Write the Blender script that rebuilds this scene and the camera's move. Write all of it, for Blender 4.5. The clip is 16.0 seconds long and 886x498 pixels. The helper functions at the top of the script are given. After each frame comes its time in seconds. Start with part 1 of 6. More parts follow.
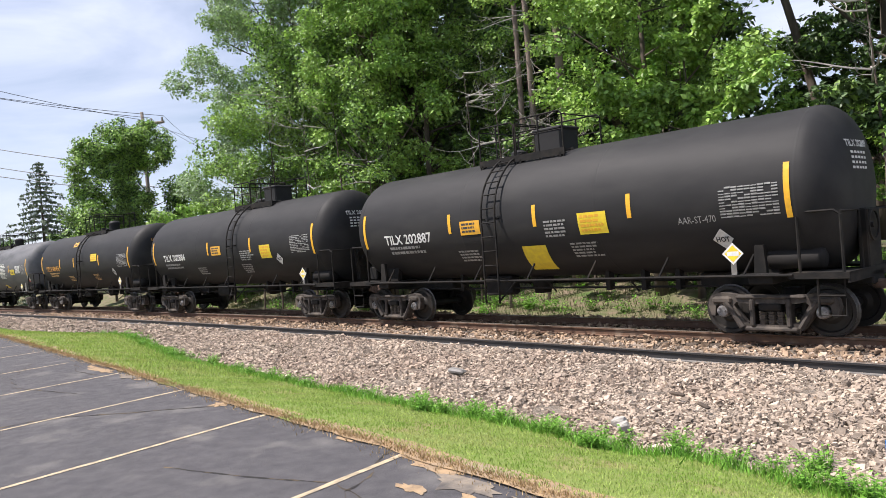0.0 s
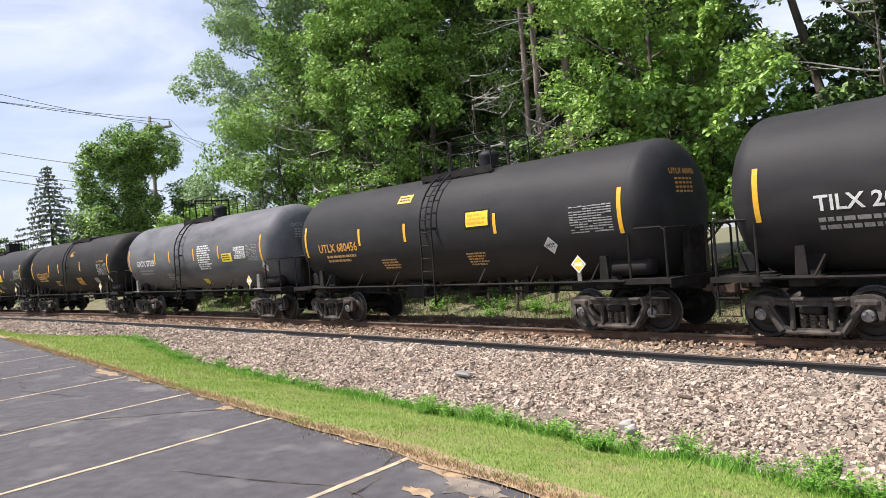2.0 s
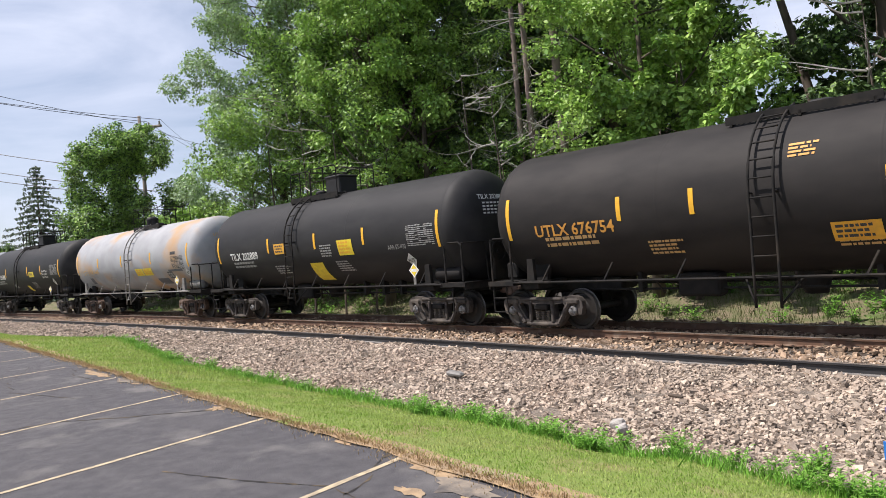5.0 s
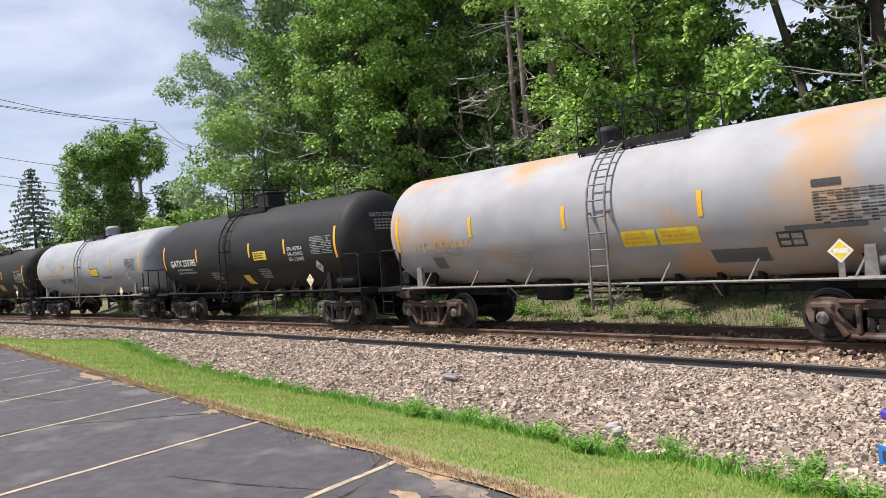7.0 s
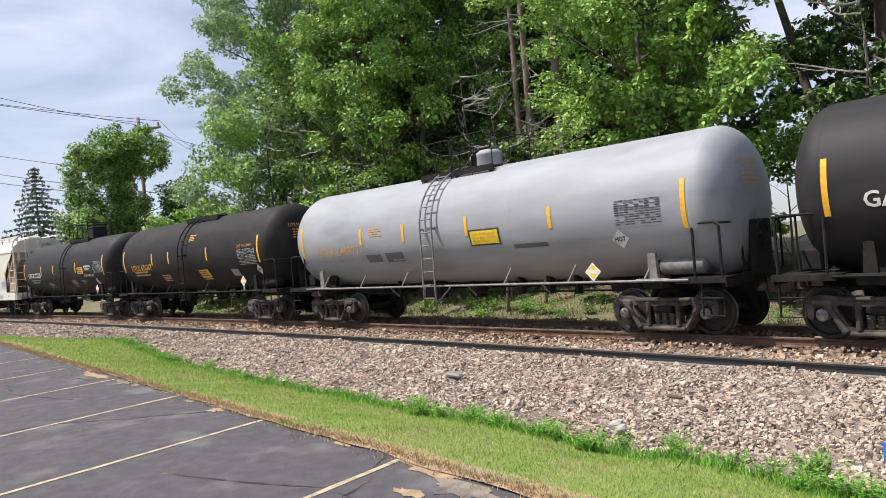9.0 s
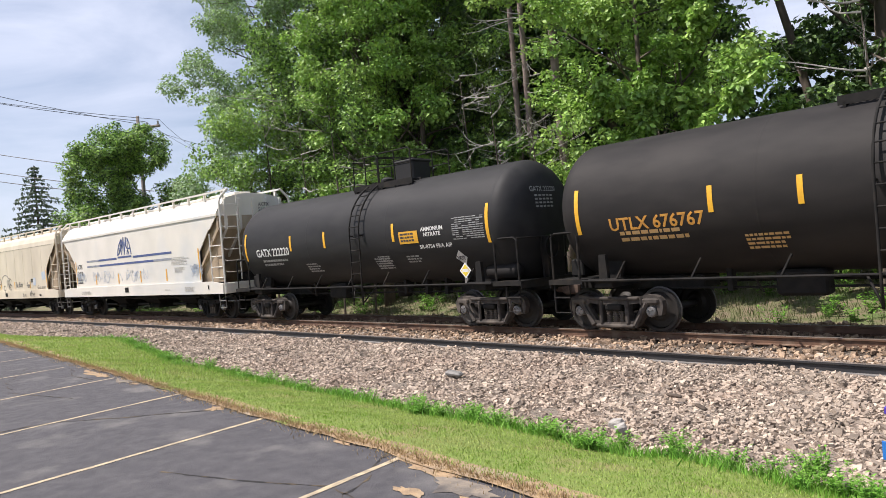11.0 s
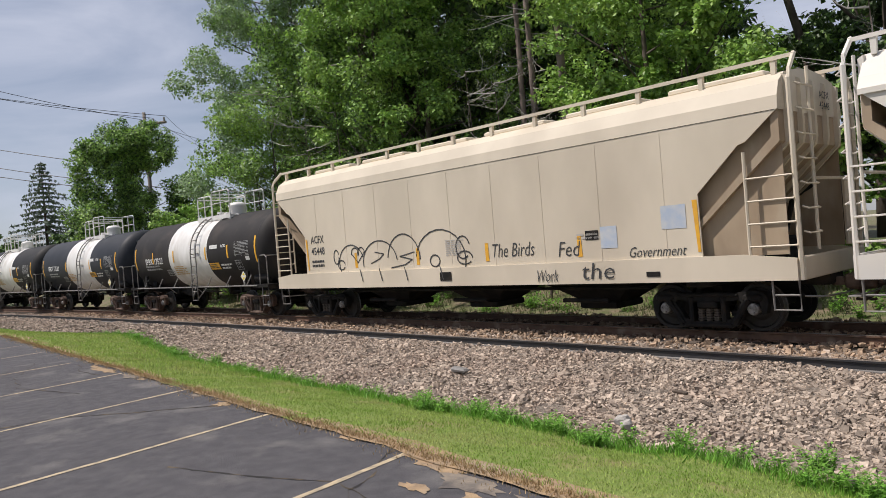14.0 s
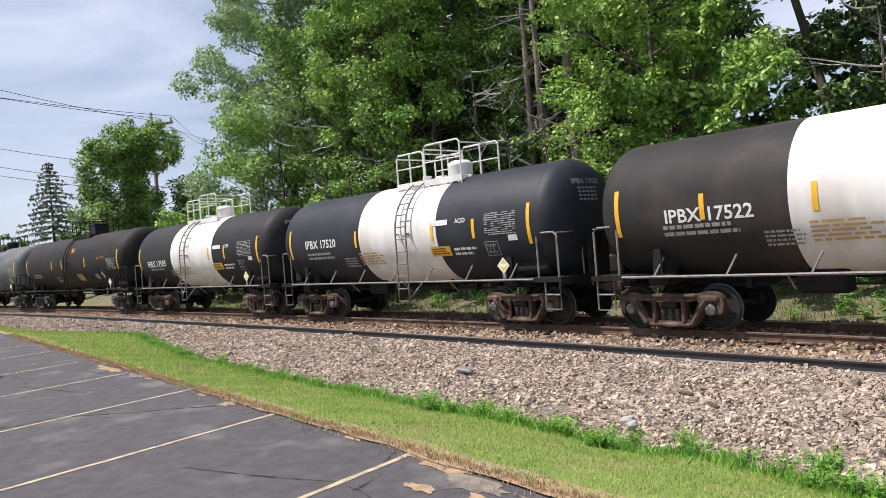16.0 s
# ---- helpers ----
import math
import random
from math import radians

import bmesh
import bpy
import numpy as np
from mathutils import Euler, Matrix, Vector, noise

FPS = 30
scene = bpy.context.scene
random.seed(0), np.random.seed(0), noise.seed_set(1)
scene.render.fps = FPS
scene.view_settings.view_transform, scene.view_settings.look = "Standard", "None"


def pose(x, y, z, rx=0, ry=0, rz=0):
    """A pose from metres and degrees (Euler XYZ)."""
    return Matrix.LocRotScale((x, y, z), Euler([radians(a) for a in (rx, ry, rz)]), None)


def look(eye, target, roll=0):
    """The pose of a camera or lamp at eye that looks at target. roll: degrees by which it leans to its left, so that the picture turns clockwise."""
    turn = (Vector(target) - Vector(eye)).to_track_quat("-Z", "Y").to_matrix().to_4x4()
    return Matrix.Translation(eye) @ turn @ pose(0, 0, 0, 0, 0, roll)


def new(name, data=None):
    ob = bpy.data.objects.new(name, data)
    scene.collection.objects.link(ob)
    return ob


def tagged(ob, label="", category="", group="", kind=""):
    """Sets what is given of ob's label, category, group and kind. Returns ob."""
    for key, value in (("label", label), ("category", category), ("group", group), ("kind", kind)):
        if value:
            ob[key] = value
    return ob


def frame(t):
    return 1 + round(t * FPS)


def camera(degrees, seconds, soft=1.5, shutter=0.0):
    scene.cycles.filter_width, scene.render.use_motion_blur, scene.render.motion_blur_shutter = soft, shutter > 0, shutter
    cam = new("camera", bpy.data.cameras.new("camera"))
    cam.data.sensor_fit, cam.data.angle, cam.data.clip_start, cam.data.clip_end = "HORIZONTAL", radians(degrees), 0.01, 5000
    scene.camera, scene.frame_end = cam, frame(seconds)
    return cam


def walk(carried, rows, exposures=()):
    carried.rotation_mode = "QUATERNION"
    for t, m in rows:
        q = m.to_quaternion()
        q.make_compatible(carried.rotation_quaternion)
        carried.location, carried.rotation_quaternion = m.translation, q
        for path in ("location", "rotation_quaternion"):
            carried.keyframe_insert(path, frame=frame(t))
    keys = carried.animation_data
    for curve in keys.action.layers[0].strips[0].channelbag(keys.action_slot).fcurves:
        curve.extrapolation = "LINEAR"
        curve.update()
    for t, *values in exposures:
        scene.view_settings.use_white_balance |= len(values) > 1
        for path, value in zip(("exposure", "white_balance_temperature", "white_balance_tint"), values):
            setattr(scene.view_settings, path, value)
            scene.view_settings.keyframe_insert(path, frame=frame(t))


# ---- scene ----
cam = camera(62.58, 16.0, soft=0.55)
walk(cam, [
    (0, pose(0, 0, 2.03, 89.846, 4.645, 51.115)),
    (0.5, pose(0, 0, 2.03, 89.892, 4.673, 51.254)),
    (1, pose(0, 0, 2.03, 90.034, 4.755, 51.454)),
    (1.5, pose(0, 0, 2.03, 90.123, 4.831, 51.558)),
    (2, pose(0, 0, 2.03, 90.127, 4.770, 51.634)),
    (2.5, pose(0, 0, 2.03, 90.061, 4.716, 51.635)),
    (3, pose(0, 0, 2.03, 90.021, 4.770, 51.610)),
    (3.5, pose(0, 0, 2.03, 90.032, 4.756, 51.435)),
    (4, pose(0, 0, 2.03, 90.066, 4.868, 51.263)),
    (6.5, pose(0, 0, 2.03, 90.091, 4.678, 50.562)),
    (7, pose(0, 0, 2.03, 90.262, 4.776, 50.622)),
    (7.5, pose(0, 0, 2.03, 90.315, 4.779, 50.723)),
    (8, pose(0, 0, 2.03, 90.265, 4.758, 50.800)),
    (8.5, pose(0, 0, 2.03, 90.210, 4.765, 50.909)),
    (9, pose(0, 0, 2.03, 90.137, 4.901, 50.871)),
    (11.5, pose(0, 0, 2.03, 90.010, 4.844, 50.834)),
    (12, pose(0, 0, 2.03, 89.963, 4.781, 50.826)),
    (12.5, pose(0, 0, 2.03, 89.893, 4.857, 50.922)),
    (13, pose(0, 0, 2.03, 89.812, 4.927, 51.153)),
    (13.5, pose(0, 0, 2.03, 89.753, 4.940, 51.255)),
    (14, pose(0, 0, 2.03, 89.777, 4.863, 51.290)),
    (14.5, pose(0, 0, 2.03, 89.855, 4.838, 51.360)),
    (15, pose(0, 0, 2.03, 89.837, 4.935, 51.419)),
    (15.5, pose(0, 0, 2.03, 89.811, 4.901, 51.559)),
    (16, pose(0, 0, 2.03, 89.839, 4.756, 51.728)),
],
    exposures=[(0, 0.50, 6450, 16), (1.5, 0.54, 6450, 16), (3.5, 0.40, 6450, 16), (7.0, 0.32, 6450, 16), (9.2, 0.34, 6450, 16), (11.3, 0.36, 6480, 16), (12.5, -0.12, 6620, 15), (13.0, -0.38, 6560, 15), (13.5, -0.38, 6500, 16), (14.5, 0.0, 6500, 15), (15.0, 0.04, 6450, 16), (16, 0.26, 6420, 16)])

# ---- world and sun ----
world = bpy.data.worlds.new("sky")
scene.world = world
world.use_nodes = True
wn, wl = world.node_tree.nodes, world.node_tree.links
wn.clear()
SUN_TO = Vector((-0.32, -0.43, 0.90)).normalized()
sky = wn.new("ShaderNodeTexSky")
sky.sky_type, sky.sun_disc = "NISHITA", False
sky.sun_elevation = math.asin(SUN_TO.z)
sky.sun_rotation = math.atan2(SUN_TO.x, SUN_TO.y)
sky.air_density, sky.dust_density, sky.ozone_density = 1.0, 0.6, 1.6
wtc = wn.new("ShaderNodeTexCoord")
wmap = wn.new("ShaderNodeMapping")
wmap.inputs["Rotation"].default_value = (0.1, 0.25, 0.55)
wmap.inputs["Scale"].default_value = (1.6, 2.4, 6.5)
wl.new(wtc.outputs["Generated"], wmap.inputs["Vector"])
wno = wn.new("ShaderNodeTexNoise")
wno.inputs["Scale"].default_value, wno.inputs["Detail"].default_value = 1.3, 7.0
wno.inputs["Roughness"].default_value, wno.inputs["Distortion"].default_value = 0.55, 0.5
wl.new(wmap.outputs[0], wno.inputs["Vector"])
wramp = wn.new("ShaderNodeValToRGB")
wramp.color_ramp.elements[0].position, wramp.color_ramp.elements[1].position = 0.40, 0.72
wramp.color_ramp.elements[0].color = (0.32, 0.32, 0.32, 1)
wramp.color_ramp.elements[1].color = (0.90, 0.90, 0.90, 1)
wl.new(wno.outputs["Fac"], wramp.inputs["Fac"])
wmix = wn.new("ShaderNodeMixRGB")
wmix.inputs["Color2"].default_value = (8.0, 8.8, 10.3, 1)
wl.new(wramp.outputs["Color"], wmix.inputs["Fac"])
wl.new(sky.outputs["Color"], wmix.inputs["Color1"])
wbg = wn.new("ShaderNodeBackground")
wbg.inputs["Strength"].default_value = 0.084
wout = wn.new("ShaderNodeOutputWorld")
wl.new(wmix.outputs[0], wbg.inputs["Color"])
wl.new(wbg.outputs[0], wout.inputs["Surface"])
sun = new("sun", bpy.data.lights.new("sun", "SUN"))
sun.data.energy, sun.data.angle, sun.data.color = 5.0, radians(0.6), (1.0, 0.95, 0.87)
sun.matrix_world = look(SUN_TO * 100, (0, 0, 0))

# ---- materials ----
def mat(name, a, b=None, rough=0.6, metal=0.0, scale=6.0, detail=6.0, bump=0.0, bump_scale=40.0, spread=(0.35, 0.65),
        stretch=(1, 1, 1), c=None, c_scale=0.8, c_range=(0.55, 0.7), per_piece=0.0, island=0.0, coat=0.0, trans=0.0, spec=0.5):
    """Two colours mixed by noise, a third in larger patches, fine relief, and a change from piece to piece."""
    m = bpy.data.materials.new(name)
    m.use_nodes = True
    n, l = m.node_tree.nodes, m.node_tree.links
    p = n["Principled BSDF"]
    p.inputs["Roughness"].default_value, p.inputs["Metallic"].default_value = rough, metal
    p.inputs["Coat Weight"].default_value = coat
    p.inputs["Specular IOR Level"].default_value = spec
    b = b or tuple(x * 0.8 for x in a)
    tc = n.new("ShaderNodeTexCoord")
    mp = n.new("ShaderNodeMapping")
    mp.inputs["Scale"].default_value = stretch
    l.new(tc.outputs["Object"], mp.inputs["Vector"])

    def noise_fac(sc, lo, hi, det):
        t = n.new("ShaderNodeTexNoise")
        t.inputs["Scale"].default_value, t.inputs["Detail"].default_value = sc, det
        l.new(mp.outputs[0], t.inputs["Vector"])
        r = n.new("ShaderNodeMapRange")
        r.inputs["From Min"].default_value, r.inputs["From Max"].default_value = lo, hi
        l.new(t.outputs["Fac"], r.inputs["Value"])
        return r.outputs[0]

    def mix(f, c1, c2):
        x = n.new("ShaderNodeMixRGB")
        l.new(f, x.inputs["Fac"])
        if isinstance(c1, tuple):
            x.inputs["Color1"].default_value = (*c1, 1)
        else:
            l.new(c1, x.inputs["Color1"])
        x.inputs["Color2"].default_value = (*c2, 1)
        return x.outputs[0]

    col = mix(noise_fac(scale, *spread, detail), a, b)
    if c:
        col = mix(noise_fac(c_scale, *c_range, 5.0), col, c)
    for amount, kind, out in ((per_piece, "ShaderNodeObjectInfo", "Random"), (island, "ShaderNodeNewGeometry", "Random Per Island")):
        if amount:
            g = n.new(kind)
            r = n.new("ShaderNodeMapRange")
            r.inputs["To Min"].default_value, r.inputs["To Max"].default_value = 1 - amount, 1 + amount
            l.new(g.outputs[out], r.inputs["Value"])
            h = n.new("ShaderNodeHueSaturation")
            l.new(r.outputs[0], h.inputs["Value"])
            l.new(col, h.inputs["Color"])
            col = h.outputs[0]
    l.new(col, p.inputs["Base Color"])
    if bump:
        t = n.new("ShaderNodeTexNoise")
        t.inputs["Scale"].default_value, t.inputs["Detail"].default_value = bump_scale, 5.0
        l.new(mp.outputs[0], t.inputs["Vector"])
        bp = n.new("ShaderNodeBump")
        bp.inputs["Strength"].default_value, bp.inputs["Distance"].default_value = bump, 0.02
        l.new(t.outputs["Fac"], bp.inputs["Height"])
        l.new(bp.outputs[0], p.inputs["Normal"])
    if trans:
        tr = n.new("ShaderNodeBsdfTranslucent")
        l.new(col, tr.inputs["Color"])
        ms = n.new("ShaderNodeMixShader")
        ms.inputs["Fac"].default_value = trans
        l.new(p.outputs[0], ms.inputs[1])
        l.new(tr.outputs[0], ms.inputs[2])
        l.new(ms.outputs[0], n["Material Output"].inputs["Surface"])
    return m


TANK_BLACK = mat("tank_black_paint", (0.021, 0.0208, 0.0215), (0.028, 0.0275, 0.028), rough=0.62, scale=2.5, bump=0.05, bump_scale=3, stretch=(0.35, 1, 1), c=(0.037, 0.036, 0.035), c_scale=1.4, c_range=(0.52, 0.78), spec=0.22)
TANK_SOOT = mat("tank_sooty_black_paint", (0.0165, 0.0150, 0.0145), (0.025, 0.0225, 0.021), rough=0.68, scale=2.5, stretch=(0.4, 1, 1), c=(0.036, 0.032, 0.029), c_scale=1.1, c_range=(0.5, 0.75), spec=0.22)
TANK_NAVY = mat("tank_blue_black_paint", (0.019, 0.0225, 0.029), (0.026, 0.029, 0.036), rough=0.58, scale=2.2, stretch=(0.5, 1, 0.6), c=(0.04, 0.042, 0.047), c_scale=1.3, c_range=(0.52, 0.78), spec=0.28)
TANK_DUSTY = mat("tank_brown_black_paint", (0.026, 0.0245, 0.024), (0.034, 0.031, 0.030), rough=0.66, scale=2.2, stretch=(0.5, 1, 0.4), c=(0.062, 0.052, 0.046), c_scale=1.5, c_range=(0.52, 0.74), spec=0.2)
TANK_GREY = mat("tank_mid_grey_paint", (0.14, 0.142, 0.15), (0.098, 0.10, 0.106), rough=0.65, scale=2.0, stretch=(0.35, 1, 1), c=(0.055, 0.055, 0.057), c_scale=1.0, c_range=(0.55, 0.80), spec=0.3)
TANK_SILVER = mat("tank_pale_grey_paint", (0.325, 0.338, 0.355), (0.27, 0.28, 0.294), rough=0.6, scale=2.0, stretch=(0.3, 1, 1), c=(0.18, 0.184, 0.19), c_scale=1.2, c_range=(0.58, 0.80), spec=0.35)
TANK_RUSTY = mat("tank_pale_grey_rust_streaked_paint", (0.36, 0.365, 0.375), (0.29, 0.295, 0.305), rough=0.65, scale=1.6, stretch=(0.6, 1, 0.75), c=(0.44, 0.28, 0.15), c_scale=0.62, c_range=(0.50, 0.64), spec=0.35)
TANK_WHITE = mat("tank_white_paint", (0.78, 0.77, 0.74), (0.66, 0.64, 0.60), rough=0.45, scale=2.5, stretch=(1, 1, 0.4), c=(0.55, 0.5, 0.43), c_scale=1.2, c_range=(0.6, 0.8))
HOPPER_WHITE = mat("hopper_off_white_paint", (0.74, 0.695, 0.615), (0.66, 0.62, 0.545), rough=0.6, scale=1.3, stretch=(0.5, 1, 0.5), c=(0.52, 0.535, 0.535), c_scale=0.5, c_range=(0.54, 0.74))
HOPPER_DIRTY = mat("hopper_tan_grime", (0.40, 0.31, 0.21), (0.30, 0.225, 0.15), rough=0.7, scale=2, stretch=(1, 1, 0.4), c=(0.5, 0.43, 0.33), c_scale=0.8)
HOPPER_CREAM = mat("hopper_cream_paint", (0.68, 0.60, 0.47), (0.58, 0.51, 0.395), rough=0.6, scale=1.1, stretch=(0.6, 1, 0.3), c=(0.50, 0.43, 0.33), c_scale=0.5, c_range=(0.56, 0.80))
FRAME_BLACK = mat("underframe_black", (0.010, 0.0098, 0.0095), (0.020, 0.018, 0.016), rough=0.85, scale=5, c=(0.034, 0.028, 0.022), c_scale=2, spec=0.25)
FRAME_PALE = mat("weathered_bracket_grey", (0.23, 0.22, 0.205), (0.14, 0.132, 0.12), rough=0.6, scale=8)
TRUCK_IRON = mat("dusty_cast_steel", (0.080, 0.069, 0.060), (0.040, 0.034, 0.030), rough=0.85, scale=7, bump=0.15, c=(0.115, 0.097, 0.08), c_scale=3, spec=0.3)
TRUCK_BROWN = mat("rusty_cast_steel", (0.105, 0.068, 0.05), (0.055, 0.038, 0.030), rough=0.85, scale=7, bump=0.15, c=(0.155, 0.11, 0.085), c_scale=3, spec=0.3)
WHEEL = mat("wheel_steel", (0.028, 0.024, 0.021), (0.018, 0.016, 0.014), rough=0.6, scale=9, metal=0.2)
TREAD = mat("worn_wheel_rim_steel", (0.10, 0.095, 0.09), (0.06, 0.055, 0.05), rough=0.45, metal=0.4, scale=20)
CAP = mat("bearing_cap_steel", (0.32, 0.31, 0.30), (0.15, 0.14, 0.13), rough=0.5, metal=0.4, scale=14)
SPRING = mat("spring_steel", (0.06, 0.052, 0.045), (0.10, 0.085, 0.07), rough=0.6, scale=20)
YELLOW = mat("yellow_reflective_tape", (0.85, 0.46, 0.025), (0.72, 0.38, 0.03), rough=0.45, scale=12)
PLATE_Y = mat("yellow_sign_paint", (0.80, 0.62, 0.03), (0.68, 0.5, 0.04), rough=0.5, scale=8)
PLATE_O = mat("orange_sign_paint", (0.80, 0.42, 0.03), (0.66, 0.34, 0.04), rough=0.5, scale=8)
LETTER_W = mat("white_lettering", (0.74, 0.74, 0.72), (0.6, 0.6, 0.58), rough=0.55, scale=12)
LETTER_DIM = mat("faded_white_lettering", (0.36, 0.36, 0.35), (0.22, 0.22, 0.21), rough=0.6, scale=16)
LETTER_O = mat("orange_lettering", (0.68, 0.33, 0.05), (0.5, 0.24, 0.05), rough=0.6, scale=12)
LETTER_FADE = mat("faded_orange_lettering", (0.58, 0.34, 0.11), (0.47, 0.32, 0.16), rough=0.6, scale=10)
LETTER_FAINT = mat("faint_grey_lettering", (0.40, 0.38, 0.34), (0.5, 0.47, 0.42), rough=0.6, scale=10)
LETTER_K = mat("black_lettering", (0.03, 0.03, 0.032), (0.06, 0.06, 0.06), rough=0.6, scale=12)
LOGO_BLUE = mat("blue_logo_paint", (0.045, 0.07, 0.20), (0.08, 0.11, 0.24), rough=0.6, scale=6)
BLUE_FADE = mat("faded_blue_stripe_paint", (0.20, 0.22, 0.27), (0.33, 0.34, 0.35), rough=0.6, scale=3)
SPRAY_BLUE = mat("pale_blue_spray_paint", (0.40, 0.47, 0.57), (0.53, 0.55, 0.56), rough=0.7, scale=5)
RED = mat("red_paint", (0.55, 0.05, 0.06), rough=0.5)
SIGN_BLUE = mat("blue_plastic", (0.02, 0.14, 0.50), (0.03, 0.18, 0.55), rough=0.4)
SIGN_PURPLE = mat("violet_plastic", (0.09, 0.05, 0.42), rough=0.4)
PALE_POST = mat("pale_plastic_post", (0.62, 0.55, 0.50), rough=0.5)
RAIL_HEAD = mat("worn_rail_steel", (0.30, 0.25, 0.21), (0.22, 0.18, 0.15), rough=0.42, metal=0.6, scale=3, stretch=(0.2, 1, 1))
RAIL_RUST = mat("rusty_rail_web", (0.155, 0.085, 0.052), (0.10, 0.058, 0.038), rough=0.85, scale=6, bump=0.2, c=(0.24, 0.17, 0.12), c_scale=3)
RAIL_DARK = mat("dark_new_rail_steel", (0.030, 0.030, 0.032), (0.042, 0.04, 0.04), rough=0.55, scale=5, stretch=(0.3, 1, 1))
RAIL_FOOT = mat("dusty_rail_foot", (0.22, 0.205, 0.19), (0.15, 0.14, 0.13), rough=0.7, scale=6)
TIE = mat("weathered_tie_wood", (0.10, 0.075, 0.055), (0.055, 0.042, 0.034), rough=0.9, scale=4, stretch=(3, 0.4, 3), bump=0.4, per_piece=0.25)
STONE = mat("crushed_limestone", (0.435, 0.355, 0.28), (0.285, 0.228, 0.178), rough=0.92, scale=14, bump=0.35, bump_scale=60, island=0.55, c=(0.34, 0.265, 0.205), c_scale=0.7, c_range=(0.45, 0.65))
STONE_RUST = mat("rust_stained_limestone", (0.40, 0.285, 0.19), (0.28, 0.195, 0.13), rough=0.9, scale=14, bump=0.4, bump_scale=60, island=0.42)
BALLAST_BED = mat("fine_ballast_bed", (0.24, 0.20, 0.16), (0.09, 0.075, 0.06), rough=0.95, scale=30, detail=8, spread=(0.4, 0.6), bump=1.0, bump_scale=40, c=(0.28, 0.23, 0.18), c_scale=1.0)
ASPHALT = mat("worn_asphalt", (0.066, 0.063, 0.068), (0.098, 0.093, 0.097), rough=0.9, scale=6.0, detail=12, bump=0.6, bump_scale=160, spread=(0.34, 0.70), c=(0.165, 0.155, 0.148), c_scale=1.3, c_range=(0.57, 0.75))
LINE = mat("worn_cream_line_paint", (0.50, 0.40, 0.26), (0.16, 0.14, 0.11), rough=0.8, scale=9, spread=(0.40, 0.80))
CRACK = mat("crack_with_dry_grass", (0.022, 0.02, 0.019), (0.16, 0.12, 0.07), rough=0.95, scale=5, spread=(0.45, 0.75))
DRY = mat("dry_grass_and_soil", (0.42, 0.29, 0.165), (0.28, 0.20, 0.125), rough=0.95, scale=12, bump=0.7, bump_scale=60, c=(0.36, 0.28, 0.19), c_scale=2)
PALE_SOIL = mat("pale_dusty_soil", (0.26, 0.215, 0.165), (0.15, 0.13, 0.11), rough=0.95, scale=7, bump=0.5, c=(0.09, 0.08, 0.075), c_scale=4)
CONCRETE = mat("weathered_concrete", (0.40, 0.375, 0.34), (0.28, 0.26, 0.235), rough=0.95, scale=12, bump=0.5, bump_scale=50)
SOIL = mat("verge_turf", (0.16, 0.24, 0.04), (0.22, 0.26, 0.07), rough=0.95, scale=9, bump=0.8, bump_scale=50, c=(0.27, 0.23, 0.10), c_scale=1.3)
BANK = mat("bank_soil_and_weeds", (0.10, 0.115, 0.042), (0.19, 0.147, 0.097), rough=0.95, scale=2.2, bump=0.8, bump_scale=20, c=(0.08, 0.13, 0.03), c_scale=0.7)
BLADE = mat("grass_blade", (0.24, 0.375, 0.06), (0.38, 0.46, 0.13), rough=0.7, scale=1.6, island=0.4, trans=0.3, c=(0.46, 0.43, 0.19), c_scale=0.75, c_range=(0.57, 0.78))
BANK_GRASS = mat("rough_bank_grass", (0.08, 0.125, 0.032), (0.135, 0.145, 0.06), rough=0.8, scale=0.9, island=0.35, trans=0.25)
BLADE_DRY = mat("dry_straw", (0.42, 0.30, 0.15), (0.33, 0.23, 0.11), rough=0.8, scale=3, island=0.3)
WEED = mat("weed_leaf", (0.13, 0.33, 0.035), (0.22, 0.42, 0.06), rough=0.6, scale=2, island=0.35, trans=0.3)


def leaf(name, a, b, t=0.27):
    return mat(name, a, b, rough=0.5, scale=0.35, island=0.35, trans=t)


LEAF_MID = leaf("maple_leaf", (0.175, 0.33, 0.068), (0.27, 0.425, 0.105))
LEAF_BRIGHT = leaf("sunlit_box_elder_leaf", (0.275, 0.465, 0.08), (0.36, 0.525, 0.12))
LEAF_PALE = leaf("pale_ash_leaf", (0.37, 0.48, 0.29), (0.29, 0.41, 0.215))
# shade inside the wood and in crown gaps, put into this leaf's colour
LEAF_SHADE = leaf("oak_leaf_darkened_for_shade", (0.055, 0.105, 0.032), (0.085, 0.145, 0.05), 0.14)
NEEDLE = leaf("spruce_needle", (0.10, 0.145, 0.085), (0.15, 0.20, 0.125), 0.2)
BARK = mat("grey_brown_bark", (0.14, 0.11, 0.085), (0.075, 0.06, 0.048), rough=0.95, scale=5, stretch=(1, 1, 0.25), bump=0.8, bump_scale=14)
BARK_PINE = mat("reddish_pine_bark", (0.27, 0.21, 0.18), (0.14, 0.11, 0.095), rough=0.95, scale=5, stretch=(1, 1, 0.3), bump=0.8, bump_scale=14)
DEADWOOD = mat("bleached_deadwood", (0.46, 0.43, 0.39), (0.32, 0.30, 0.27), rough=0.9, scale=5)
POLE_WOOD = mat("weathered_pole_wood", (0.24, 0.21, 0.175), (0.17, 0.145, 0.12), rough=0.9, scale=4, stretch=(1, 1, 0.2))
WIRE = mat("cable_black", (0.03, 0.03, 0.032), rough=0.6)
CAR_PAINT = mat("black_car_paint", (0.012, 0.012, 0.014), rough=0.25, coat=0.6)
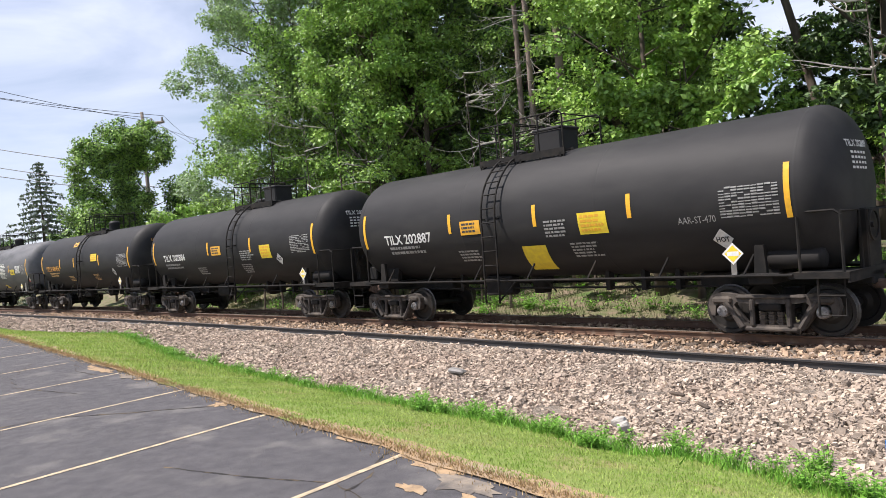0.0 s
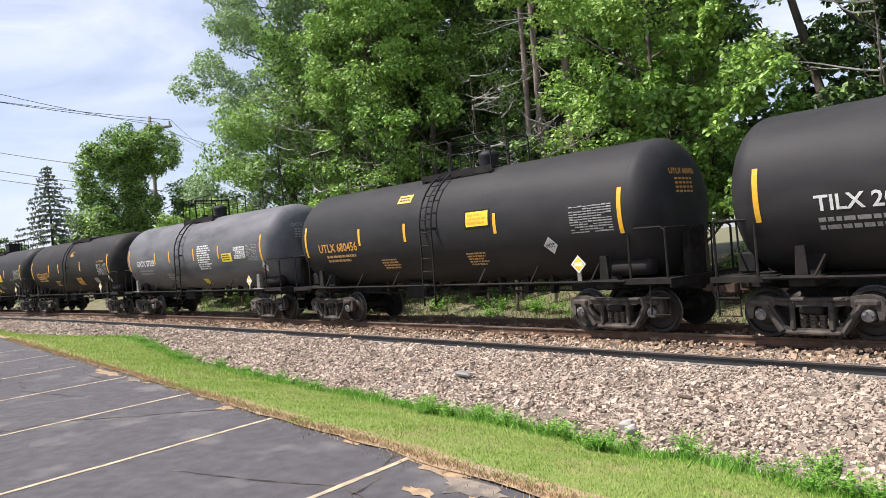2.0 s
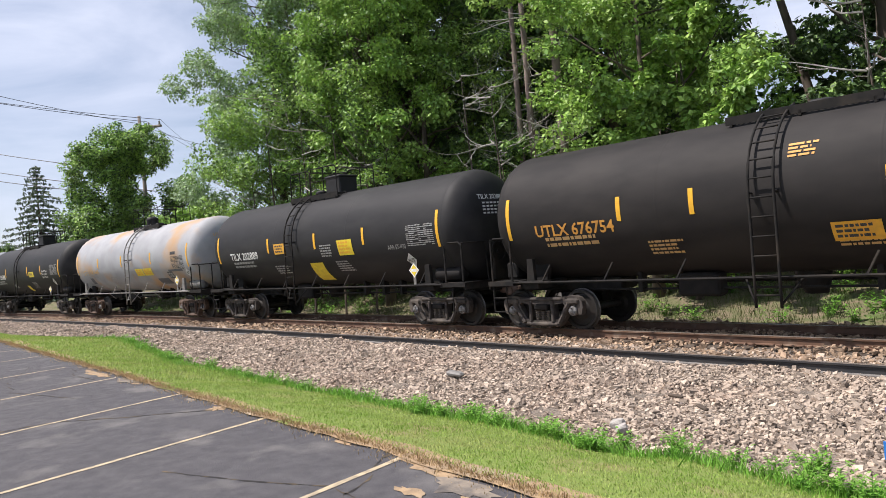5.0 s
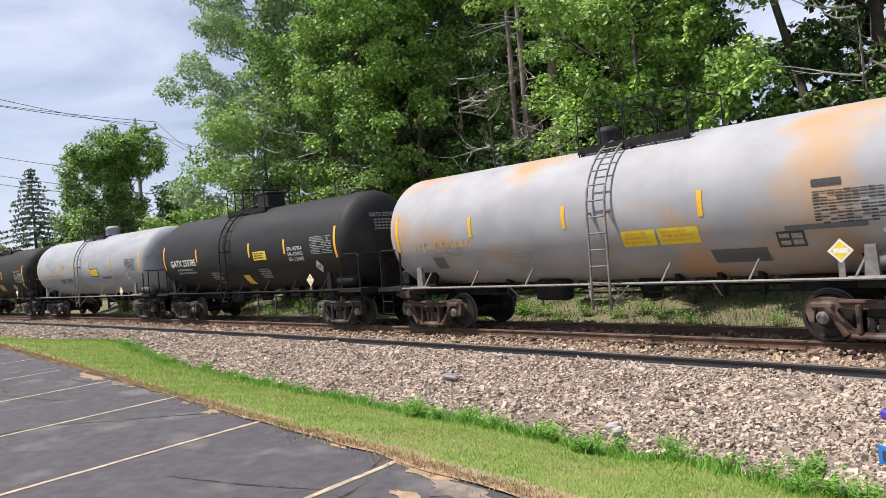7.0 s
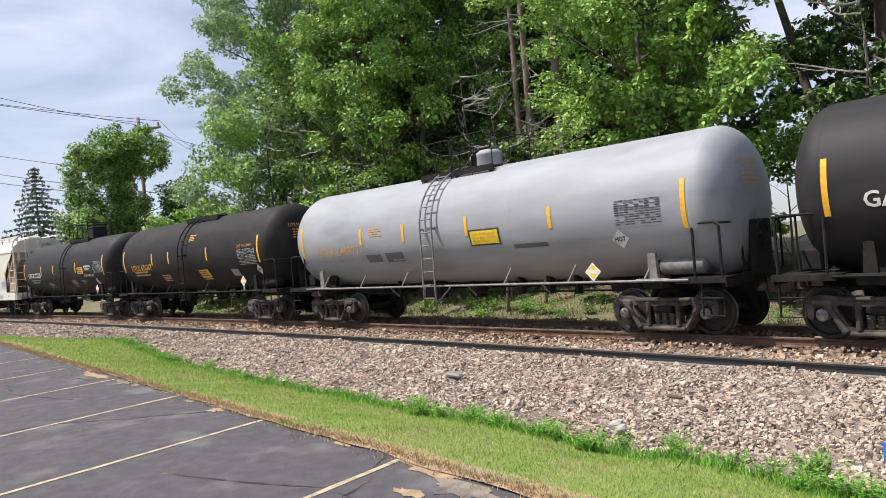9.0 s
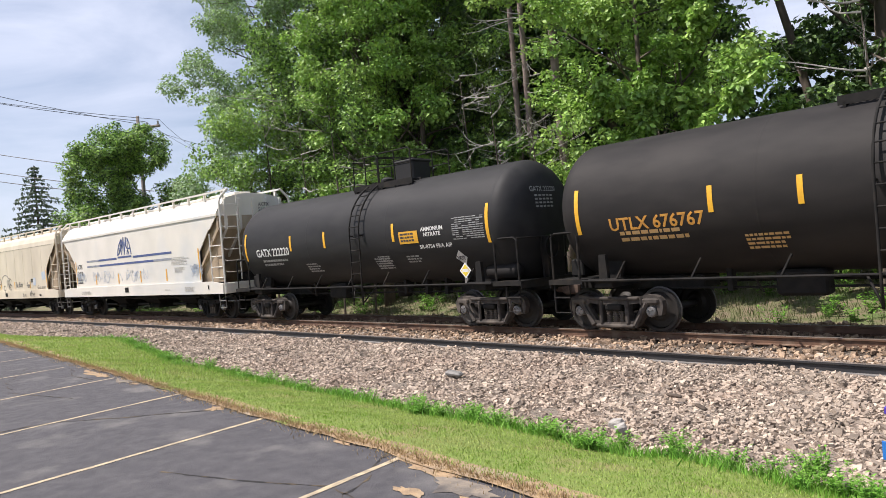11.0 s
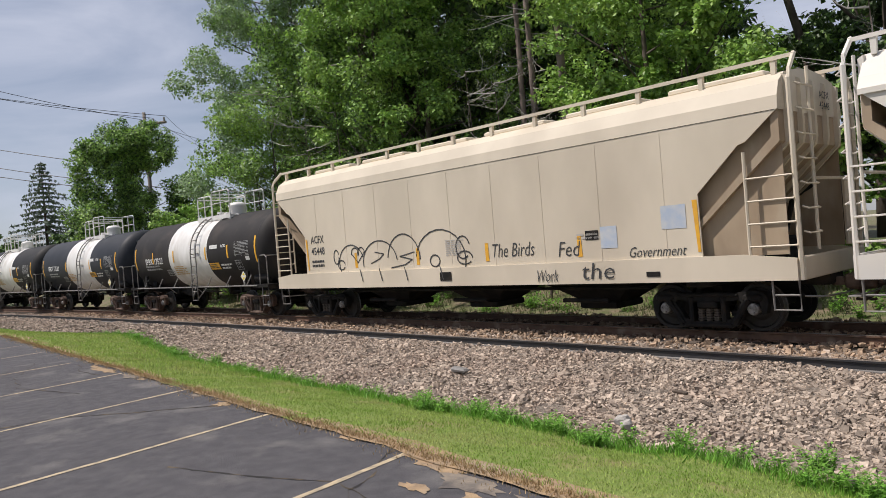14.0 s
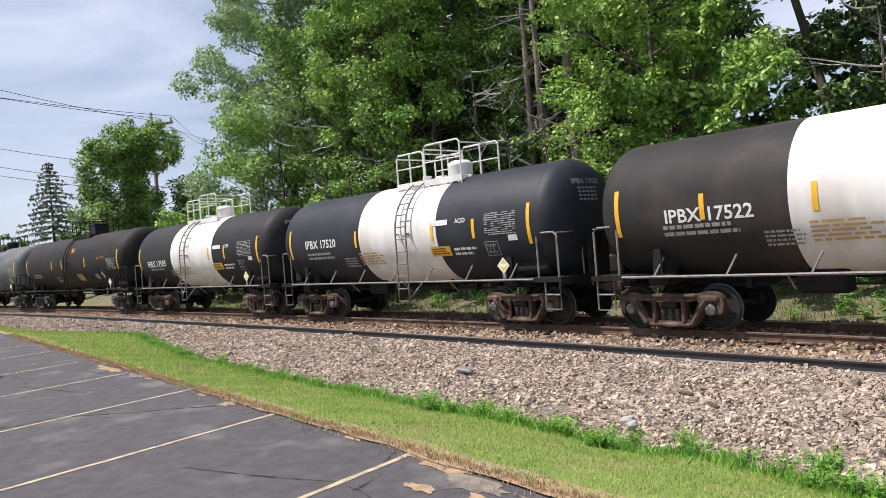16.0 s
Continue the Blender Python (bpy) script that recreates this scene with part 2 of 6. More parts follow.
RUBBER = mat("tyre_rubber", (0.02, 0.02, 0.02), (0.03, 0.03, 0.03), rough=0.85)
GLASS = mat("dark_car_glass", (0.01, 0.012, 0.013), rough=0.05)

# ---- mesh tools ----
class Shape:
    """Gathers pieces of one mesh: points, faces and the material slot of each face."""

    def __init__(self):
        self.v, self.f, self.m = [], [], []

    def add(self, pts, faces, slot=0):
        o = len(self.v)
        self.v.extend(pts)
        self.f.extend([tuple(i + o for i in q) for q in faces])
        self.m.extend([slot] * len(faces))
        return self

    def box(self, x0, x1, y0, y1, z0, z1, slot=0, bevel=0.0):
        b = min(bevel, (x1 - x0) / 3, (y1 - y0) / 3, (z1 - z0) / 3)
        if b <= 0:
            p = [(x, y, z) for x in (x0, x1) for y in (y0, y1) for z in (z0, z1)]
            return self.add(p, [(0, 1, 3, 2), (4, 6, 7, 5), (0, 4, 5, 1), (2, 3, 7, 6), (0, 2, 6, 4), (1, 5, 7, 3)], slot)
        rings = []
        for z, i in ((z0, b), (z0 + b, 0), (z1 - b, 0), (z1, b)):
            a, c, d, e = x0 + i, x1 - i, y0 + i, y1 - i
            k = b * 0.8
            rings.append([(a + k, d, z), (c - k, d, z), (c, d + k, z), (c, e - k, z), (c - k, e, z), (a + k, e, z), (a, e - k, z), (a, d + k, z)])
        pts = [q for r in rings for q in r]
        fs = [tuple(range(7, -1, -1)), tuple(range(24, 32))]
        for r in range(3):
            for j in range(8):
                fs.append((r * 8 + j, r * 8 + (j + 1) % 8, r * 8 + 8 + (j + 1) % 8, r * 8 + 8 + j))
        return self.add(pts, fs, slot)

    def tube(self, path, r, n=6, slot=0, closed=False):
        """A round bar along a path; r is one radius or one for each point."""
        path = [Vector(p) for p in path]
        rs = r if isinstance(r, (list, tuple)) else [r] * len(path)
        pts, k = [], len(path)
        for i, p in enumerate(path):
            d = (path[min(i + 1, k - 1)] - path[max(i - 1, 0)]).normalized()
            a = d.cross(Vector((0, 0, 1)) if abs(d.z) < 0.9 else Vector((1, 0, 0))).normalized()
            b = d.cross(a)
            pts += [tuple(p + (a * math.cos(2 * math.pi * j / n) + b * math.sin(2 * math.pi * j / n)) * rs[i]) for j in range(n)]
        fs = [(i * n + j, i * n + (j + 1) % n, (i + 1) * n + (j + 1) % n, (i + 1) * n + j) for i in range(k - 1) for j in range(n)]
        fs += [tuple(range(n - 1, -1, -1)), tuple(range((k - 1) * n, k * n))]
        return self.add(pts, fs, slot)

    def lathe(self, profile, axis="x", n=32, slot=0, centre=(0, 0, 0), slots=None):
        """profile: (along, radius) pairs, turned round the axis."""
        pts = []
        for a, r in profile:
            for j in range(n):
                c, s = r * math.cos(2 * math.pi * j / n), r * math.sin(2 * math.pi * j / n)
                q = {"x": (a, c, s), "y": (c, a, s), "z": (c, s, a)}[axis]
                pts.append(tuple(q[i] + centre[i] for i in range(3)))
        k = len(profile)
        o = len(self.v)
        self.v.extend(pts)
        for i in range(k - 1):
            for j in range(n):
                self.f.append((o + i * n + j, o + i * n + (j + 1) % n, o + (i + 1) * n + (j + 1) % n, o + (i + 1) * n + j))
                self.m.append(slots[i] if slots else slot)
        return self

    def prism(self, poly, y0, y1, slot=0, holes=()):
        """A plate cut to a polygon in x and z, between two y."""
        k = len(poly)
        pts = [(x, y0, z) for x, z in poly] + [(x, y1, z) for x, z in poly]
        fs = [tuple(range(k)), tuple(range(2 * k - 1, k - 1, -1))] + [((i + 1) % k, i, i + k, (i + 1) % k + k) for i in range(k)]
        return self.add(pts, fs, slot)

    def mesh(self, name, mats, smooth=False):
        me = bpy.data.meshes.new(name)
        me.from_pydata([tuple(p) for p in self.v], [], self.f)
        for m in (mats if isinstance(mats, (list, tuple)) else [mats]):
            me.materials.append(m)
        me.polygons.foreach_set("material_index", self.m)
        if smooth:
            me.polygons.foreach_set("use_smooth", [True] * len(self.f))
        me.update()
        return me


def part(name, shape, material, parent, label="", smooth=False, at=None):
    me = shape.mesh(name, material, smooth) if isinstance(shape, Shape) else shape
    ob = new(name, me)
    ob.parent = parent
    if at is not None:
        ob.matrix_basis = at
    return tagged(ob, label)


def thing(name, label, category, group="", at=None, kind=""):
    ob = new(name)
    ob.empty_display_size = 0.2
    if at is not None:
        ob.matrix_basis = at
    return tagged(ob, label, category, group, kind)


def solid(name, shape, material, label, category="", kind="", group="", smooth=False):
    ob = new(name, shape.mesh(name, material, smooth))
    return tagged(ob, label, category, group, kind)


def raw_mesh(name, verts, faces, material, slots=None):
    """A mesh from numpy arrays; faces all have the same number of corners."""
    me = bpy.data.meshes.new(name)
    nf, k = faces.shape
    me.vertices.add(len(verts))
    me.vertices.foreach_set("co", np.ascontiguousarray(verts, np.float32).ravel())
    me.loops.add(nf * k)
    me.loops.foreach_set("vertex_index", np.ascontiguousarray(faces, np.int32).ravel())
    me.polygons.add(nf)
    me.polygons.foreach_set("loop_start", np.arange(0, nf * k, k, dtype=np.int32))
    for m in (material if isinstance(material, list) else [material]):
        me.materials.append(m)
    if slots is not None:
        me.polygons.foreach_set("material_index", np.ascontiguousarray(slots, np.int32))
    me.update(calc_edges=True)
    me.shade_flat()
    return me


# ---- the line of the track: a wide curve ----
TURN0, BEND, ORIGIN = 0.0696, -0.00155, (-8.08, 13.747)


def grade(s):
    """Height of the line at s metres: it falls gently towards the near end."""
    return np.interp(s, (-300, -90, 40, 240), (0.57, 0.57, -0.34, -0.34))


def track(s, d=0.0):
    """The place at s metres along the track, d metres from its middle towards the parking lot, and the heading."""
    h = TURN0 + BEND * s
    x = ORIGIN[0] + (np.sin(h) - math.sin(TURN0)) / BEND
    y = ORIGIN[1] - (np.cos(h) - math.cos(TURN0)) / BEND
    return x + d * np.sin(h), y - d * np.cos(h), h


def sweep(profile, s0, s1, step, slots=None, closed=False):
    """A profile of (d, z) pairs swept along the track."""
    k = len(profile)
    ss = np.arange(s0, s1 + step / 2, step)
    sh = Shape()
    pts = []
    for s in ss:
        for d, z in profile:
            x, y, _ = track(s, d)
            pts.append((float(x), float(y), z + float(grade(s))))
    fs, sl = [], []
    for i in range(len(ss) - 1):
        for j in range(k if closed else k - 1):
            j2 = (j + 1) % k
            fs.append((i * k + j, (i + 1) * k + j, (i + 1) * k + j2, i * k + j2))
            sl.append(slots[j] if slots else 0)
    sh.v, sh.f, sh.m = pts, fs, sl
    return sh


# ---- ground ----
def verge_edge(x):
    """How far the grass reaches towards the ballast."""
    y = float(np.interp(x, (-62, -37, -33, -28, -18, -11, 0, 30), (4.6, 5.4, 6.2, 7.7, 6.25, 6.2, 6.3, 6.4)))
    return y + 0.16 * noise.noise((x * 0.9, 3.1, 0)) + 0.07 * noise.noise((x * 3.1, 7.7, 0))


def lot_edge(x):
    return 3.80 + 0.07 * noise.noise((x * 0.8, 1.7, 0)) + 0.05 * noise.noise((x * 3.7, 9.2, 0))


def land(x, y):
    """Height of the open ground: flat by the track, a bank rising under the wood."""
    s = x - ORIGIN[0]
    d = 13.747 + TURN0 * s + BEND * s * s / 2 - y if -130 < x < 130 else 60
    if d < 0:
        k = min(max((-d - 4.0) / 9.0, 0), 1)
        return -0.62 + 1.5 * k * k * (3 - 2 * k) + 0.12 * noise.noise((x * 0.35, y * 0.35, 0)) * k
    return -0.62


def make_ground():
    def axis(lo, hi, fine, coarse):
        a = list(np.arange(lo, hi + fine / 2, fine))
        for r in coarse:
            a = [a[0] - r] + a + [a[-1] + r]
        return a
    xs = axis(-92, 24, 1.6, (6, 15, 40, 120, 400, 1500, 3000))
    ys = axis(-8, 44, 1.3, (6, 15, 40, 120, 400, 1500, 3000))
    k = len(xs)
    sh = Shape()
    sh.add([(x, y, land(x, y)) for y in ys for x in xs],
           [(j * k + i, j * k + i + 1, (j + 1) * k + i + 1, (j + 1) * k + i) for j in range(len(ys) - 1) for i in range(k - 1)])
    solid("ground", sh, BANK, "rough soil and weedy grass reaching to the wood", "ground", "structure", smooth=True)


def make_ballast():
    prof = [(-5.6, -0.72), (-4.4, -0.60), (-2.7, -0.25), (-1.7, -0.21), (0, -0.215), (1.7, -0.22), (2.3, -0.285), (3.2, -0.30), (5.0, -0.33), (9.4, -0.36), (9.8, -0.75)]
    solid("ballast_bed", sweep(prof, -300, 240, 3.0), BALLAST_BED, "pale crushed limestone bed under the tracks", "ballast", "structure", smooth=True)


def stones(name, s0, s1, d0, d1, count, lo, hi, seed, material, label, lift=0.0):
    """Loose angular stones on the bed, joined into one heap."""
    g = np.random.default_rng(seed)
    s, d = g.uniform(s0, s1, count), g.uniform(d0, d1, count)
    x, y, h = track(s, d)
    edge = np.array([verge_edge(a) for a in np.linspace(-70, 30, 401)])
    keep = y > np.interp(x, np.linspace(-70, 30, 401), edge) - 0.12
    x, y, d, s = x[keep], y[keep], d[keep], s[keep]
    n = len(x)
    z = np.interp(d, (-4.4, -2.7, -1.7, 1.7, 2.3, 3.2, 5.0, 9.4), (-0.60, -0.25, -0.21, -0.22, -0.285, -0.30, -0.33, -0.36)) + lift + grade(s)
    z += 0.016 + 0.03 * np.sin(x * 1.7 + y) * np.sin(y * 2.3) + 0.02 * np.sin(x * 4.1 - y * 1.3) * np.sin(y * 3.7 + x) + g.uniform(-0.012, 0.02, n)
    size = g.uniform(lo, hi, n) * (1 + 0.9 * (g.random(n) > 0.94))
    cube = np.array([(a, b, c) for a in (-1, 1) for b in (-1, 1) for c in (-1, 1)], float)
    p = cube[None] * g.uniform(0.58, 1.05, (n, 8, 1)) * np.stack([g.uniform(0.8, 1.25, n), g.uniform(0.7, 1.0, n), g.uniform(0.6, 0.95, n)], 1)[:, None]
    p += g.uniform(-0.24, 0.24, (n, 8, 3))
    a, t = g.uniform(0, 2 * math.pi, n), g.uniform(-0.75, 0.75, n)
    ca, sa, ct, st = np.cos(a)[:, None], np.sin(a)[:, None], np.cos(t)[:, None], np.sin(t)[:, None]
    px, pz = p[..., 0] * ct - p[..., 2] * st, p[..., 0] * st + p[..., 2] * ct
    q = np.stack([px * ca - p[..., 1] * sa, px * sa + p[..., 1] * ca, pz], -1) * size[:, None, None] / 2
    q += np.stack([x, y, z], 1)[:, None]
    fs = np.array([(0, 1, 3, 2), (4, 6, 7, 5), (0, 4, 5, 1), (2, 3, 7, 6), (1, 5, 7, 3)])
    f = (fs[None] + 8 * np.arange(n)[:, None, None]).reshape(-1, 4)
    ob = new(name, raw_mesh(name, q.reshape(-1, 3), f, material))
    return tagged(ob, label, "gravel", "", "stuff")


def make_lot():
    sh = Shape()
    xs = list(np.arange(-48, 24.01, 0.35))
    k = len(xs)
    e = [lot_edge(x) for x in xs]
    rows = [[(x, -30, 0.2) for x in xs], [(x, 1.5, 0.2) for x in xs], [(x, y, 0.2) for x, y in zip(xs, e)], [(x, y + 0.05, 0.05) for x, y in zip(xs, e)], [(x, y + 0.06, -0.7) for x, y in zip(xs, e)]]
    sh.add([p for r in rows for p in r], [(j * k + i, j * k + i + 1, (j + 1) * k + i + 1, (j + 1) * k + i) for j in range(4) for i in range(k - 1)])
    solid("parking_lot", sh, ASPHALT, "worn dark grey asphalt parking lot with cracks", "parking lot", "structure")
    for i, (xe, ye) in enumerate(((-2.65, 3.72), (-5.44, 3.86), (-8.24, 3.82), (-11.13, 3.80), (-14.25, 3.62), (-17.36, 3.42), (-20.98, 3.55), (-24.1, 3.5))):
        st = Shape()
        n = 30
        pts = []
        for j in range(n + 1):
            y = ye - j * (ye + 1.9) / n
            x = xe + 0.21 * (ye - y) + 0.012 * noise.noise((i * 7.1, y * 2.0, 0))
            w = 0.034 + 0.010 * noise.noise((i * 3.1, y * 4.0, 5))
            pts += [(x - w, y, 0.2045), (x + w, y, 0.2045)]
        st.add(pts, [(2 * j, 2 * j + 1, 2 * j + 3, 2 * j + 2) for j in range(n)])
        solid("parking_line", st, LINE, "worn cream painted stall line on asphalt", "line", "structure", "stall lines")
    # cracks with dead grass in them
    g = random.Random(4)
    for pts, w in ((((-13.5, -1.2), (-10.9, 0.4), (-10.8, 1.9), (-10.05, 2.7), (-9.5, 3.4), (-9.3, 3.7)), 0.045), (((-5.6, 3.7), (-5.1, 3.1), (-4.6, 2.4), (-4.5, 1.4)), 0.05),
                   (((-7.0, 2.1), (-6.0, 2.5), (-5.2, 2.9), (-4.2, 2.8), (-3.2, 3.0)), 0.03), (((-18.5, 2.9), (-16, 2.2), (-14.5, 2.0), (-12.5, 2.6)), 0.035), (((-16.9, 3.5), (-15.6, 3.2), (-14.4, 3.3)), 0.06)):
        c = Shape()
        line = []
        for (ax, ay), (bx, by) in zip(pts, pts[1:]):
            m = max(3, int(math.hypot(bx - ax, by - ay) / 0.09))
            line += [(ax + (bx - ax) * j / m, ay + (by - ay) * j / m) for j in range(m)]
        q = []
        for j, (x, y) in enumerate(line):
            dx = 0.10 * noise.noise((x * 2.5, y * 2.5, 3)) + g.uniform(-0.02, 0.02)
            ww = w * g.uniform(0.12, 0.7)
            q += [(x + dx - ww, y + dx * 0.6 + ww * 0.6, 0.203), (x + dx + ww, y + dx * 0.6 - ww * 0.6, 0.203)]
        c.add(q, [(2 * j, 2 * j + 1, 2 * j + 3, 2 * j + 2) for j in range(len(line) - 1)])
        solid("asphalt_crack", c, CRACK, "crack filled with dry grass in the asphalt", "crack", "structure", "cracks")


def make_patches():
    """Spilt soil and dry clippings lying on the edge of the asphalt."""
    g = random.Random(9)
    spots = [(-4.35, 3.5, 0.34, 0.14), (-3.9, 3.3, 0.25, 0.10), (-4.9, 3.66, 0.4, 0.10), (-3.4, 3.5, 0.4, 0.16), (-4.6, 3.2, 0.16, 0.06), (-3.7, 3.05, 0.2, 0.07)]
    spots += [(x + g.uniform(-0.3, 0.3), 3.72 + g.uniform(-0.12, 0.05), g.uniform(0.06, 0.2), g.uniform(0.015, 0.05)) for x in np.arange(-27, -5, 1.1)]
    spots += [(-15.2, 3.55, 0.6, 0.12), (-13.6, 3.6, 0.4, 0.10), (-9.4, 3.6, 0.16, 0.10)]
    for k, (x, y, a, b) in enumerate(spots):
        n = 22
        ring = []
        for j in range(n):
            t = 2 * math.pi * j / n
            r = 1 + 0.9 * noise.noise((math.cos(t) * 2.4 + k * 5.3, math.sin(t) * 2.4, k))
            ring.append((x + a * r * math.cos(t), y + b * r * math.sin(t), 0.2052 + 0.0004 * (k % 7)))
        sh = Shape().add([(x, y, 0.2052 + 0.0004 * (k % 7))] + ring, [(0, 1 + j, 1 + (j + 1) % n) for j in range(n)])
        solid("soil_patch", sh, DRY if k % 3 else PALE_SOIL, "dry tan soil and clippings on the asphalt edge", "soil", "structure", "soil patches")


def verge_height(x, y):
    e = verge_edge(x)
    k = min(max((y - 3.7) / max(e - 3.7, 0.1), 0), 1)
    return 0.215 - 0.47 * k ** 1.3 + 0.02 * noise.noise((x * 1.1, y * 1.3, 2))


def make_verge():
    xs = list(np.arange(-64, 20.01, 0.3))
    n = 14
    sh = Shape()
    pts = []
    for x in xs:
        lo, hi = (lot_edge(x) - 0.10 - 0.12 * max(noise.noise((x * 1.7, 5, 5)), 0) if x > -47 else -6), verge_edge(x)
        for j in range(n + 1):
            y = lo + (hi - lo) * j / n
            pts.append((x, y, verge_height(x, y) if j < n else -0.5))
    k = n + 1
    fs = [(i * k + j, (i + 1) * k + j, (i + 1) * k + j + 1, i * k + j + 1) for i in range(len(xs) - 1) for j in range(n)]
    sh.add(pts, fs)
    sh.m = [1 if q % n < 2 and noise.noise((pts[f[0]][0] * 0.7, 4, 1)) > -0.35 else 0 for q, f in enumerate(fs)]
    solid("grass_verge", sh, [SOIL, DRY], "mown green grass verge with a dry brown edge", "grass", "structure", smooth=True)


def blades(name, x0, x1, count, h0, h1, seed, material, label, where):
    """Single grass blades; where(g, n, x) gives their y."""
    g = np.random.default_rng(seed)
    x = g.uniform(x0, x1, count)
    y = where(g, x)
    z = np.array([verge_height(float(a), float(b)) for a, b in zip(x, y)]) - 0.004
    h = g.uniform(h0, h1, count)
    a, lean, w = g.uniform(0, 2 * math.pi, count), g.uniform(0.1, 0.9, count), g.uniform(0.004, 0.009, count) * (h / 0.07) ** 0.4
    b = g.uniform(0, 2 * math.pi, count)
    p = np.empty((count, 3, 3))
    p[:, 0] = np.stack([x - w * np.cos(a), y - w * np.sin(a), z], 1)
    p[:, 1] = np.stack([x + w * np.cos(a), y + w * np.sin(a), z], 1)
    p[:, 2] = np.stack([x + h * lean * np.cos(b), y + h * lean * np.sin(b), z + h], 1)
    ob = new(name, raw_mesh(name, p.reshape(-1, 3), np.arange(3 * count).reshape(-1, 3), material))
    return tagged(ob, label, "grass", "", "stuff")


def weed(seed, height, spread, count):
    """A leafy weed: thin stems with many narrow leaves."""
    g = np.random.default_rng(seed)
    sh = Shape()
    for i in range(max(5, count // 14)):
        a, r = g.uniform(0, 6.28), spread * g.uniform(0.1, 1)
        tip = Vector((r * math.cos(a), r * math.sin(a), height * g.uniform(0.55, 1)))
        base = tip * 0.15
        base.z = -0.03
        sh.tube([base, base.lerp(tip, 0.5) + Vector((0, 0, 0.05 * height)), tip], [0.004, 0.003, 0.001], 3)
        for j in range(14):
            c = base.lerp(tip, g.uniform(0.25, 1.0))
            b, l = g.uniform(0, 6.28), height * g.uniform(0.12, 0.26)
            d = Vector((math.cos(b), math.sin(b), g.uniform(-0.1, 0.6))).normalized()
            s = d.cross(Vector((0, 0, 1))).normalized() * l * 0.24
            sh.add([tuple(c), tuple(c + d * l * 0.5 + s), tuple(c + d * l), tuple(c + d * l * 0.5 - s)], [(0, 1, 2, 3)])
    return sh


# ---- rails and ties ----
def rail_profile(d, top, side=1):
    """The cross-section of a rail: head, web and foot."""
    h = [(-0.037, 0), (-0.037, -0.035), (-0.009, -0.048), (-0.009, -0.145), (-0.07, -0.158), (-0.07, -0.172), (0.07, -0.172), (0.07, -0.158), (0.009, -0.145), (0.009, -0.048), (0.037, -0.035), (0.037, -0.004), (0.03, 0)]
    return [(d + a * side, top + b) for a, b in h]


def make_rails():
    slots = [1] * 13
    slots[11] = slots[12] = 0
    solid("rail", sweep(rail_profile(0.755, 0.0), -300, 240, 1.5, slots, True), [RAIL_HEAD, RAIL_RUST], "rusty steel rail with a polished head on wooden ties", "rail", "structure", "running rails")
    solid("rail", sweep(rail_profile(-0.755, 0.0), -300, 240, 1.5, slots, True), [RAIL_HEAD, RAIL_RUST], "rusty steel rail with a polished head on wooden ties", "rail", "structure", "running rails")
    dark = [0] * 13
    dark[6] = dark[7] = 1
    dark[11] = dark[12] = 2
    solid("spare_rail", sweep(rail_profile(2.47, -0.10), -300, 240, 1.5, dark, True), [RAIL_DARK, RAIL_FOOT, RAIL_HEAD], "dark steel replacement rail lying on the ballast", "rail", "structure")


def make_ties():
    me = Shape().box(-0.11, 0.11, -1.3, 1.3, -0.37, -0.176, 0, 0.012).mesh("tie", TIE)
    plate = Shape().box(-0.10, 0.10, -0.17, 0.17, -0.178, -0.1725)
    for a in (-0.07, 0.07):
        for b in (-0.10, 0.10):
            plate.box(a - 0.014, a + 0.014, b - 0.02, b + 0.02, -0.176, -0.135)
    pm = plate.mesh("tie_plate", RAIL_RUST)
    for i in range(190):
        s = -75 + i * 0.52
        x, y, h = track(s)
        ob = thing("railway_tie", "weathered dark wooden railway tie under the rails", "tie", "ties", pose(float(x), float(y), float(grade(s)), 0, 0.4, math.degrees(h)))
        part("timber", me, None, ob)
        if -40 < s < 12:
            for side in (-0.755, 0.755):
                part("tie_plate", pm, None, ob, at=pose(0, side, 0))

# ---- railway cars: shared running gear ----
SPEED = 12.63
WHEEL_R = 0.457


def wheelset_mesh():
    sh = Shape()
    for y, sg in ((-0.755, -1), (0.755, 1)):
        prof = [(y + sg * 0.055, 0.12), (y + sg * 0.055, 0.18), (y + sg * 0.02, 0.24), (y + sg * 0.015, 0.36), (y + sg * 0.065, 0.385), (y + sg * 0.065, 0.447), (y - sg * 0.03, WHEEL_R), (y - sg * 0.045, 0.482), (y - sg * 0.065, 0.475), (y - sg * 0.065, 0.38), (y - sg * 0.01, 0.35), (y - sg * 0.01, 0.24), (y - sg * 0.06, 0.16), (y - sg * 0.06, 0.09)]
        sh.lathe(prof, "y", 28, slots=[0, 0, 0, 0, 0, 1, 1, 0, 0, 0, 0, 0, 0])
    sh.lathe([(-1.02, 0.075), (-0.7, 0.085), (0.7, 0.085), (1.02, 0.075)], "y", 12)
    for sg in (-1, 1):
        sh.lathe([(sg * 0.86, 0.11), (sg * 1.10, 0.115), (sg * 1.13, 0.10), (sg * 1.135, 0.06), (sg * 1.14, 0.0)], "y", 14, slot=2)
        for k in range(3):
            a = k * 2 * math.pi / 3
            sh.lathe([(sg * 1.13, 0.022), (sg * 1.16, 0.022), (sg * 1.16, 0.0)], "y", 6, 2, (0.06 * math.cos(a), 0, 0.06 * math.sin(a)))
    return sh.mesh("wheelset", [WHEEL, TREAD, CAP])


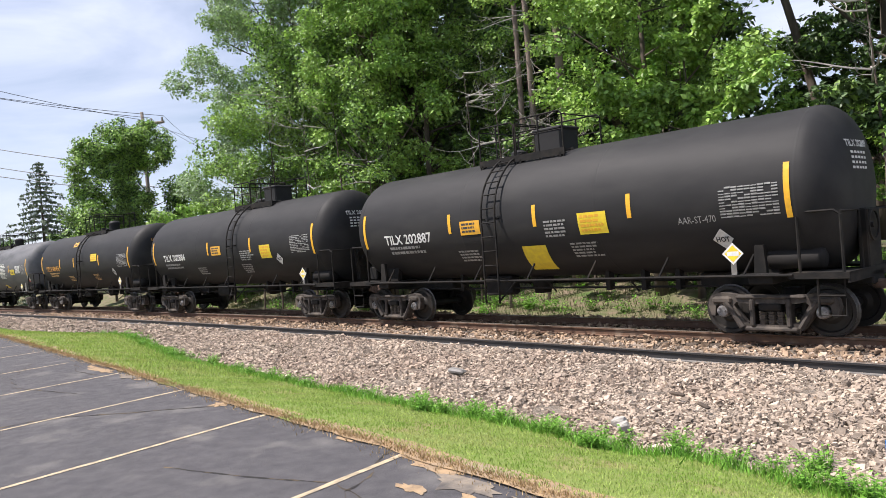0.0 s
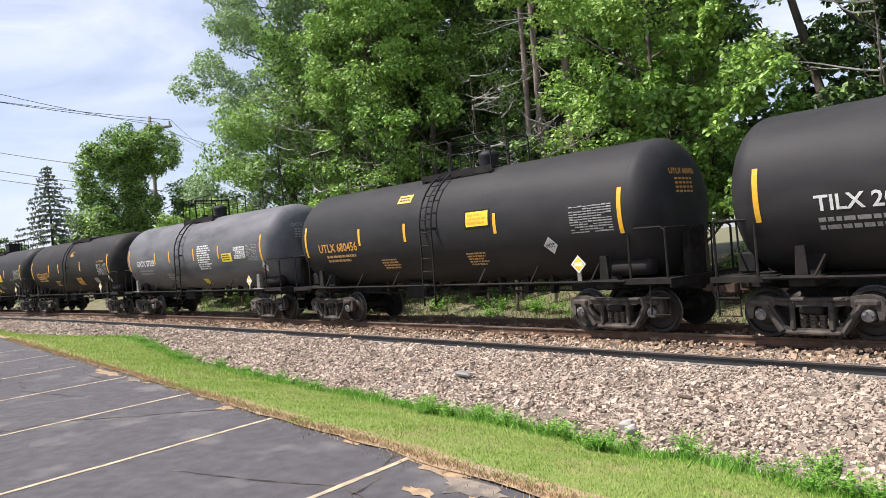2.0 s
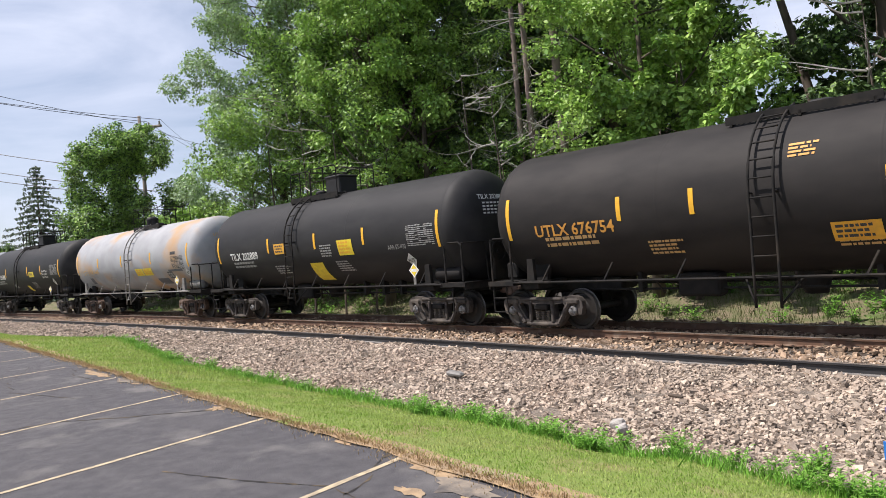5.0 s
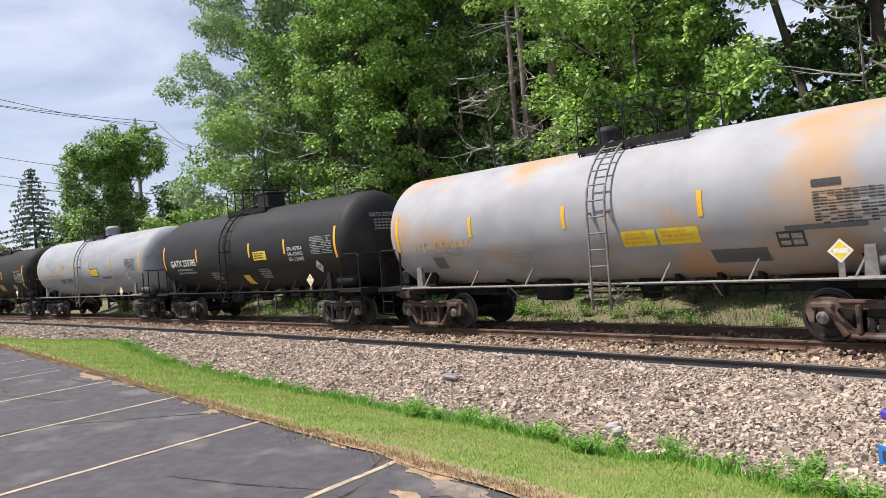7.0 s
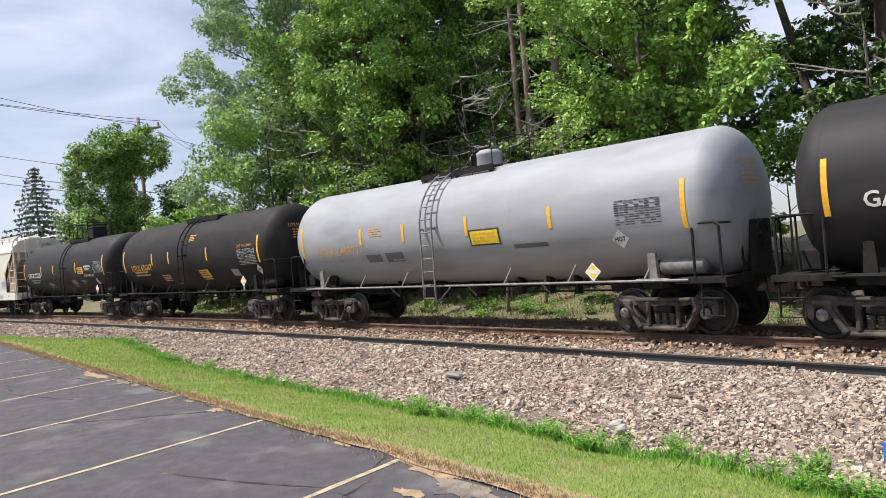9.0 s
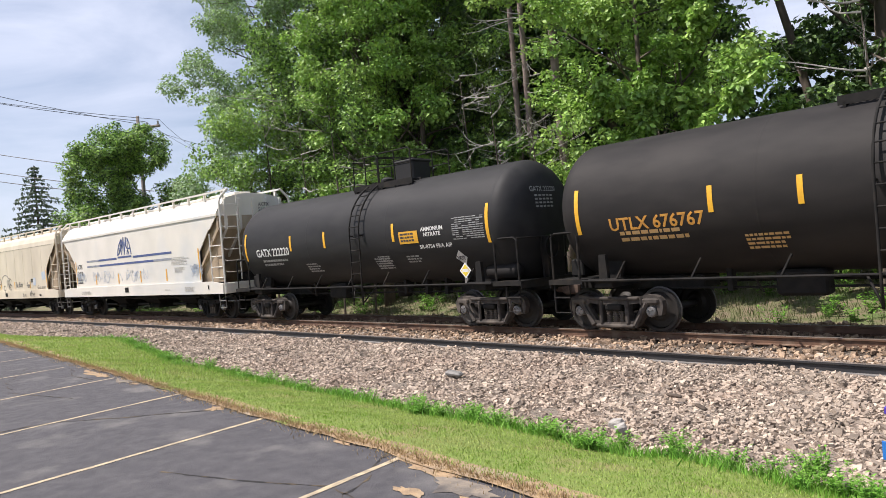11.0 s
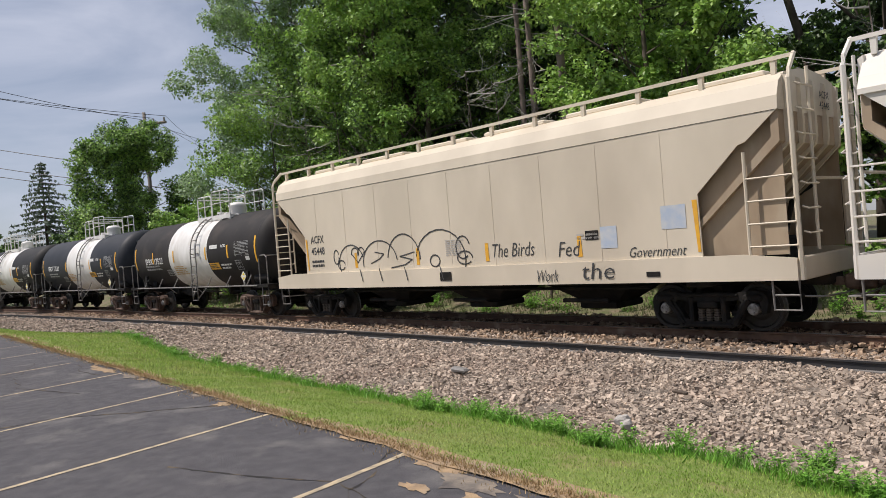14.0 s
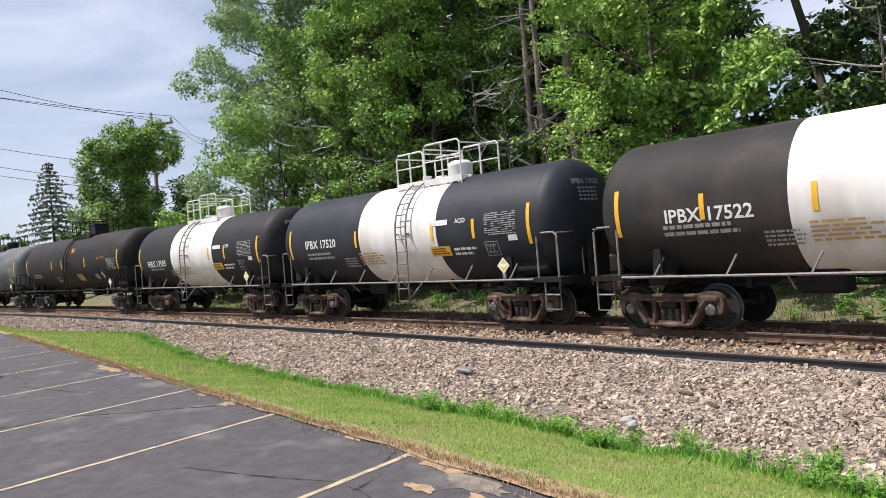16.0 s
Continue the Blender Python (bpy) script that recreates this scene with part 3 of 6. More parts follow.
def side_frame_mesh(material):
    """A cast side frame: one plate with two triangular windows and the spring opening, thick ears over the axle ends."""
    half = [(0.0, 0.10), (0.46, 0.10), (0.56, 0.15), (0.72, 0.36), (0.76, 0.56), (0.82, 0.60), (0.96, 0.60), (1.02, 0.56), (1.05, 0.36), (1.12, 0.38), (1.17, 0.56), (1.15, 0.68), (1.08, 0.76), (0.96, 0.80), (0.80, 0.80), (0.56, 0.76), (0.0, 0.75)]
    outer = half + [(-x, z) for x, z in reversed(half[1:-1])]
    tri = [(0.37, 0.60), (0.62, 0.63), (0.67, 0.58), (0.47, 0.27), (0.39, 0.25), (0.36, 0.30)]
    holes = [tri, [(-x, z) for x, z in tri], [(-0.27, 0.60), (0.27, 0.60), (0.28, 0.56), (0.28, 0.22), (-0.28, 0.22), (-0.28, 0.56)]]
    bm = bmesh.new()
    edges = []
    for loop in (outer, *holes):
        vs = [bm.verts.new((x, -1.10, z)) for x, z in loop]
        edges += [bm.edges.new((vs[k], vs[(k + 1) % len(vs)])) for k in range(len(vs))]
    bmesh.ops.triangle_fill(bm, use_beauty=True, edges=edges)
    made = bmesh.ops.extrude_face_region(bm, geom=bm.faces[:])
    bmesh.ops.translate(bm, verts=[q for q in made["geom"] if isinstance(q, bmesh.types.BMVert)], vec=(0, 0.15, 0))
    bmesh.ops.recalc_face_normals(bm, faces=bm.faces[:])
    sh = Shape()
    bm.verts.index_update()
    sh.add([tuple(v.co) for v in bm.verts], [tuple(v.index for v in f.verts) for f in bm.faces])
    bm.free()
    # raised flanges along the chords and ears
    for x in (-0.89, 0.89):
        sh.box(x - 0.19, x + 0.19, -1.15, -0.93, 0.60, 0.74, 0, 0.04)
    sh.box(-0.62, 0.62, -1.14, -0.93, 0.69, 0.76, 0, 0.025)
    sh.box(-0.48, 0.48, -1.14, -0.90, 0.10, 0.19, 0, 0.03)
    for s in (-1, 1):
        sh.tube([(s * 0.82, -1.12, 0.64), (s * 0.70, -1.12, 0.46), (s * 0.52, -1.12, 0.17)], [0.06, 0.05, 0.06], 6)
        sh.box(s * 0.325 - 0.045, s * 0.325 + 0.045, -1.15, -0.92, 0.18, 0.70, 0, 0.03)
    return sh.mesh("side_frame", material)


def bolster_mesh():
    sh = Shape()
    sh.box(-0.22, 0.22, -1.0, 1.0, 0.44, 0.66, 0, 0.03)
    sh.lathe([(0.66, 0.2), (0.80, 0.2), (0.80, 0.0)], "z", 16)
    for sg in (-1, 1):
        sh.box(-0.20, 0.20, sg * 1.06 - 0.09, sg * 1.06 + 0.09, 0.47, 0.61, 0, 0.03)
    for x in (-0.42, 0.42):
        sh.box(x - 0.05, x + 0.05, -0.9, 0.9, 0.30, 0.40)
        for y in (-0.755, 0.755):
            sh.box(x - 0.06 + (0.05 if x > 0 else -0.05), x + 0.06, y - 0.05, y + 0.05, 0.26, 0.52)
    return sh.mesh("bolster", FRAME_BLACK)


def spring_mesh():
    prof = []
    for k in range(6):
        z = 0.20 + 0.24 * k / 5
        prof += [(z, 0.072), (z + 0.012, 0.078), (z + 0.02, 0.06)]
    return Shape().lathe(prof, "z", 7).mesh("spring", SPRING)


WHEELSET, BOLSTER, SPRINGS = wheelset_mesh(), bolster_mesh(), spring_mesh()
FRAME_IRON, FRAME_RUST, FRAME_SOOT = side_frame_mesh(TRUCK_IRON), side_frame_mesh(TRUCK_BROWN), side_frame_mesh(FRAME_BLACK)
wheels_front, wheels_back = [], []
cars = []


def add_truck(car, x, rusty):
    t = part("truck", BOLSTER, None, car, "dusty cast steel two-axle railway truck", at=pose(x, 0, 0))
    f = FRAME_SOOT if rusty is None else FRAME_RUST if rusty else FRAME_IRON
    part("side_frame", f, None, t)
    part("side_frame", f, None, t, at=pose(0, 0, 0, 0, 0, 180))
    for k in (-0.16, 0.0, 0.16):
        part("spring", SPRINGS, None, t, at=pose(k, -1.03, 0))
        part("spring", SPRINGS, None, t, at=pose(k, 1.03, 0))
    wheels_front.append(part("wheelset", WHEELSET, None, t, "dark steel wheels with bright rims", at=pose(0.89, 0, WHEEL_R)))
    wheels_back.append(part("wheelset", WHEELSET, None, t, "dark steel wheels with bright rims", at=pose(-0.89, 0, WHEEL_R)))


def coupler(car, x0, x1):
    sg = 1 if x1 > x0 else -1
    sh = Shape().box(min(x0, x1), max(x0, x1), -0.08, 0.08, 0.78, 0.94, 0, 0.03)
    sh.box(min(x1, x1 + sg * 0.28), max(x1, x1 + sg * 0.28), -0.16, 0.12, 0.72, 1.0, 0, 0.05)
    sh.tube([(x1, 0.25, 0.85), (x1 + sg * 0.15, 0.3, 0.6), (x1 + sg * 0.3, 0.22, 0.5), (x1 + sg * 0.42, 0.1, 0.52)], 0.03, 6)
    part("coupler", sh, TRUCK_BROWN, car, "rusty steel knuckle coupler with air hose")


FONT = bpy.data.curves.new("letters", "FONT")
TEXTS = {}


def letters(text, bold):
    """Points and faces of a line of text, one unit high, from the built-in font."""
    if (text, bold) not in TEXTS:
        FONT.body, FONT.size, FONT.offset, FONT.resolution_u = text, 1.0, bold, 2
        ob = bpy.data.objects.new("letters", FONT)
        scene.collection.objects.link(ob)
        me = bpy.data.meshes.new_from_object(ob.evaluated_get(bpy.context.evaluated_depsgraph_get()))
        v = [(p.co.x, p.co.y) for p in me.vertices]
        f = [tuple(p.vertices) for p in me.polygons]
        bpy.data.objects.remove(ob)
        bpy.data.meshes.remove(me)
        x0, x1 = min(p[0] for p in v), max(p[0] for p in v)
        y0, y1 = min(p[1] for p in v), max(p[1] for p in v)
        TEXTS[text, bold] = ([((a - x0) / (x1 - x0), (b - y0) / (y1 - y0)) for a, b in v], f)
    return TEXTS[text, bold]


class Skin:
    """Lays flat work on the near side of a car: a tank of radius r round height zc, or an upright side at y."""

    def __init__(self, r=0, zc=0, y=0):
        self.r, self.zc, self.y = r, zc, y

    def at(self, u, z, lift):
        if not self.r:
            return (u, self.y - (lift if lift > 0.05 else lift * 0.35), z)
        a = math.asin(max(-0.98, min(0.98, (z - self.zc) / self.r)))
        return (u, -(self.r + lift) * math.cos(a), self.zc + (self.r + lift) * math.sin(a))

    def quad(self, sh, pts, lift=0.006, n=6, slot=0):
        """A four-cornered patch: bottom left, bottom right, top right, top left."""
        (a, b, c, d) = pts
        g = []
        for j in range(n + 1):
            k = j / n
            for p, q in ((a, d), (b, c)):
                g.append(self.at(p[0] + (q[0] - p[0]) * k, p[1] + (q[1] - p[1]) * k, lift))
        sh.add(g, [(2 * j, 2 * j + 1, 2 * j + 3, 2 * j + 2) for j in range(n)], slot)

    def rect(self, sh, u0, u1, z0, z1, lift=0.006, n=6, slot=0):
        self.quad(sh, ((u0, z0), (u1, z0), (u1, z1), (u0, z1)), lift, n, slot)

    def text(self, sh, text, u0, u1, z0, z1, lift=0.005, bold=0.02, slot=0, slant=0.0):
        v, f = letters(text, bold)
        sh.add([self.at(u0 + (u1 - u0) * a + slant * b, z0 + (z1 - z0) * b, lift) for a, b in v], f, slot)

    def bars(self, sh, u0, u1, z0, z1, rows, seed, lift=0.007, slot=0, dash=0.25):
        """Lines of writing too small to read."""
        g = random.Random(seed)
        step = (z1 - z0) / rows
        for r in range(rows):
            z, u, end = z0 + step * (r + 0.22), u0, u0 + (u1 - u0) * g.uniform(0.72, 1.0)
            while u < end:
                w = g.uniform(0.3, 1.3) * dash
                self.rect(sh, u, min(u + w, end), z, z + step * 0.56, lift, 1, slot)
                u += w + dash * 0.18

    def diamond(self, sh, u, z, half, lift, slot=0):
        self.quad(sh, ((u, z - half), (u + half, z), (u, z + half), (u - half, z)), lift, 1, slot)

    def line(self, sh, pts, w, lift=0.007, slot=0):
        """A painted stroke through points (u, z)."""
        for (a, b), (c, d) in zip(pts, pts[1:]):
            l = math.hypot(c - a, d - b) or 1
            x, y = -(d - b) / l * w / 2, (c - a) / l * w / 2
            ex, ey = (c - a) / l * w * 0.3, (d - b) / l * w * 0.3
            p = [(a - x - ex, b - y - ey), (c - x + ex, d - y + ey), (c + x + ex, d + y + ey), (a + x - ex, b + y - ey)]
            sh.add([self.at(*q, lift) for q in p], [(0, 1, 2, 3)], slot)


def chart(skin, car, u0, u1, z0, z1, seed, boxed, material):
    """A stencilled inspection table: rows of cells with thin rules."""
    sh = Shape()
    g = random.Random(seed)
    rows, cols = 11, 9
    for r in range(rows):
        z = z0 + (z1 - z0) * r / rows
        h = (z1 - z0) / rows
        for c in range(cols):
            if g.random() < 0.16:
                continue
            a, b = u0 + (u1 - u0) * c / cols, u0 + (u1 - u0) * (c + 1) / cols
            if boxed:
                skin.rect(sh, a + 0.006, b - 0.006, z + h * 0.2, z + h * g.uniform(0.5, 0.8), 0.009, 1)
            else:
                skin.rect(sh, a + 0.01, a + (b - a) * g.uniform(0.5, 0.92), z + h * 0.2, z + h * 0.75, 0.009, 1)
    tagged(part("stencil_table", sh, material, car, "stencilled inspection table, unreadable rows"), kind="stuff")


def dome_rail(sh, u0, u1, z, y, h, r):
    """One side of the bent pipe rail round the top platform, with its half of the end bars."""
    sh.tube([(u0, y, z - 0.25), (u0, y, z + h - 0.08), (u0 + 0.08, y, z + h), (u1 - 0.08, y, z + h), (u1, y, z + h - 0.08), (u1, y, z - 0.25)], r, 6)
    m = (u0 + u1) / 2
    sh.tube([(m, y, z - 0.25), (m, y, z + h)], r, 6)
    sh.tube([(u0, y, z + h * 0.5), (u1, y, z + h * 0.5)], r * 0.7, 6)
    for u in (u0, u1):
        sh.tube([(u, y, z + h * 0.9), (u, 0, z + h * 0.9)], r * 0.8, 6)


def tank_car(label, left, right, gap_l, gap_r, paint, tc=5.2, r=1.5, zc=2.63, ladder=0.3, sign="", sign_mat=None, dome="round", seed=0, style=1, band=None, rusty=False,
             trim=None, bright_rail=False, group="tank cars", extras=None, tape=None, hot=(4.72, 1.90), plac=None, sign_at=None, dome_u=0.95, table=None):
    """One tank car; left and right are where its shell ends lie along the train, gap_l and gap_r the coupler faces."""
    hl, mid = (right - left) / 2, (left + right) / 2
    ladder += 0.15
    car = thing("tank_car", label, "tank car", group)
    g = random.Random(seed)
    trim = trim or FRAME_BLACK
    # shell with dished heads, and two thin weld seams
    prof, slots = [], []
    hd = 0.62
    ring = [(-hl - hd * math.cos(k * math.pi / 28), r * math.sin(k * math.pi / 28) ** 0.72) for k in range(0, 15)]
    ring[0] = (-hl - hd, 0.001)
    stops = sorted({-hl * 0.5, 0.0, hl * 0.5, *(band or ())})
    prof = ring + [(x, r) for x in stops] + [(-x, q) for x, q in reversed(ring)]
    for (a, _), (b, _) in zip(prof, prof[1:]):
        slots.append(1 if band and band[0] - 0.01 <= a and b <= band[1] + 0.01 else 0)
    sh = Shape().lathe(prof, "x", 56, centre=(0, 0, zc), slots=slots)
    part("tank", sh, [paint, TANK_WHITE], car, smooth=True)
    for x in (-hl + 0.02, -hl * 0.33, hl * 0.33, hl - 0.02):
        if not band or abs(x) > 3:
            seam = Shape().lathe([(x - 0.03, r), (x - 0.012, r + 0.003), (x + 0.012, r + 0.003), (x + 0.03, r)], "x", 56, 0, (0, 0, zc))
            part("weld_seam", seam, paint, car, smooth=True)
    # underframe: stub sills, bolsters, end platforms
    for sg in (-1, 1):
        end = (mid - gap_l if sg < 0 else gap_r - mid) - 0.42
        sh = Shape().box(min(sg * (tc - 1.7), sg * end), max(sg * (tc - 1.7), sg * end), -0.33, 0.33, 0.86, 1.14, 0, 0.03)
        sh.box(sg * tc - 0.22, sg * tc + 0.22, -1.42, 1.42, 0.98, 1.16, 0, 0.02)
        for yy in (-1, 1):
            sh.prism([(sg * tc - 0.16, 1.16), (sg * tc + 0.16, 1.16), (sg * tc + 0.30, 1.75), (sg * tc - 0.30, 1.75)] if sg > 0 else [(sg * tc - 0.16, 1.16), (sg * tc + 0.16, 1.16), (sg * tc + 0.30, 1.75), (sg * tc - 0.30, 1.75)], yy * 0.95 - 0.06, yy * 0.95 + 0.06)
        part("stub_sill", sh, FRAME_BLACK, car)
        deck = Shape()
        x0, x1 = sorted((sg * (tc + 0.5), sg * end))
        deck.box(x0, x1, -1.45, -0.55, 1.13, 1.17)
        deck.box(x0, x1, 0.55, 1.45, 1.13, 1.17)
        deck.box(x0, x1, -1.47, -1.44, 1.07, 1.18)
        deck.box(*sorted((sg * (end - 0.04), sg * end)), -1.45, 1.45, 1.0, 1.18)
        part("end_platform", deck, FRAME_BLACK, car)
        xe, xi = sg * (end - 0.10), sg * (hl - 0.05)
        for yy in (-1.40, 1.40):
            hr = Shape()
            hr.tube([(xi, yy, 1.15), (xi, yy, 2.12), (xi + sg * 0.1, yy, 2.2), (xe - sg * 0.1, yy, 2.2), (xe, yy, 2.12), (xe, yy, 1.15)], 0.026, 6)
            hr.tube([(xe, yy, 2.18), (xe, yy * 0.36, 2.18), (xe, yy * 0.32, 1.15)], 0.024, 6)
            hr.tube([(xe, yy, 1.15), (xe, yy, 0.45), (xe - sg * 0.42, yy, 0.45), (xe - sg * 0.42, yy, 1.15)], 0.022, 6)
            hr.tube([(xe, yy, 0.78), (xe - sg * 0.42, yy, 0.78)], 0.022, 6)
            part("end_rail", hr, FRAME_BLACK if not bright_rail else FRAME_PALE, car, "bent pipe hand rail with step")
        br = Shape()
        br.prism([(sg * tc - 0.11, 1.16), (sg * tc + 0.11, 1.16), (sg * tc + 0.08, 1.68), (sg * tc - 0.08, 1.68)], -1.40, -1.30)
        br.box(sg * tc - 0.35, sg * tc + 0.35, -1.47, -1.36, 1.12, 1.18, 0, 0.01)
        part("jacking_bracket", br, FRAME_PALE if style in (2, 3) else FRAME_BLACK, car)
        coupler(car, sg * (end - 0.1), sg * (end + 0.16))
        add_truck(car, sg * tc, rusty)
    res = Shape().lathe([(tc - 0.55, 0.0), (tc - 0.55, 0.16), (tc - 0.5, 0.19), (tc + 0.35, 0.19), (tc + 0.4, 0.16), (tc + 0.4, 0.0)], "x", 16, 0, (0.55, -0.95, 1.40))
    part("air_reservoir", res, TANK_SOOT if style != 2 else FRAME_PALE, car, smooth=True)
    gear = Shape().box(-hl - 0.55, -hl - 0.2, -0.9, -0.4, 1.2, 1.6, 0, 0.04)
    part("valve_chest", gear, FRAME_BLACK, car)
    post = Shape().box(hl + 0.55, hl + 0.72, -0.35, 0.35, 1.14, 2.2, 0, 0.03)
    post.tube([(hl + 0.7, -0.2, 1.9), (hl + 0.78, -0.2, 1.9)], 0.05, 8)
    post.lathe([(hl + 0.76, 0.28), (hl + 0.79, 0.28), (hl + 0.79, 0.24), (hl + 0.76, 0.24), (hl + 0.76, 0.28)], "x", 20, 0, (0, -0.2, 1.9))
    part("hand_brake", post, FRAME_BLACK, car, "black hand brake wheel and housing")
    # side rail with its slanting stays
    for yy in (-1.47, 1.47):
        sr = Shape().tube([(-hl + 0.15, yy, 1.14), (hl - 0.15, yy, 1.14)], 0.03, 6)
        for k in range(-3, 4):
            x = k * hl / 3.6
            if abs(x - ladder) > 0.6:
                sr.tube([(x, yy, 1.14), (x + 0.16, yy * 0.905, 1.52)], 0.024, 5)
        for k in (-0.35, 0.1, 0.45):
            sr.tube([(k * hl, yy, 1.12), (k * hl, yy * 0.8, 0.86)], 0.02, 5)
        part("side_rail", sr, FRAME_PALE if style == 2 or bright_rail else FRAME_BLACK, car, "pipe hand rail along the side")
    # belly: outlet valve, brake rods and pipes
    bel = Shape().lathe([(0.72, 0.0), (0.72, 0.2), (0.95, 0.26), (1.2, 0.3)], "z", 16, 0, (ladder + 0.2, 0, 0))
    part("outlet_valve", bel, FRAME_BLACK, car, smooth=True)
    part("brake_rod", Shape().tube([(-tc + 1, -0.5, 0.88), (tc - 1, -0.5, 0.88)], 0.025, 6), FRAME_BLACK, car)
    part("train_pipe", Shape().tube([(-tc + 1, 0.45, 0.94), (tc - 1, 0.45, 0.94)], 0.03, 6), FRAME_BLACK, car)
    part("brake_cylinder", Shape().box(-2.1, -1.2, -0.65, -0.3, 0.72, 1.2, 0, 0.05), FRAME_BLACK, car)
    for x in (-3.0, 1.6, 2.5, 3.3):
        part("pipe_hanger", Shape().box(x - 0.05, x + 0.05, -0.6, -0.4, 0.82, 1.4), FRAME_BLACK, car)
    # ladder bent round the shell
    ld = Shape()
    rr = r + 0.13
    pts = [(-rr * math.cos(a), zc + rr * math.sin(a)) for a in np.linspace(radians(74), 0, 9)] + [(-rr, 1.9), (-rr - 0.02, 1.15), (-rr - 0.02, 0.62)]
    for x in (ladder - 0.22, ladder + 0.22):
        ld.tube([(x, y, z) for y, z in pts], 0.026, 6)
        ld.tube([(x, -rr * math.cos(0.05), zc), (x, -r + 0.01, zc)], 0.02, 5)
    dist, want = 0.0, 0.15
    for (a, b), (c, d) in zip(pts, pts[1:]):
        l = math.hypot(c - a, d - b)
        while want < dist + l:
            k = (want - dist) / l
            ld.tube([(ladder - 0.22, a + (c - a) * k, b + (d - b) * k), (ladder + 0.22, a + (c - a) * k, b + (d - b) * k)], 0.017, 5)
            want += 0.34
        dist += l
    for sg in (-1, 1):
        ld.tube([(ladder + sg * 0.22, -rr - 0.02, 0.68), (ladder + sg * 0.5, -1.35, 1.12)], 0.022, 5)
    part("ladder", ld, FRAME_PALE if style in (2, 4) else trim, car, "steel ladder bent over the tank side", smooth=True)
    # top platform, rails, valve housing
    top = zc + r
    pl = Shape()
    for y0, y1 in ((-0.75, -0.42), (0.42, 0.75)):
        for k in range(24):
            x = ladder - 0.9 + k * 0.11
            pl.box(x, x + 0.03, y0, y1, top - 0.06, top - 0.02)
        pl.box(ladder - 0.93, ladder + 1.75, y0 - 0.03, y0, top - 0.16, top)
        pl.box(ladder - 0.93, ladder + 1.75, y1, y1 + 0.03, top - 0.16, top)
    for x in (ladder - 0.85, ladder + 0.4, ladder + 1.6):
        pl.box(x, x + 0.05, -0.78, 0.78, top - 0.2, top - 0.1)
    part("top_platform", pl, FRAME_BLACK if style != 4 else TANK_WHITE, car, "steel grating walkway on the tank top")
    if dome != "low":
        for u0, u1, hh in ((ladder - 0.9, ladder + 0.25, 0.82), (ladder + 0.3, ladder + 1.72, 0.95 if style == 4 else 0.85)):
            for yy in (-0.76, 0.76):
                rails = Shape()
                dome_rail(rails, u0, u1, top, yy, hh, 0.026 if style == 4 else 0.015 if style == 2 else 0.02)
                part("platform_rail", rails, TANK_WHITE if style == 4 else FRAME_BLACK, car, "bent pipe safety rail")
    dm = Shape()
    u = ladder + dome_u
    if dome == "box":
        dm.box(u - 0.40, u + 0.40, -0.36, 0.36, top - 0.1, top + 0.56, 0, 0.05)
        dm.box(u - 0.43, u + 0.43, -0.39, 0.39, top + 0.50, top + 0.59, 0, 0.03)
        mw = Shape().lathe([(top - 0.1, 0.2), (top + 0.18, 0.2), (top + 0.24, 0.12), (top + 0.24, 0)], "z", 14, 0, (ladder - 0.35, 0.1, 0))
        part("vent", mw, TANK_BLACK, car)
    elif dome == "low":
        dm.lathe([(top - 0.12, 0.3), (top + 0.08, 0.3), (top + 0.12, 0.2), (top + 0.12, 0)], "z", 18, 0, (u - 0.4, 0, 0))
        dm.box(ladder - 0.9, ladder + 0.9, -0.5, 0.5, top - 0.05, top + 0.02, 0, 0.01)
    else:
        q = 0.34 if dome == "round" else 0.26
        dm.lathe([(top - 0.12, q), (top + 0.30, q), (top + 0.34, q * 1.06), (top + 0.40, q * 1.0), (top + 0.47, q * 0.7), (top + 0.5, 0.0)], "z", 20, 0, (u, 0, 0))
        fit = TANK_WHITE if style == 4 else TANK_BLACK
        part("vent", Shape().lathe([(top - 0.1, 0.14), (top + 0.2, 0.14), (top + 0.2, 0)], "z", 12, 0, (ladder - 0.45, 0.0, 0)), fit, car)
        part("valve_box", Shape().box(ladder + 0.05, ladder + 0.3, -0.15, 0.15, top - 0.1, top + 0.14, 0, 0.03), fit, car)
    part("valve_housing", dm, TANK_WHITE if style == 4 else (paint if style == 2 and dome == "round" else TANK_BLACK), car, smooth=dome != "box")
    # lettering, tape and plates on the side
    skin = Skin(r + 0.002, zc)
    spread = hl / 6.05
    us = tape or (-hl + 0.12, -2.45, -0.8, 2.7, hl - 0.1)
    drop = zc - 2.63
    for u in us:
        z0, z1 = (2.13 + drop, 3.08 + drop) if u in (us[0], us[-1]) else (2.36 + drop, 2.85 + drop)
        sh = Shape()
        skin.rect(sh, u - 0.05, u + 0.05, z0, z1, 0.006, 8)
        part("reflective_tape", sh, YELLOW, car, "yellow reflective tape strip")
    if sign:
        sh = Shape()
        su, sw, sz = sign_at or (-hl + 1.05, 0.19 * len(sign), 2.27)
        skin.text(sh, sign, su, su + sw, sz, sz + 0.27)
        part("lettering", sh, sign_mat or LETTER_W, car, "painted reporting mark " + sign)
    sh = Shape()
    skin.bars(sh, -hl + 1.15, -hl + 2.75, 1.90, 2.16, 2, seed + 1, dash=0.17)
    skin.bars(sh, -2.3, -1.5, 1.62, 1.93, 4, seed + 2, dash=0.12)
    if style == 1:
        skin.bars(sh, 1.2, 1.95, 1.6, 1.95, 5, seed + 3, dash=0.14)
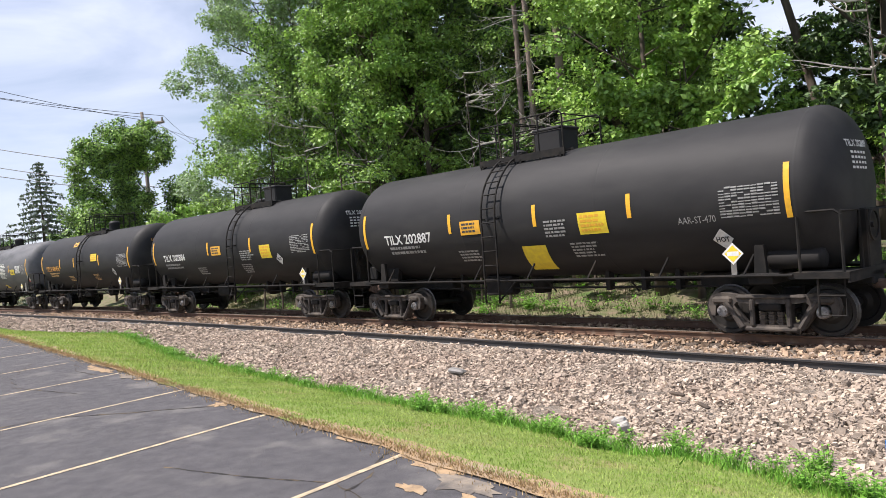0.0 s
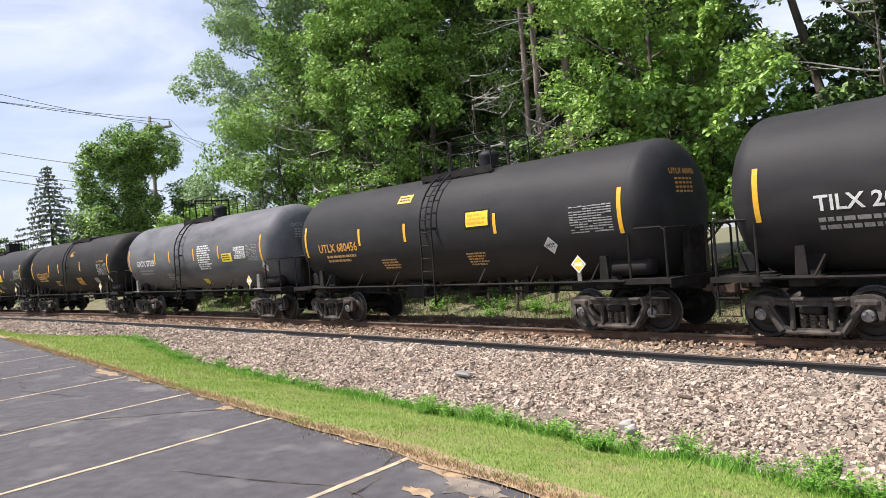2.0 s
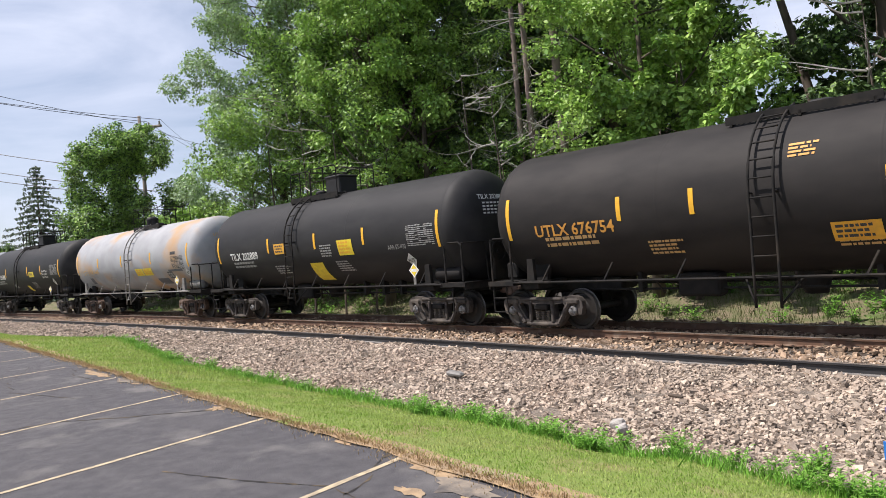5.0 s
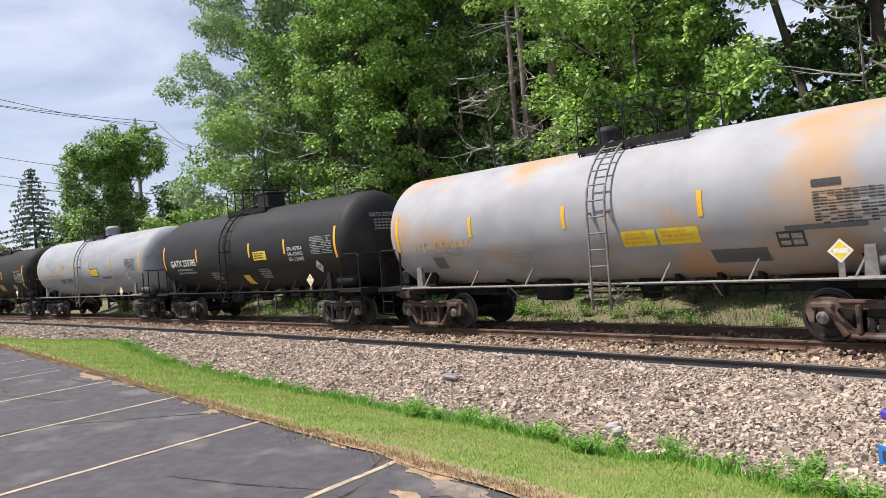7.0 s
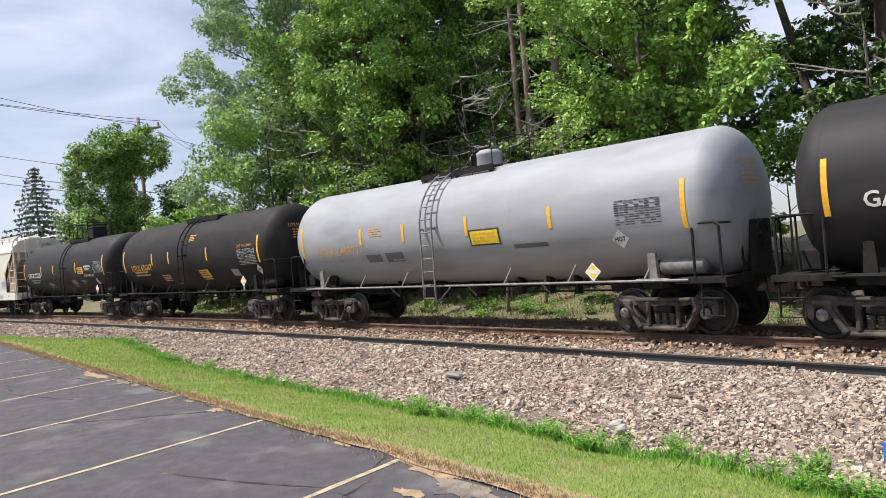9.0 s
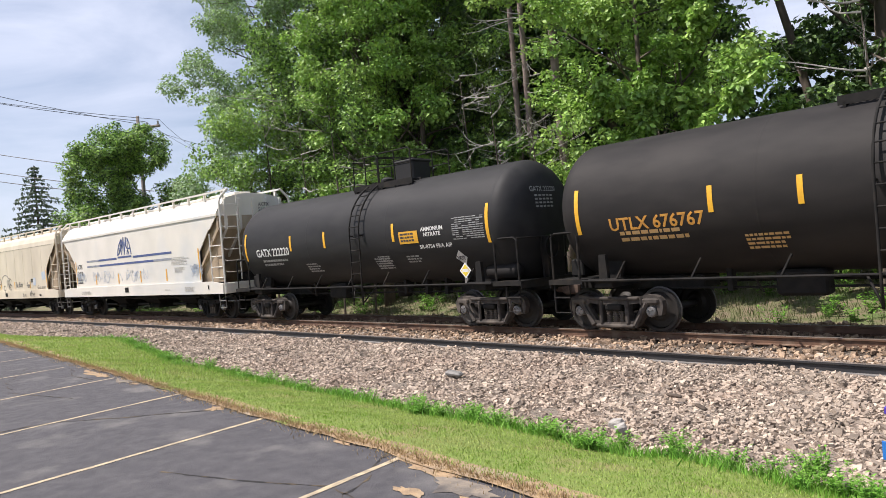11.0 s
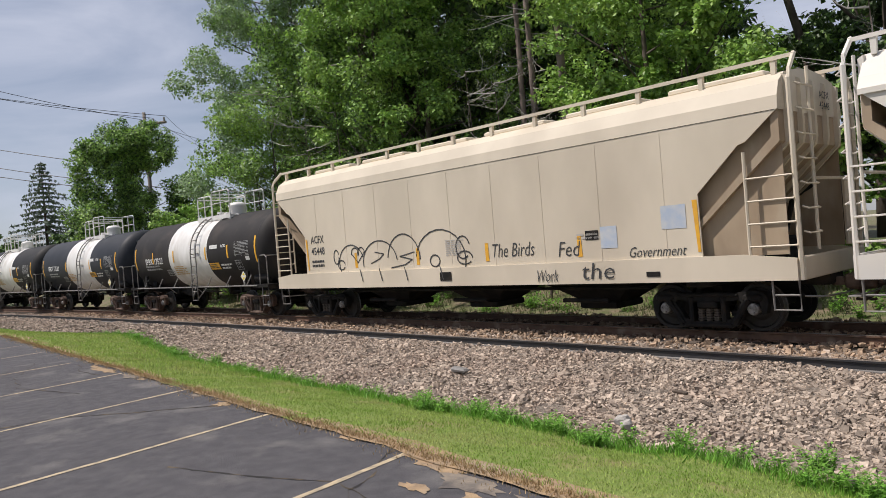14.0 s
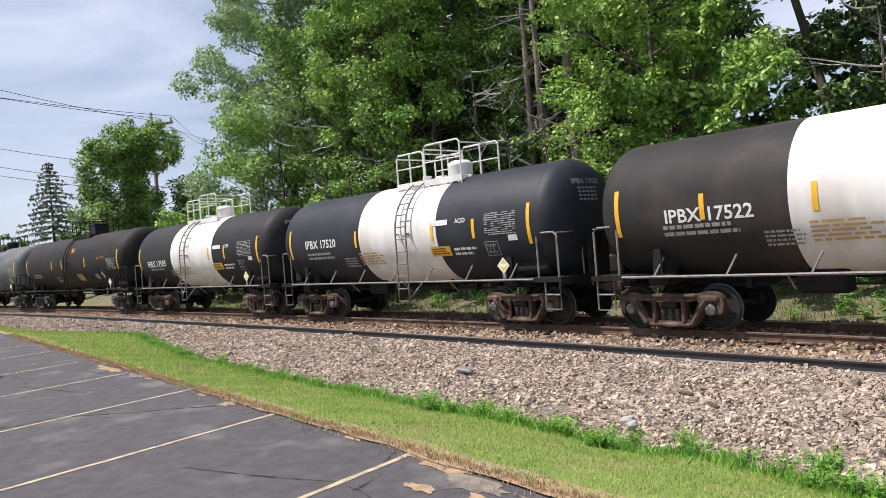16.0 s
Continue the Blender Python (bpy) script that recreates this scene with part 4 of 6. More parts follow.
    tagged(part("small_lettering", sh, LETTER_DIM if sign_mat is not LETTER_O else LETTER_FADE, car, "rows of small stencilled writing"), kind="stuff")
    chart(skin, car, *(table or (4.8 * spread, 5.72 * spread, 2.14, 2.72)), seed + 5, True, LETTER_DIM if paint in (TANK_BLACK, TANK_SOOT, TANK_GREY, TANK_NAVY, TANK_DUSTY) else LETTER_K)
    # placard on its bracket, and the diamond above it
    pk = Shape()
    flat = Skin(y=-1.46)
    ku, kz = plac or (5.0 * spread, 1.52)
    flat.diamond(pk, ku, kz, 0.20, 0.0)
    flat.diamond(pk, ku, kz, 0.155, 0.004, 1)
    flat.rect(pk, ku - 0.11, ku + 0.11, kz - 0.04, kz + 0.04, 0.007, 1)
    pk.box(ku - 0.05, ku + 0.05, -1.455, -1.43, 1.12, kz, 2)
    part("placard", pk, [LETTER_W, PLATE_Y, FRAME_PALE], car, "yellow diamond hazard placard on a bracket")
    if style != 4 and hot:
        hp = Shape()
        hu, hz = hot
        skin.diamond(hp, hu, hz, 0.20, 0.02)
        part("hot_diamond", hp, LETTER_W, car, "white diamond sign")
        ht = Shape()
        skin.text(ht, "HOT", hu - 0.13, hu + 0.13, hz - 0.05, hz + 0.05, 0.026, 0.03)
        part("hot_lettering", ht, LETTER_K, car, "black word HOT")
    # reporting mark on the right-hand head
    hs = Shape()
    if sign:
        v, f = letters(sign, 0.02)
        hx = lambda y, z: hl + hd * math.sqrt(max(0.0, 1 - ((y * y + (z - zc) ** 2) / r ** 2) ** 1.39)) + 0.008
        hs.add([(hx(-0.62 + 0.95 * a, 3.28 + 0.13 * b), -0.62 + 0.95 * a, 3.28 + 0.13 * b) for a, b in v], f)
        for k in range(4):
            z = 3.16 - k * 0.09
            for m in range(5):
                y0 = -0.5 + m * 0.14
                hs.add([(hx(y, q), y, q) for y, q in ((y0, z), (y0 + 0.1, z), (y0 + 0.1, z + 0.045), (y0, z + 0.045))], [(0, 1, 2, 3)])
        part("end_lettering", hs, sign_mat or LETTER_DIM, car, "painted mark on the tank head")
    if extras:
        extras(car, skin, hl)
    cars.append((car, mid, tc))
    return car


# ---- side markings that differ from car to car ----
def plate(car, skin, u0, u1, z0, z1, material, name="sign_plate", label="yellow painted notice", seed=1, lines=3, ink=None, frame_mat=None):
    sh = Shape()
    if frame_mat:
        fr = Shape()
        skin.rect(fr, u0 - 0.05, u1 + 0.05, z0 - 0.04, z1 + 0.04, 0.006, 4)
        part("sign_backing", fr, frame_mat, car)
    skin.rect(sh, u0, u1, z0, z1, 0.010, 4)
    p = part(name, sh, material, car, label)
    if lines:
        tx = Shape()
        skin.bars(tx, u0 + 0.06, u1 - 0.04, z0 + 0.04, z1 - 0.03, lines, seed, 0.013, dash=0.12)
        part("notice_lines", tx, ink or LETTER_K, p)


def wedge_plate(car, skin, u, z, w=0.70, h=0.58):
    sh = Shape()
    skin.quad(sh, ((u - 0.14 * w, z - h / 2), (u + 0.89 * w, z - h / 2), (u + w, z + h / 2), (u, z + h / 2)), 0.01, 6)
    part("wedge_plate", sh, PLATE_Y, car, "slanting yellow painted notice")


def extras_tilx(car, skin, hl):
    plate(car, skin, -2.02, -1.34, 2.30, 2.64, PLATE_O, label="orange painted notice", seed=3)
    plate(car, skin, 1.56, 2.28, 2.10, 2.56, PLATE_Y, seed=4, lines=4, ink=PLATE_O)
    sh = Shape()
    skin.text(sh, "AAR-ST-470", 3.86, 4.62, 2.15, 2.28, bold=0.0)
    part("lettering", sh, LETTER_DIM, car, "stencilled AAR-ST-470")
    sh = Shape()
    skin.bars(sh, 0.62, 1.36, 2.08, 2.48, 5, 31, dash=0.14)
    tagged(part("small_lettering", sh, LETTER_DIM, car), kind="stuff")
    wedge_plate(car, skin, -0.18, 1.64)


def extras_tilx_second(car, skin, hl):
    plate(car, skin, -0.75, -0.02, 2.34, 2.68, PLATE_O, label="orange painted notice", seed=3)
    plate(car, skin, 2.78, 3.46, 2.10, 2.56, PLATE_Y, seed=4, lines=4, ink=PLATE_O)
    sh = Shape()
    skin.bars(sh, 1.36, 2.30, 2.06, 2.44, 5, 31, dash=0.14)
    tagged(part("small_lettering", sh, LETTER_DIM, car), kind="stuff")


def extras_utlx(car, skin, hl):
    plate(car, skin, 1.44, 2.20, 2.58, 2.94, PLATE_Y, seed=5, frame_mat=FRAME_BLACK, ink=PLATE_O)
    plate(car, skin, -1.43, -0.85, 3.42, 3.64, PLATE_O, label="orange painted notice on the upper side", seed=6, lines=2)


def extras_gatx_grey(car, skin, hl):
    plate(car, skin, 3.04, 3.82, 2.22, 2.54, PLATE_Y, seed=7, lines=3, ink=LETTER_K)
    wedge_plate(car, skin, 0.62, 1.50, 0.42, 0.22)
    sh = Shape()
    skin.bars(sh, 1.03, 2.20, 1.97, 2.95, 11, 8, dash=0.2)
    skin.rect(sh, 4.00, 4.82, 2.60, 2.74, 0.008, 2)
    skin.rect(sh, 4.12, 4.82, 2.46, 2.58, 0.008, 2)
    skin.rect(sh, 4.00, 4.82, 2.30, 2.44, 0.008, 2)
    tagged(part("stencil_panel", sh, LETTER_W, car, "white stencilled panels"), kind="stuff")
    tx = Shape()
    skin.text(tx, "SR 18449", 4.04, 4.78, 2.62, 2.72, 0.014, 0.0)
    skin.text(tx, "FRA AIP", 4.16, 4.78, 2.475, 2.565, 0.014, 0.0)
    skin.text(tx, "SR 18450", 4.04, 4.78, 2.32, 2.42, 0.014, 0.0)
    tagged(part("panel_lettering", tx, LETTER_K, car), kind="stuff")
    rd = Shape()
    skin.rect(rd, -5.55, -5.42, 1.95, 2.03, 0.008, 1)
    skin.rect(rd, 5.62, 5.82, 1.72, 1.82, 0.008, 1)
    part("red_mark", rd, RED, car, "small red painted mark")


def extras_utlx_black(car, skin, hl):
    plate(car, skin, 1.14, 1.90, 1.70, 2.02, PLATE_O, label="orange painted notice", seed=9, lines=3)
    sh = Shape()
    skin.rect(sh, 3.62, 4.12, 1.70, 1.96, 0.008, 2)
    part("small_box", sh, LETTER_DIM, car)
    sh = Shape()
    skin.bars(sh, 0.55, 1.05, 3.16, 3.42, 4, 10, dash=0.2)
    part("upper_lettering", sh, LETTER_O, car)
    sh = Shape()
    skin.text(sh, "DOT 111S100W1", 4.42, 5.40, 2.72, 2.82, bold=0.0)
    part("lettering", sh, LETTER_O, car, "stencilled tank class")


def extras_rusty(car, skin, hl):
    plate(car, skin, 0.88, 1.64, 1.88, 2.20, PLATE_Y, seed=11, ink=PLATE_O)
    plate(car, skin, 1.70, 2.54, 1.88, 2.20, PLATE_Y, seed=12, ink=PLATE_O)
    for k, (u0, u1, z0, z1) in enumerate(((3.93, 4.40, 1.70, 1.98), (4.62, 5.08, 2.68, 2.80))):
        sh = Shape()
        skin.rect(sh, u0, u1, z0, z1, 0.008, 2)
        panel = part("black_panel", sh, LETTER_K, car, "black stencilled panel")
        for a, b, c, d in ((3.97, 4.14, 1.74, 1.94), (4.18, 4.36, 1.74, 1.83), (4.18, 4.36, 1.85, 1.94)) if k == 0 else ():
            sh = Shape()
            skin.rect(sh, a, b, c, d, 0.011, 1)
            part("panel_cell", sh, LETTER_DIM, panel)
    for u0, u1, z0, z1 in ((2.65, 3.70, 1.46, 1.72), (-4.9, -4.5, 1.62, 1.92), (4.1, 5.4, 1.98, 2.07)):
        sh = Shape()
        skin.rect(sh, u0, u1, z0, z1, 0.006, 3)
        part("paint_patch", sh, TANK_GREY, car, "dark grey paint patch")


def extras_gatx_black(car, skin, hl):
    plate(car, skin, 1.16, 1.98, 2.24, 2.54, PLATE_Y, seed=13)
    wedge_plate(car, skin, -0.05, 1.58, 0.42, 0.34)
    for k, w in enumerate(("SR-8754", "SR-10450", "SR-12445")):
        sh = Shape()
        skin.text(sh, w, 3.30, 4.16, 2.46 - 0.17 * k, 2.58 - 0.17 * k, bold=0.0)
        part("lettering", sh, LETTER_W, car, "stencilled approval number " + w)


def extras_silver(car, skin, hl):
    plate(car, skin, 0.90, 1.80, 2.14, 2.46, PLATE_Y, seed=14, frame_mat=LETTER_K, ink=PLATE_O)
    for u0, u1, z0, z1 in ((-3.4, -2.75, 1.86, 2.08), (-2.55, -1.8, 1.84, 2.10), (2.2, 3.2, 1.97, 2.07)):
        sh = Shape()
        skin.rect(sh, u0, u1, z0, z1, 0.006, 3)
        part("paint_patch", sh, TANK_GREY, car, "dark grey paint patch")
    sh = Shape()
    skin.bars(sh, -3.1, -2.55, 2.58, 2.84, 4, 15, dash=0.2)
    part("upper_lettering", sh, LETTER_FADE, car)


def extras_nitrate(car, skin, hl):
    plate(car, skin, 2.53, 3.29, 2.27, 2.60, PLATE_O, seed=16)
    for w, u0, u1, z in (("AMMONIUM", 3.42, 4.26, 2.56), ("NITRATE", 3.52, 4.16, 2.42), ("SR-8754 FRA AIP", 3.28, 4.50, 2.10)):
        sh = Shape()
        skin.text(sh, w, u0, u1, z, z + 0.11)
        part("lettering", sh, LETTER_W, car, "white words " + w)
    sh = Shape()
    skin.bars(sh, 1.38, 1.95, 1.6, 2.0, 6, 17, dash=0.12)
    skin.bars(sh, 2.6, 3.25, 1.74, 1.96, 3, 18, dash=0.14)
    tagged(part("small_lettering", sh, LETTER_DIM, car), kind="stuff")


def extras_banded(car, skin, hl):
    plate(car, skin, 1.70, 2.46, 1.80, 2.06, PLATE_O, seed=19)
    sh = Shape()
    skin.rect(sh, 1.86, 2.48, 2.60, 2.74, 0.008, 2)
    skin.bars(sh, 2.58, 3.45, 1.78, 2.02, 2, 21, dash=0.2)
    skin.rect(sh, 4.52, 4.80, 2.08, 2.22, 0.010, 1)
    tagged(part("stencil_panel", sh, LETTER_W, car, "white stencilled panels"), kind="stuff")
    tx = Shape()
    skin.text(tx, "ACID", 2.74, 3.12, 2.62, 2.74)
    part("lettering", tx, LETTER_W, car, "white painted word ACID")
    em = Shape()
    for u0, u1, z0, z1 in ((3.70, 4.14, 2.08, 2.10), (3.70, 4.14, 1.74, 1.76), (3.70, 3.72, 1.76, 2.08), (4.12, 4.14, 1.76, 2.08)):
        skin.rect(em, u0, u1, z0, z1, 0.008, 1)
    for k in range(3):
        skin.line(em, [(3.79 + 0.11 * k + 0.05 * math.cos(a), 1.92 + 0.11 * math.sin(a)) for a in np.linspace(0.5, 5.6, 9)], 0.025, 0.008)
    tagged(part("boxed_emblem", em, LETTER_DIM, car, "white boxed emblem outline"), kind="stuff")
    bw = Shape()
    skin.bars(bw, -1.5, -0.35, 1.66, 2.05, 5, 22, dash=0.3)
    part("small_lettering", bw, LETTER_FADE, car)


# ---- covered hopper cars ----
def hopper_car(label, mid, gap_l, gap_r, paint, extras, seed, curved):
    car = thing("hopper_car", label, "hopper car", "hopper cars")
    g = random.Random(seed)
    half = 8.3
    y = 1.55
    # side sheets: cut away under the ends
    side = [(-6.72, 1.48), (6.72, 1.48), (6.70, 2.66), (7.52, 3.44), (7.66, 3.48), (8.26, 3.98), (-8.26, 3.98), (-7.66, 3.48), (-7.52, 3.44), (-6.70, 2.66)]
    for yy in (-y, y - 0.03):
        part("side_sheet", Shape().prism(side, yy, yy + 0.03), paint, car)
    for x in np.arange(-6.0, 6.1, 1.5) if curved else ():
        sm = Shape().prism([(x - 0.012, 1.5), (x + 0.012, 1.5), (x + 0.012, 3.9), (x - 0.012, 3.9)], -y - 0.006, -y + 0.002)
        part("side_seam", sm, paint, car)
    # shoulder, roof and the end walls with their slopes
    eave = y + 0.035
    roof = Shape()
    prof = [(-eave, 3.93), (-eave, 4.02), (-1.47, 4.22), (-1.12, 4.62), (-0.55, 4.74), (0, 4.78), (0.55, 4.74), (1.12, 4.62), (1.47, 4.22), (eave, 4.02), (eave, 3.93)] if not curved else \
        [(-y - 0.012, 3.96), (-1.535, 4.2), (-1.42, 4.46), (-1.15, 4.64), (-0.55, 4.75), (0, 4.79), (0.55, 4.75), (1.15, 4.64), (1.42, 4.46), (1.535, 4.2), (y + 0.012, 3.96)]
    k = len(prof)
    roof.add([(x, a, b) for x in (-8.26, 8.26) for a, b in prof], [(i, i + 1, k + i + 1, k + i) for i in range(k - 1)] + [tuple(range(k - 1, -1, -1)), tuple(range(k, 2 * k))])
    part("roof", roof, paint, car)
    for sg in (-1, 1):
        en = Shape()
        yi = y - 0.05
        pts = [(sg * 8.24, 3.98), (sg * 8.24, 3.42), (sg * 5.9, 1.3), (sg * 5.8, 1.3), (sg * 8.1, 3.5), (sg * 8.1, 3.98)]
        en.prism(pts if sg > 0 else pts[::-1], -yi, yi)
        part("slope_sheet", en, HOPPER_DIRTY, car, "grimy tan slope sheet")
        for q in range(5):
            yy = -1.2 + 0.6 * q
            rib = Shape().prism([(sg * 8.24, 3.40), (sg * 8.30, 3.40), (sg * 8.33, 3.55), (sg * 8.33, 4.55), (sg * 8.24, 4.6)][:: sg], yy - 0.05, yy + 0.05)
            rib.prism([(sg * 8.24, 3.44), (sg * 8.30, 3.40), (sg * 7.25, 2.38), (sg * 7.2, 2.5)][:: sg], yy - 0.04, yy + 0.04)
            part("end_rib", rib, paint, car)
        for yy in (-1.38, 1.36) if sg > 0 else ():
            gs = Shape().prism([(sg * 6.55, 1.46), (sg * 8.22, 1.46), (sg * 8.22, 3.97), (sg * 6.55, 3.97)][:: sg], yy, yy + 0.02)
            part("end_gusset", gs, HOPPER_DIRTY, car, "grimy tan end panel")
        # corner posts and ladders
        for yy in (-1, 1):
            ps = Shape()
            ps.tube([(sg * 8.46, yy * 1.53, 1.02), (sg * 8.46, yy * 1.53, 4.45), (sg * 8.46, yy * 1.45, 4.62), (sg * 8.44, yy * 1.15, 4.92)], 0.045, 6)
            part("corner_post", ps, paint, car)
        ld = Shape().tube([(sg * 7.62, -1.57, 1.46), (sg * 7.62, -1.57, 3.30)], 0.03, 6)
        for z in (1.62, 2.02, 2.42, 2.82):
            ld.tube([(sg * 7.62, -1.58, z), (sg * 8.44, -1.58, z)], 0.018, 5)
        part("side_ladder", ld, paint, car, "painted side ladder")
        ld = Shape().tube([(sg * 8.52, -0.85, 1.5), (sg * 8.52, -0.85, 4.7)], 0.03, 6)
        for z in np.arange(1.85, 4.6, 0.42):
            ld.tube([(sg * 8.52, -1.48, z), (sg * 8.60, -1.44, z - 0.04), (sg * 8.60, -0.88, z - 0.04), (sg * 8.52, -0.85, z)], 0.016, 5)
        part("end_ladder", ld, paint, car, "painted end ladder")
        ld = Shape().tube([(sg * 8.5, -0.85, 2.75), (sg * 8.5, 1.5, 2.75)], 0.03, 6)
        ld.tube([(sg * 8.5, 0.75, 1.5), (sg * 8.5, 0.75, 2.75)], 0.06, 6)
        part("cross_bar", ld, paint, car, "painted cross bar on its post")
        for z in np.arange(1.5, 4.2, 0.5):
            part("end_grab_iron", Shape().tube([(sg * 8.5, 1.1, z), (sg * 8.5, 1.52, z)], 0.016, 5), paint, car)
        st = Shape().tube([(sg * 7.95, -1.53, 1.02), (sg * 7.95, -1.5, 0.5), (sg * 8.4, -1.5, 0.5), (sg * 8.4, -1.53, 1.02)], 0.022, 6)
        st.tube([(sg * 7.95, -1.5, 0.76), (sg * 8.4, -1.5, 0.76)], 0.02, 6)
        st.tube([(sg * 8.45, -1.45, 0.74), (sg * 8.7, -1.3, 0.72), (sg * 8.72, -0.3, 0.68), (sg * 8.7, 0.2, 0.7)], 0.018, 5)
        part("stirrup_step", st, FRAME_PALE, car)
        # end deck and bolster
        dk = Shape().box(*sorted((sg * 7.1, sg * 8.5)), -1.5, 1.5, 1.18, 1.26, 0, 0.01)
        dk.box(*sorted((sg * 8.42, sg * 8.52)), -1.53, 1.53, 1.02, 1.42, 0, 0.02)
        part("end_sill", dk, paint, car)
        sl = Shape()
        end = (mid - gap_l if sg < 0 else gap_r - mid) - 0.42
        sl.box(*sorted((sg * 5.2, sg * end)), -0.33, 0.33, 0.82, 1.18, 0, 0.03)
        sl.box(sg * 6.5 - 0.25, sg * 6.5 + 0.25, -1.4, 1.4, 0.9, 1.2, 0, 0.03)
        sl.box(*sorted((sg * 7.3, sg * 7.8)), -0.3, 0.25, 1.25, 1.75, 0, 0.06)
        sl.tube([(sg * 7.4, 0.3, 1.3), (sg * 7.6, 0.5, 2.4), (sg * 8.0, 0.6, 2.7)], 0.05, 6)
        part("draft_sill", sl, FRAME_BLACK, car)
        coupler(car, sg * (end - 0.1), sg * (end + 0.16))
        add_truck(car, sg * 6.5, None)
    # side sills
    for yy in (-1, 1):
        s = Shape().prism([(-8.42, 1.02), (8.42, 1.02), (8.42, 1.40), (7.5, 1.49), (-7.5, 1.49), (-8.42, 1.40)], yy * 1.55 - 0.06 * (yy < 0) - 0.0, yy * 1.55 + 0.06 * (yy > 0))
        part("side_sill", s, paint, car)
    # discharge hoppers below
    for x in (-3.6, 0.0, 3.6):
        b = Shape()
        b.add([(x - 1.6, -1.35, 1.3), (x + 1.6, -1.35, 1.3), (x + 1.6, 1.35, 1.3), (x - 1.6, 1.35, 1.3), (x - 0.45, -0.4, 0.5), (x + 0.45, -0.4, 0.5), (x + 0.45, 0.4, 0.5), (x - 0.45, 0.4, 0.5)],
              [(0, 1, 5, 4), (1, 2, 6, 5), (2, 3, 7, 6), (3, 0, 4, 7), (4, 5, 6, 7)])
        b.box(x - 0.5, x + 0.5, -0.55, 0.55, 0.36, 0.52, 0, 0.03)
        b.tube([(x - 0.6, -1.0, 0.6), (x + 0.6, -1.0, 0.6)], 0.05, 8)
        part("discharge_hopper", b, FRAME_BLACK, car)
    br = Shape().tube([(-5.2, -0.9, 0.86), (5.2, -0.9, 0.86)], 0.04, 6)
    br.box(-5.2, 5.2, -0.25, 0.25, 0.95, 1.2)
    part("centre_sill", br, FRAME_BLACK, car)
    # roof walk: rails on posts along both edges, hatch covers between
    for yy in (-1.16, 1.16):
        rw = Shape().box(-8.45, 8.45, yy - 0.06, yy + 0.06, 4.88, 4.92, 0, 0.005)
        rw.box(-8.45, 8.45, yy - 0.065, yy - 0.05, 4.85, 4.92)
        part("roof_walk", rw, paint, car)
        for k2 in range(13):
            x = -8.1 + k2 * 1.35
            pp = Shape().prism([(x - 0.04, 4.58), (x + 0.04, 4.58), (x + 0.05, 4.88), (x - 0.05, 4.88)], yy - 0.05, yy + 0.03)
            part("walk_post", pp, paint, car)
    for k2 in range(6):
        x = -6.6 + k2 * 2.64
        hc = Shape().box(x - 1.0, x + 1.0, -0.36, 0.36, 4.78, 4.90, 0, 0.03)
        part("hatch_cover", hc, paint, car)
    skin = Skin(y=-1.556)
    extras(car, skin)
    cars.append((car, mid, 6.5))
    return car


def hopper_sign(car, skin, a, b, u):
    sh = Shape()
    skin.text(sh, a, u, u + 0.72, 2.42, 2.66, bold=0.01)
    skin.text(sh, b, u, u + 0.72, 2.06, 2.30, bold=0.01)
    part("lettering", sh, LETTER_K, car, "black painted mark " + a + " " + b)
    sh = Shape()
    skin.bars(sh, u, u + 0.8, 1.66, 1.92, 2, 41, dash=0.12)
    tagged(part("small_lettering", sh, LETTER_K, car), kind="stuff")
    e = Shape()
    v, f = letters(a, 0.01)
    e.add([(8.345, 0.18 + 0.5 * x, 4.26 + 0.14 * z) for x, z in v], f)
    v, f = letters(b, 0.01)
    e.add([(8.345, 0.18 + 0.5 * x, 4.06 + 0.14 * z) for x, z in v], f)
    part("end_lettering", e, LETTER_K, car)


def tapes(car, skin, us, z0, z1):
    for u in us:
        sh = Shape()
        skin.quad(sh, ((u + 0.06 * (z0 < 1.59), z0), (u + 0.12, z0), (u + 0.10, z1), (u, z1)), 0.007, 1)
        part("reflective_tape", sh, PLATE_O, car, "faded orange reflective strip")


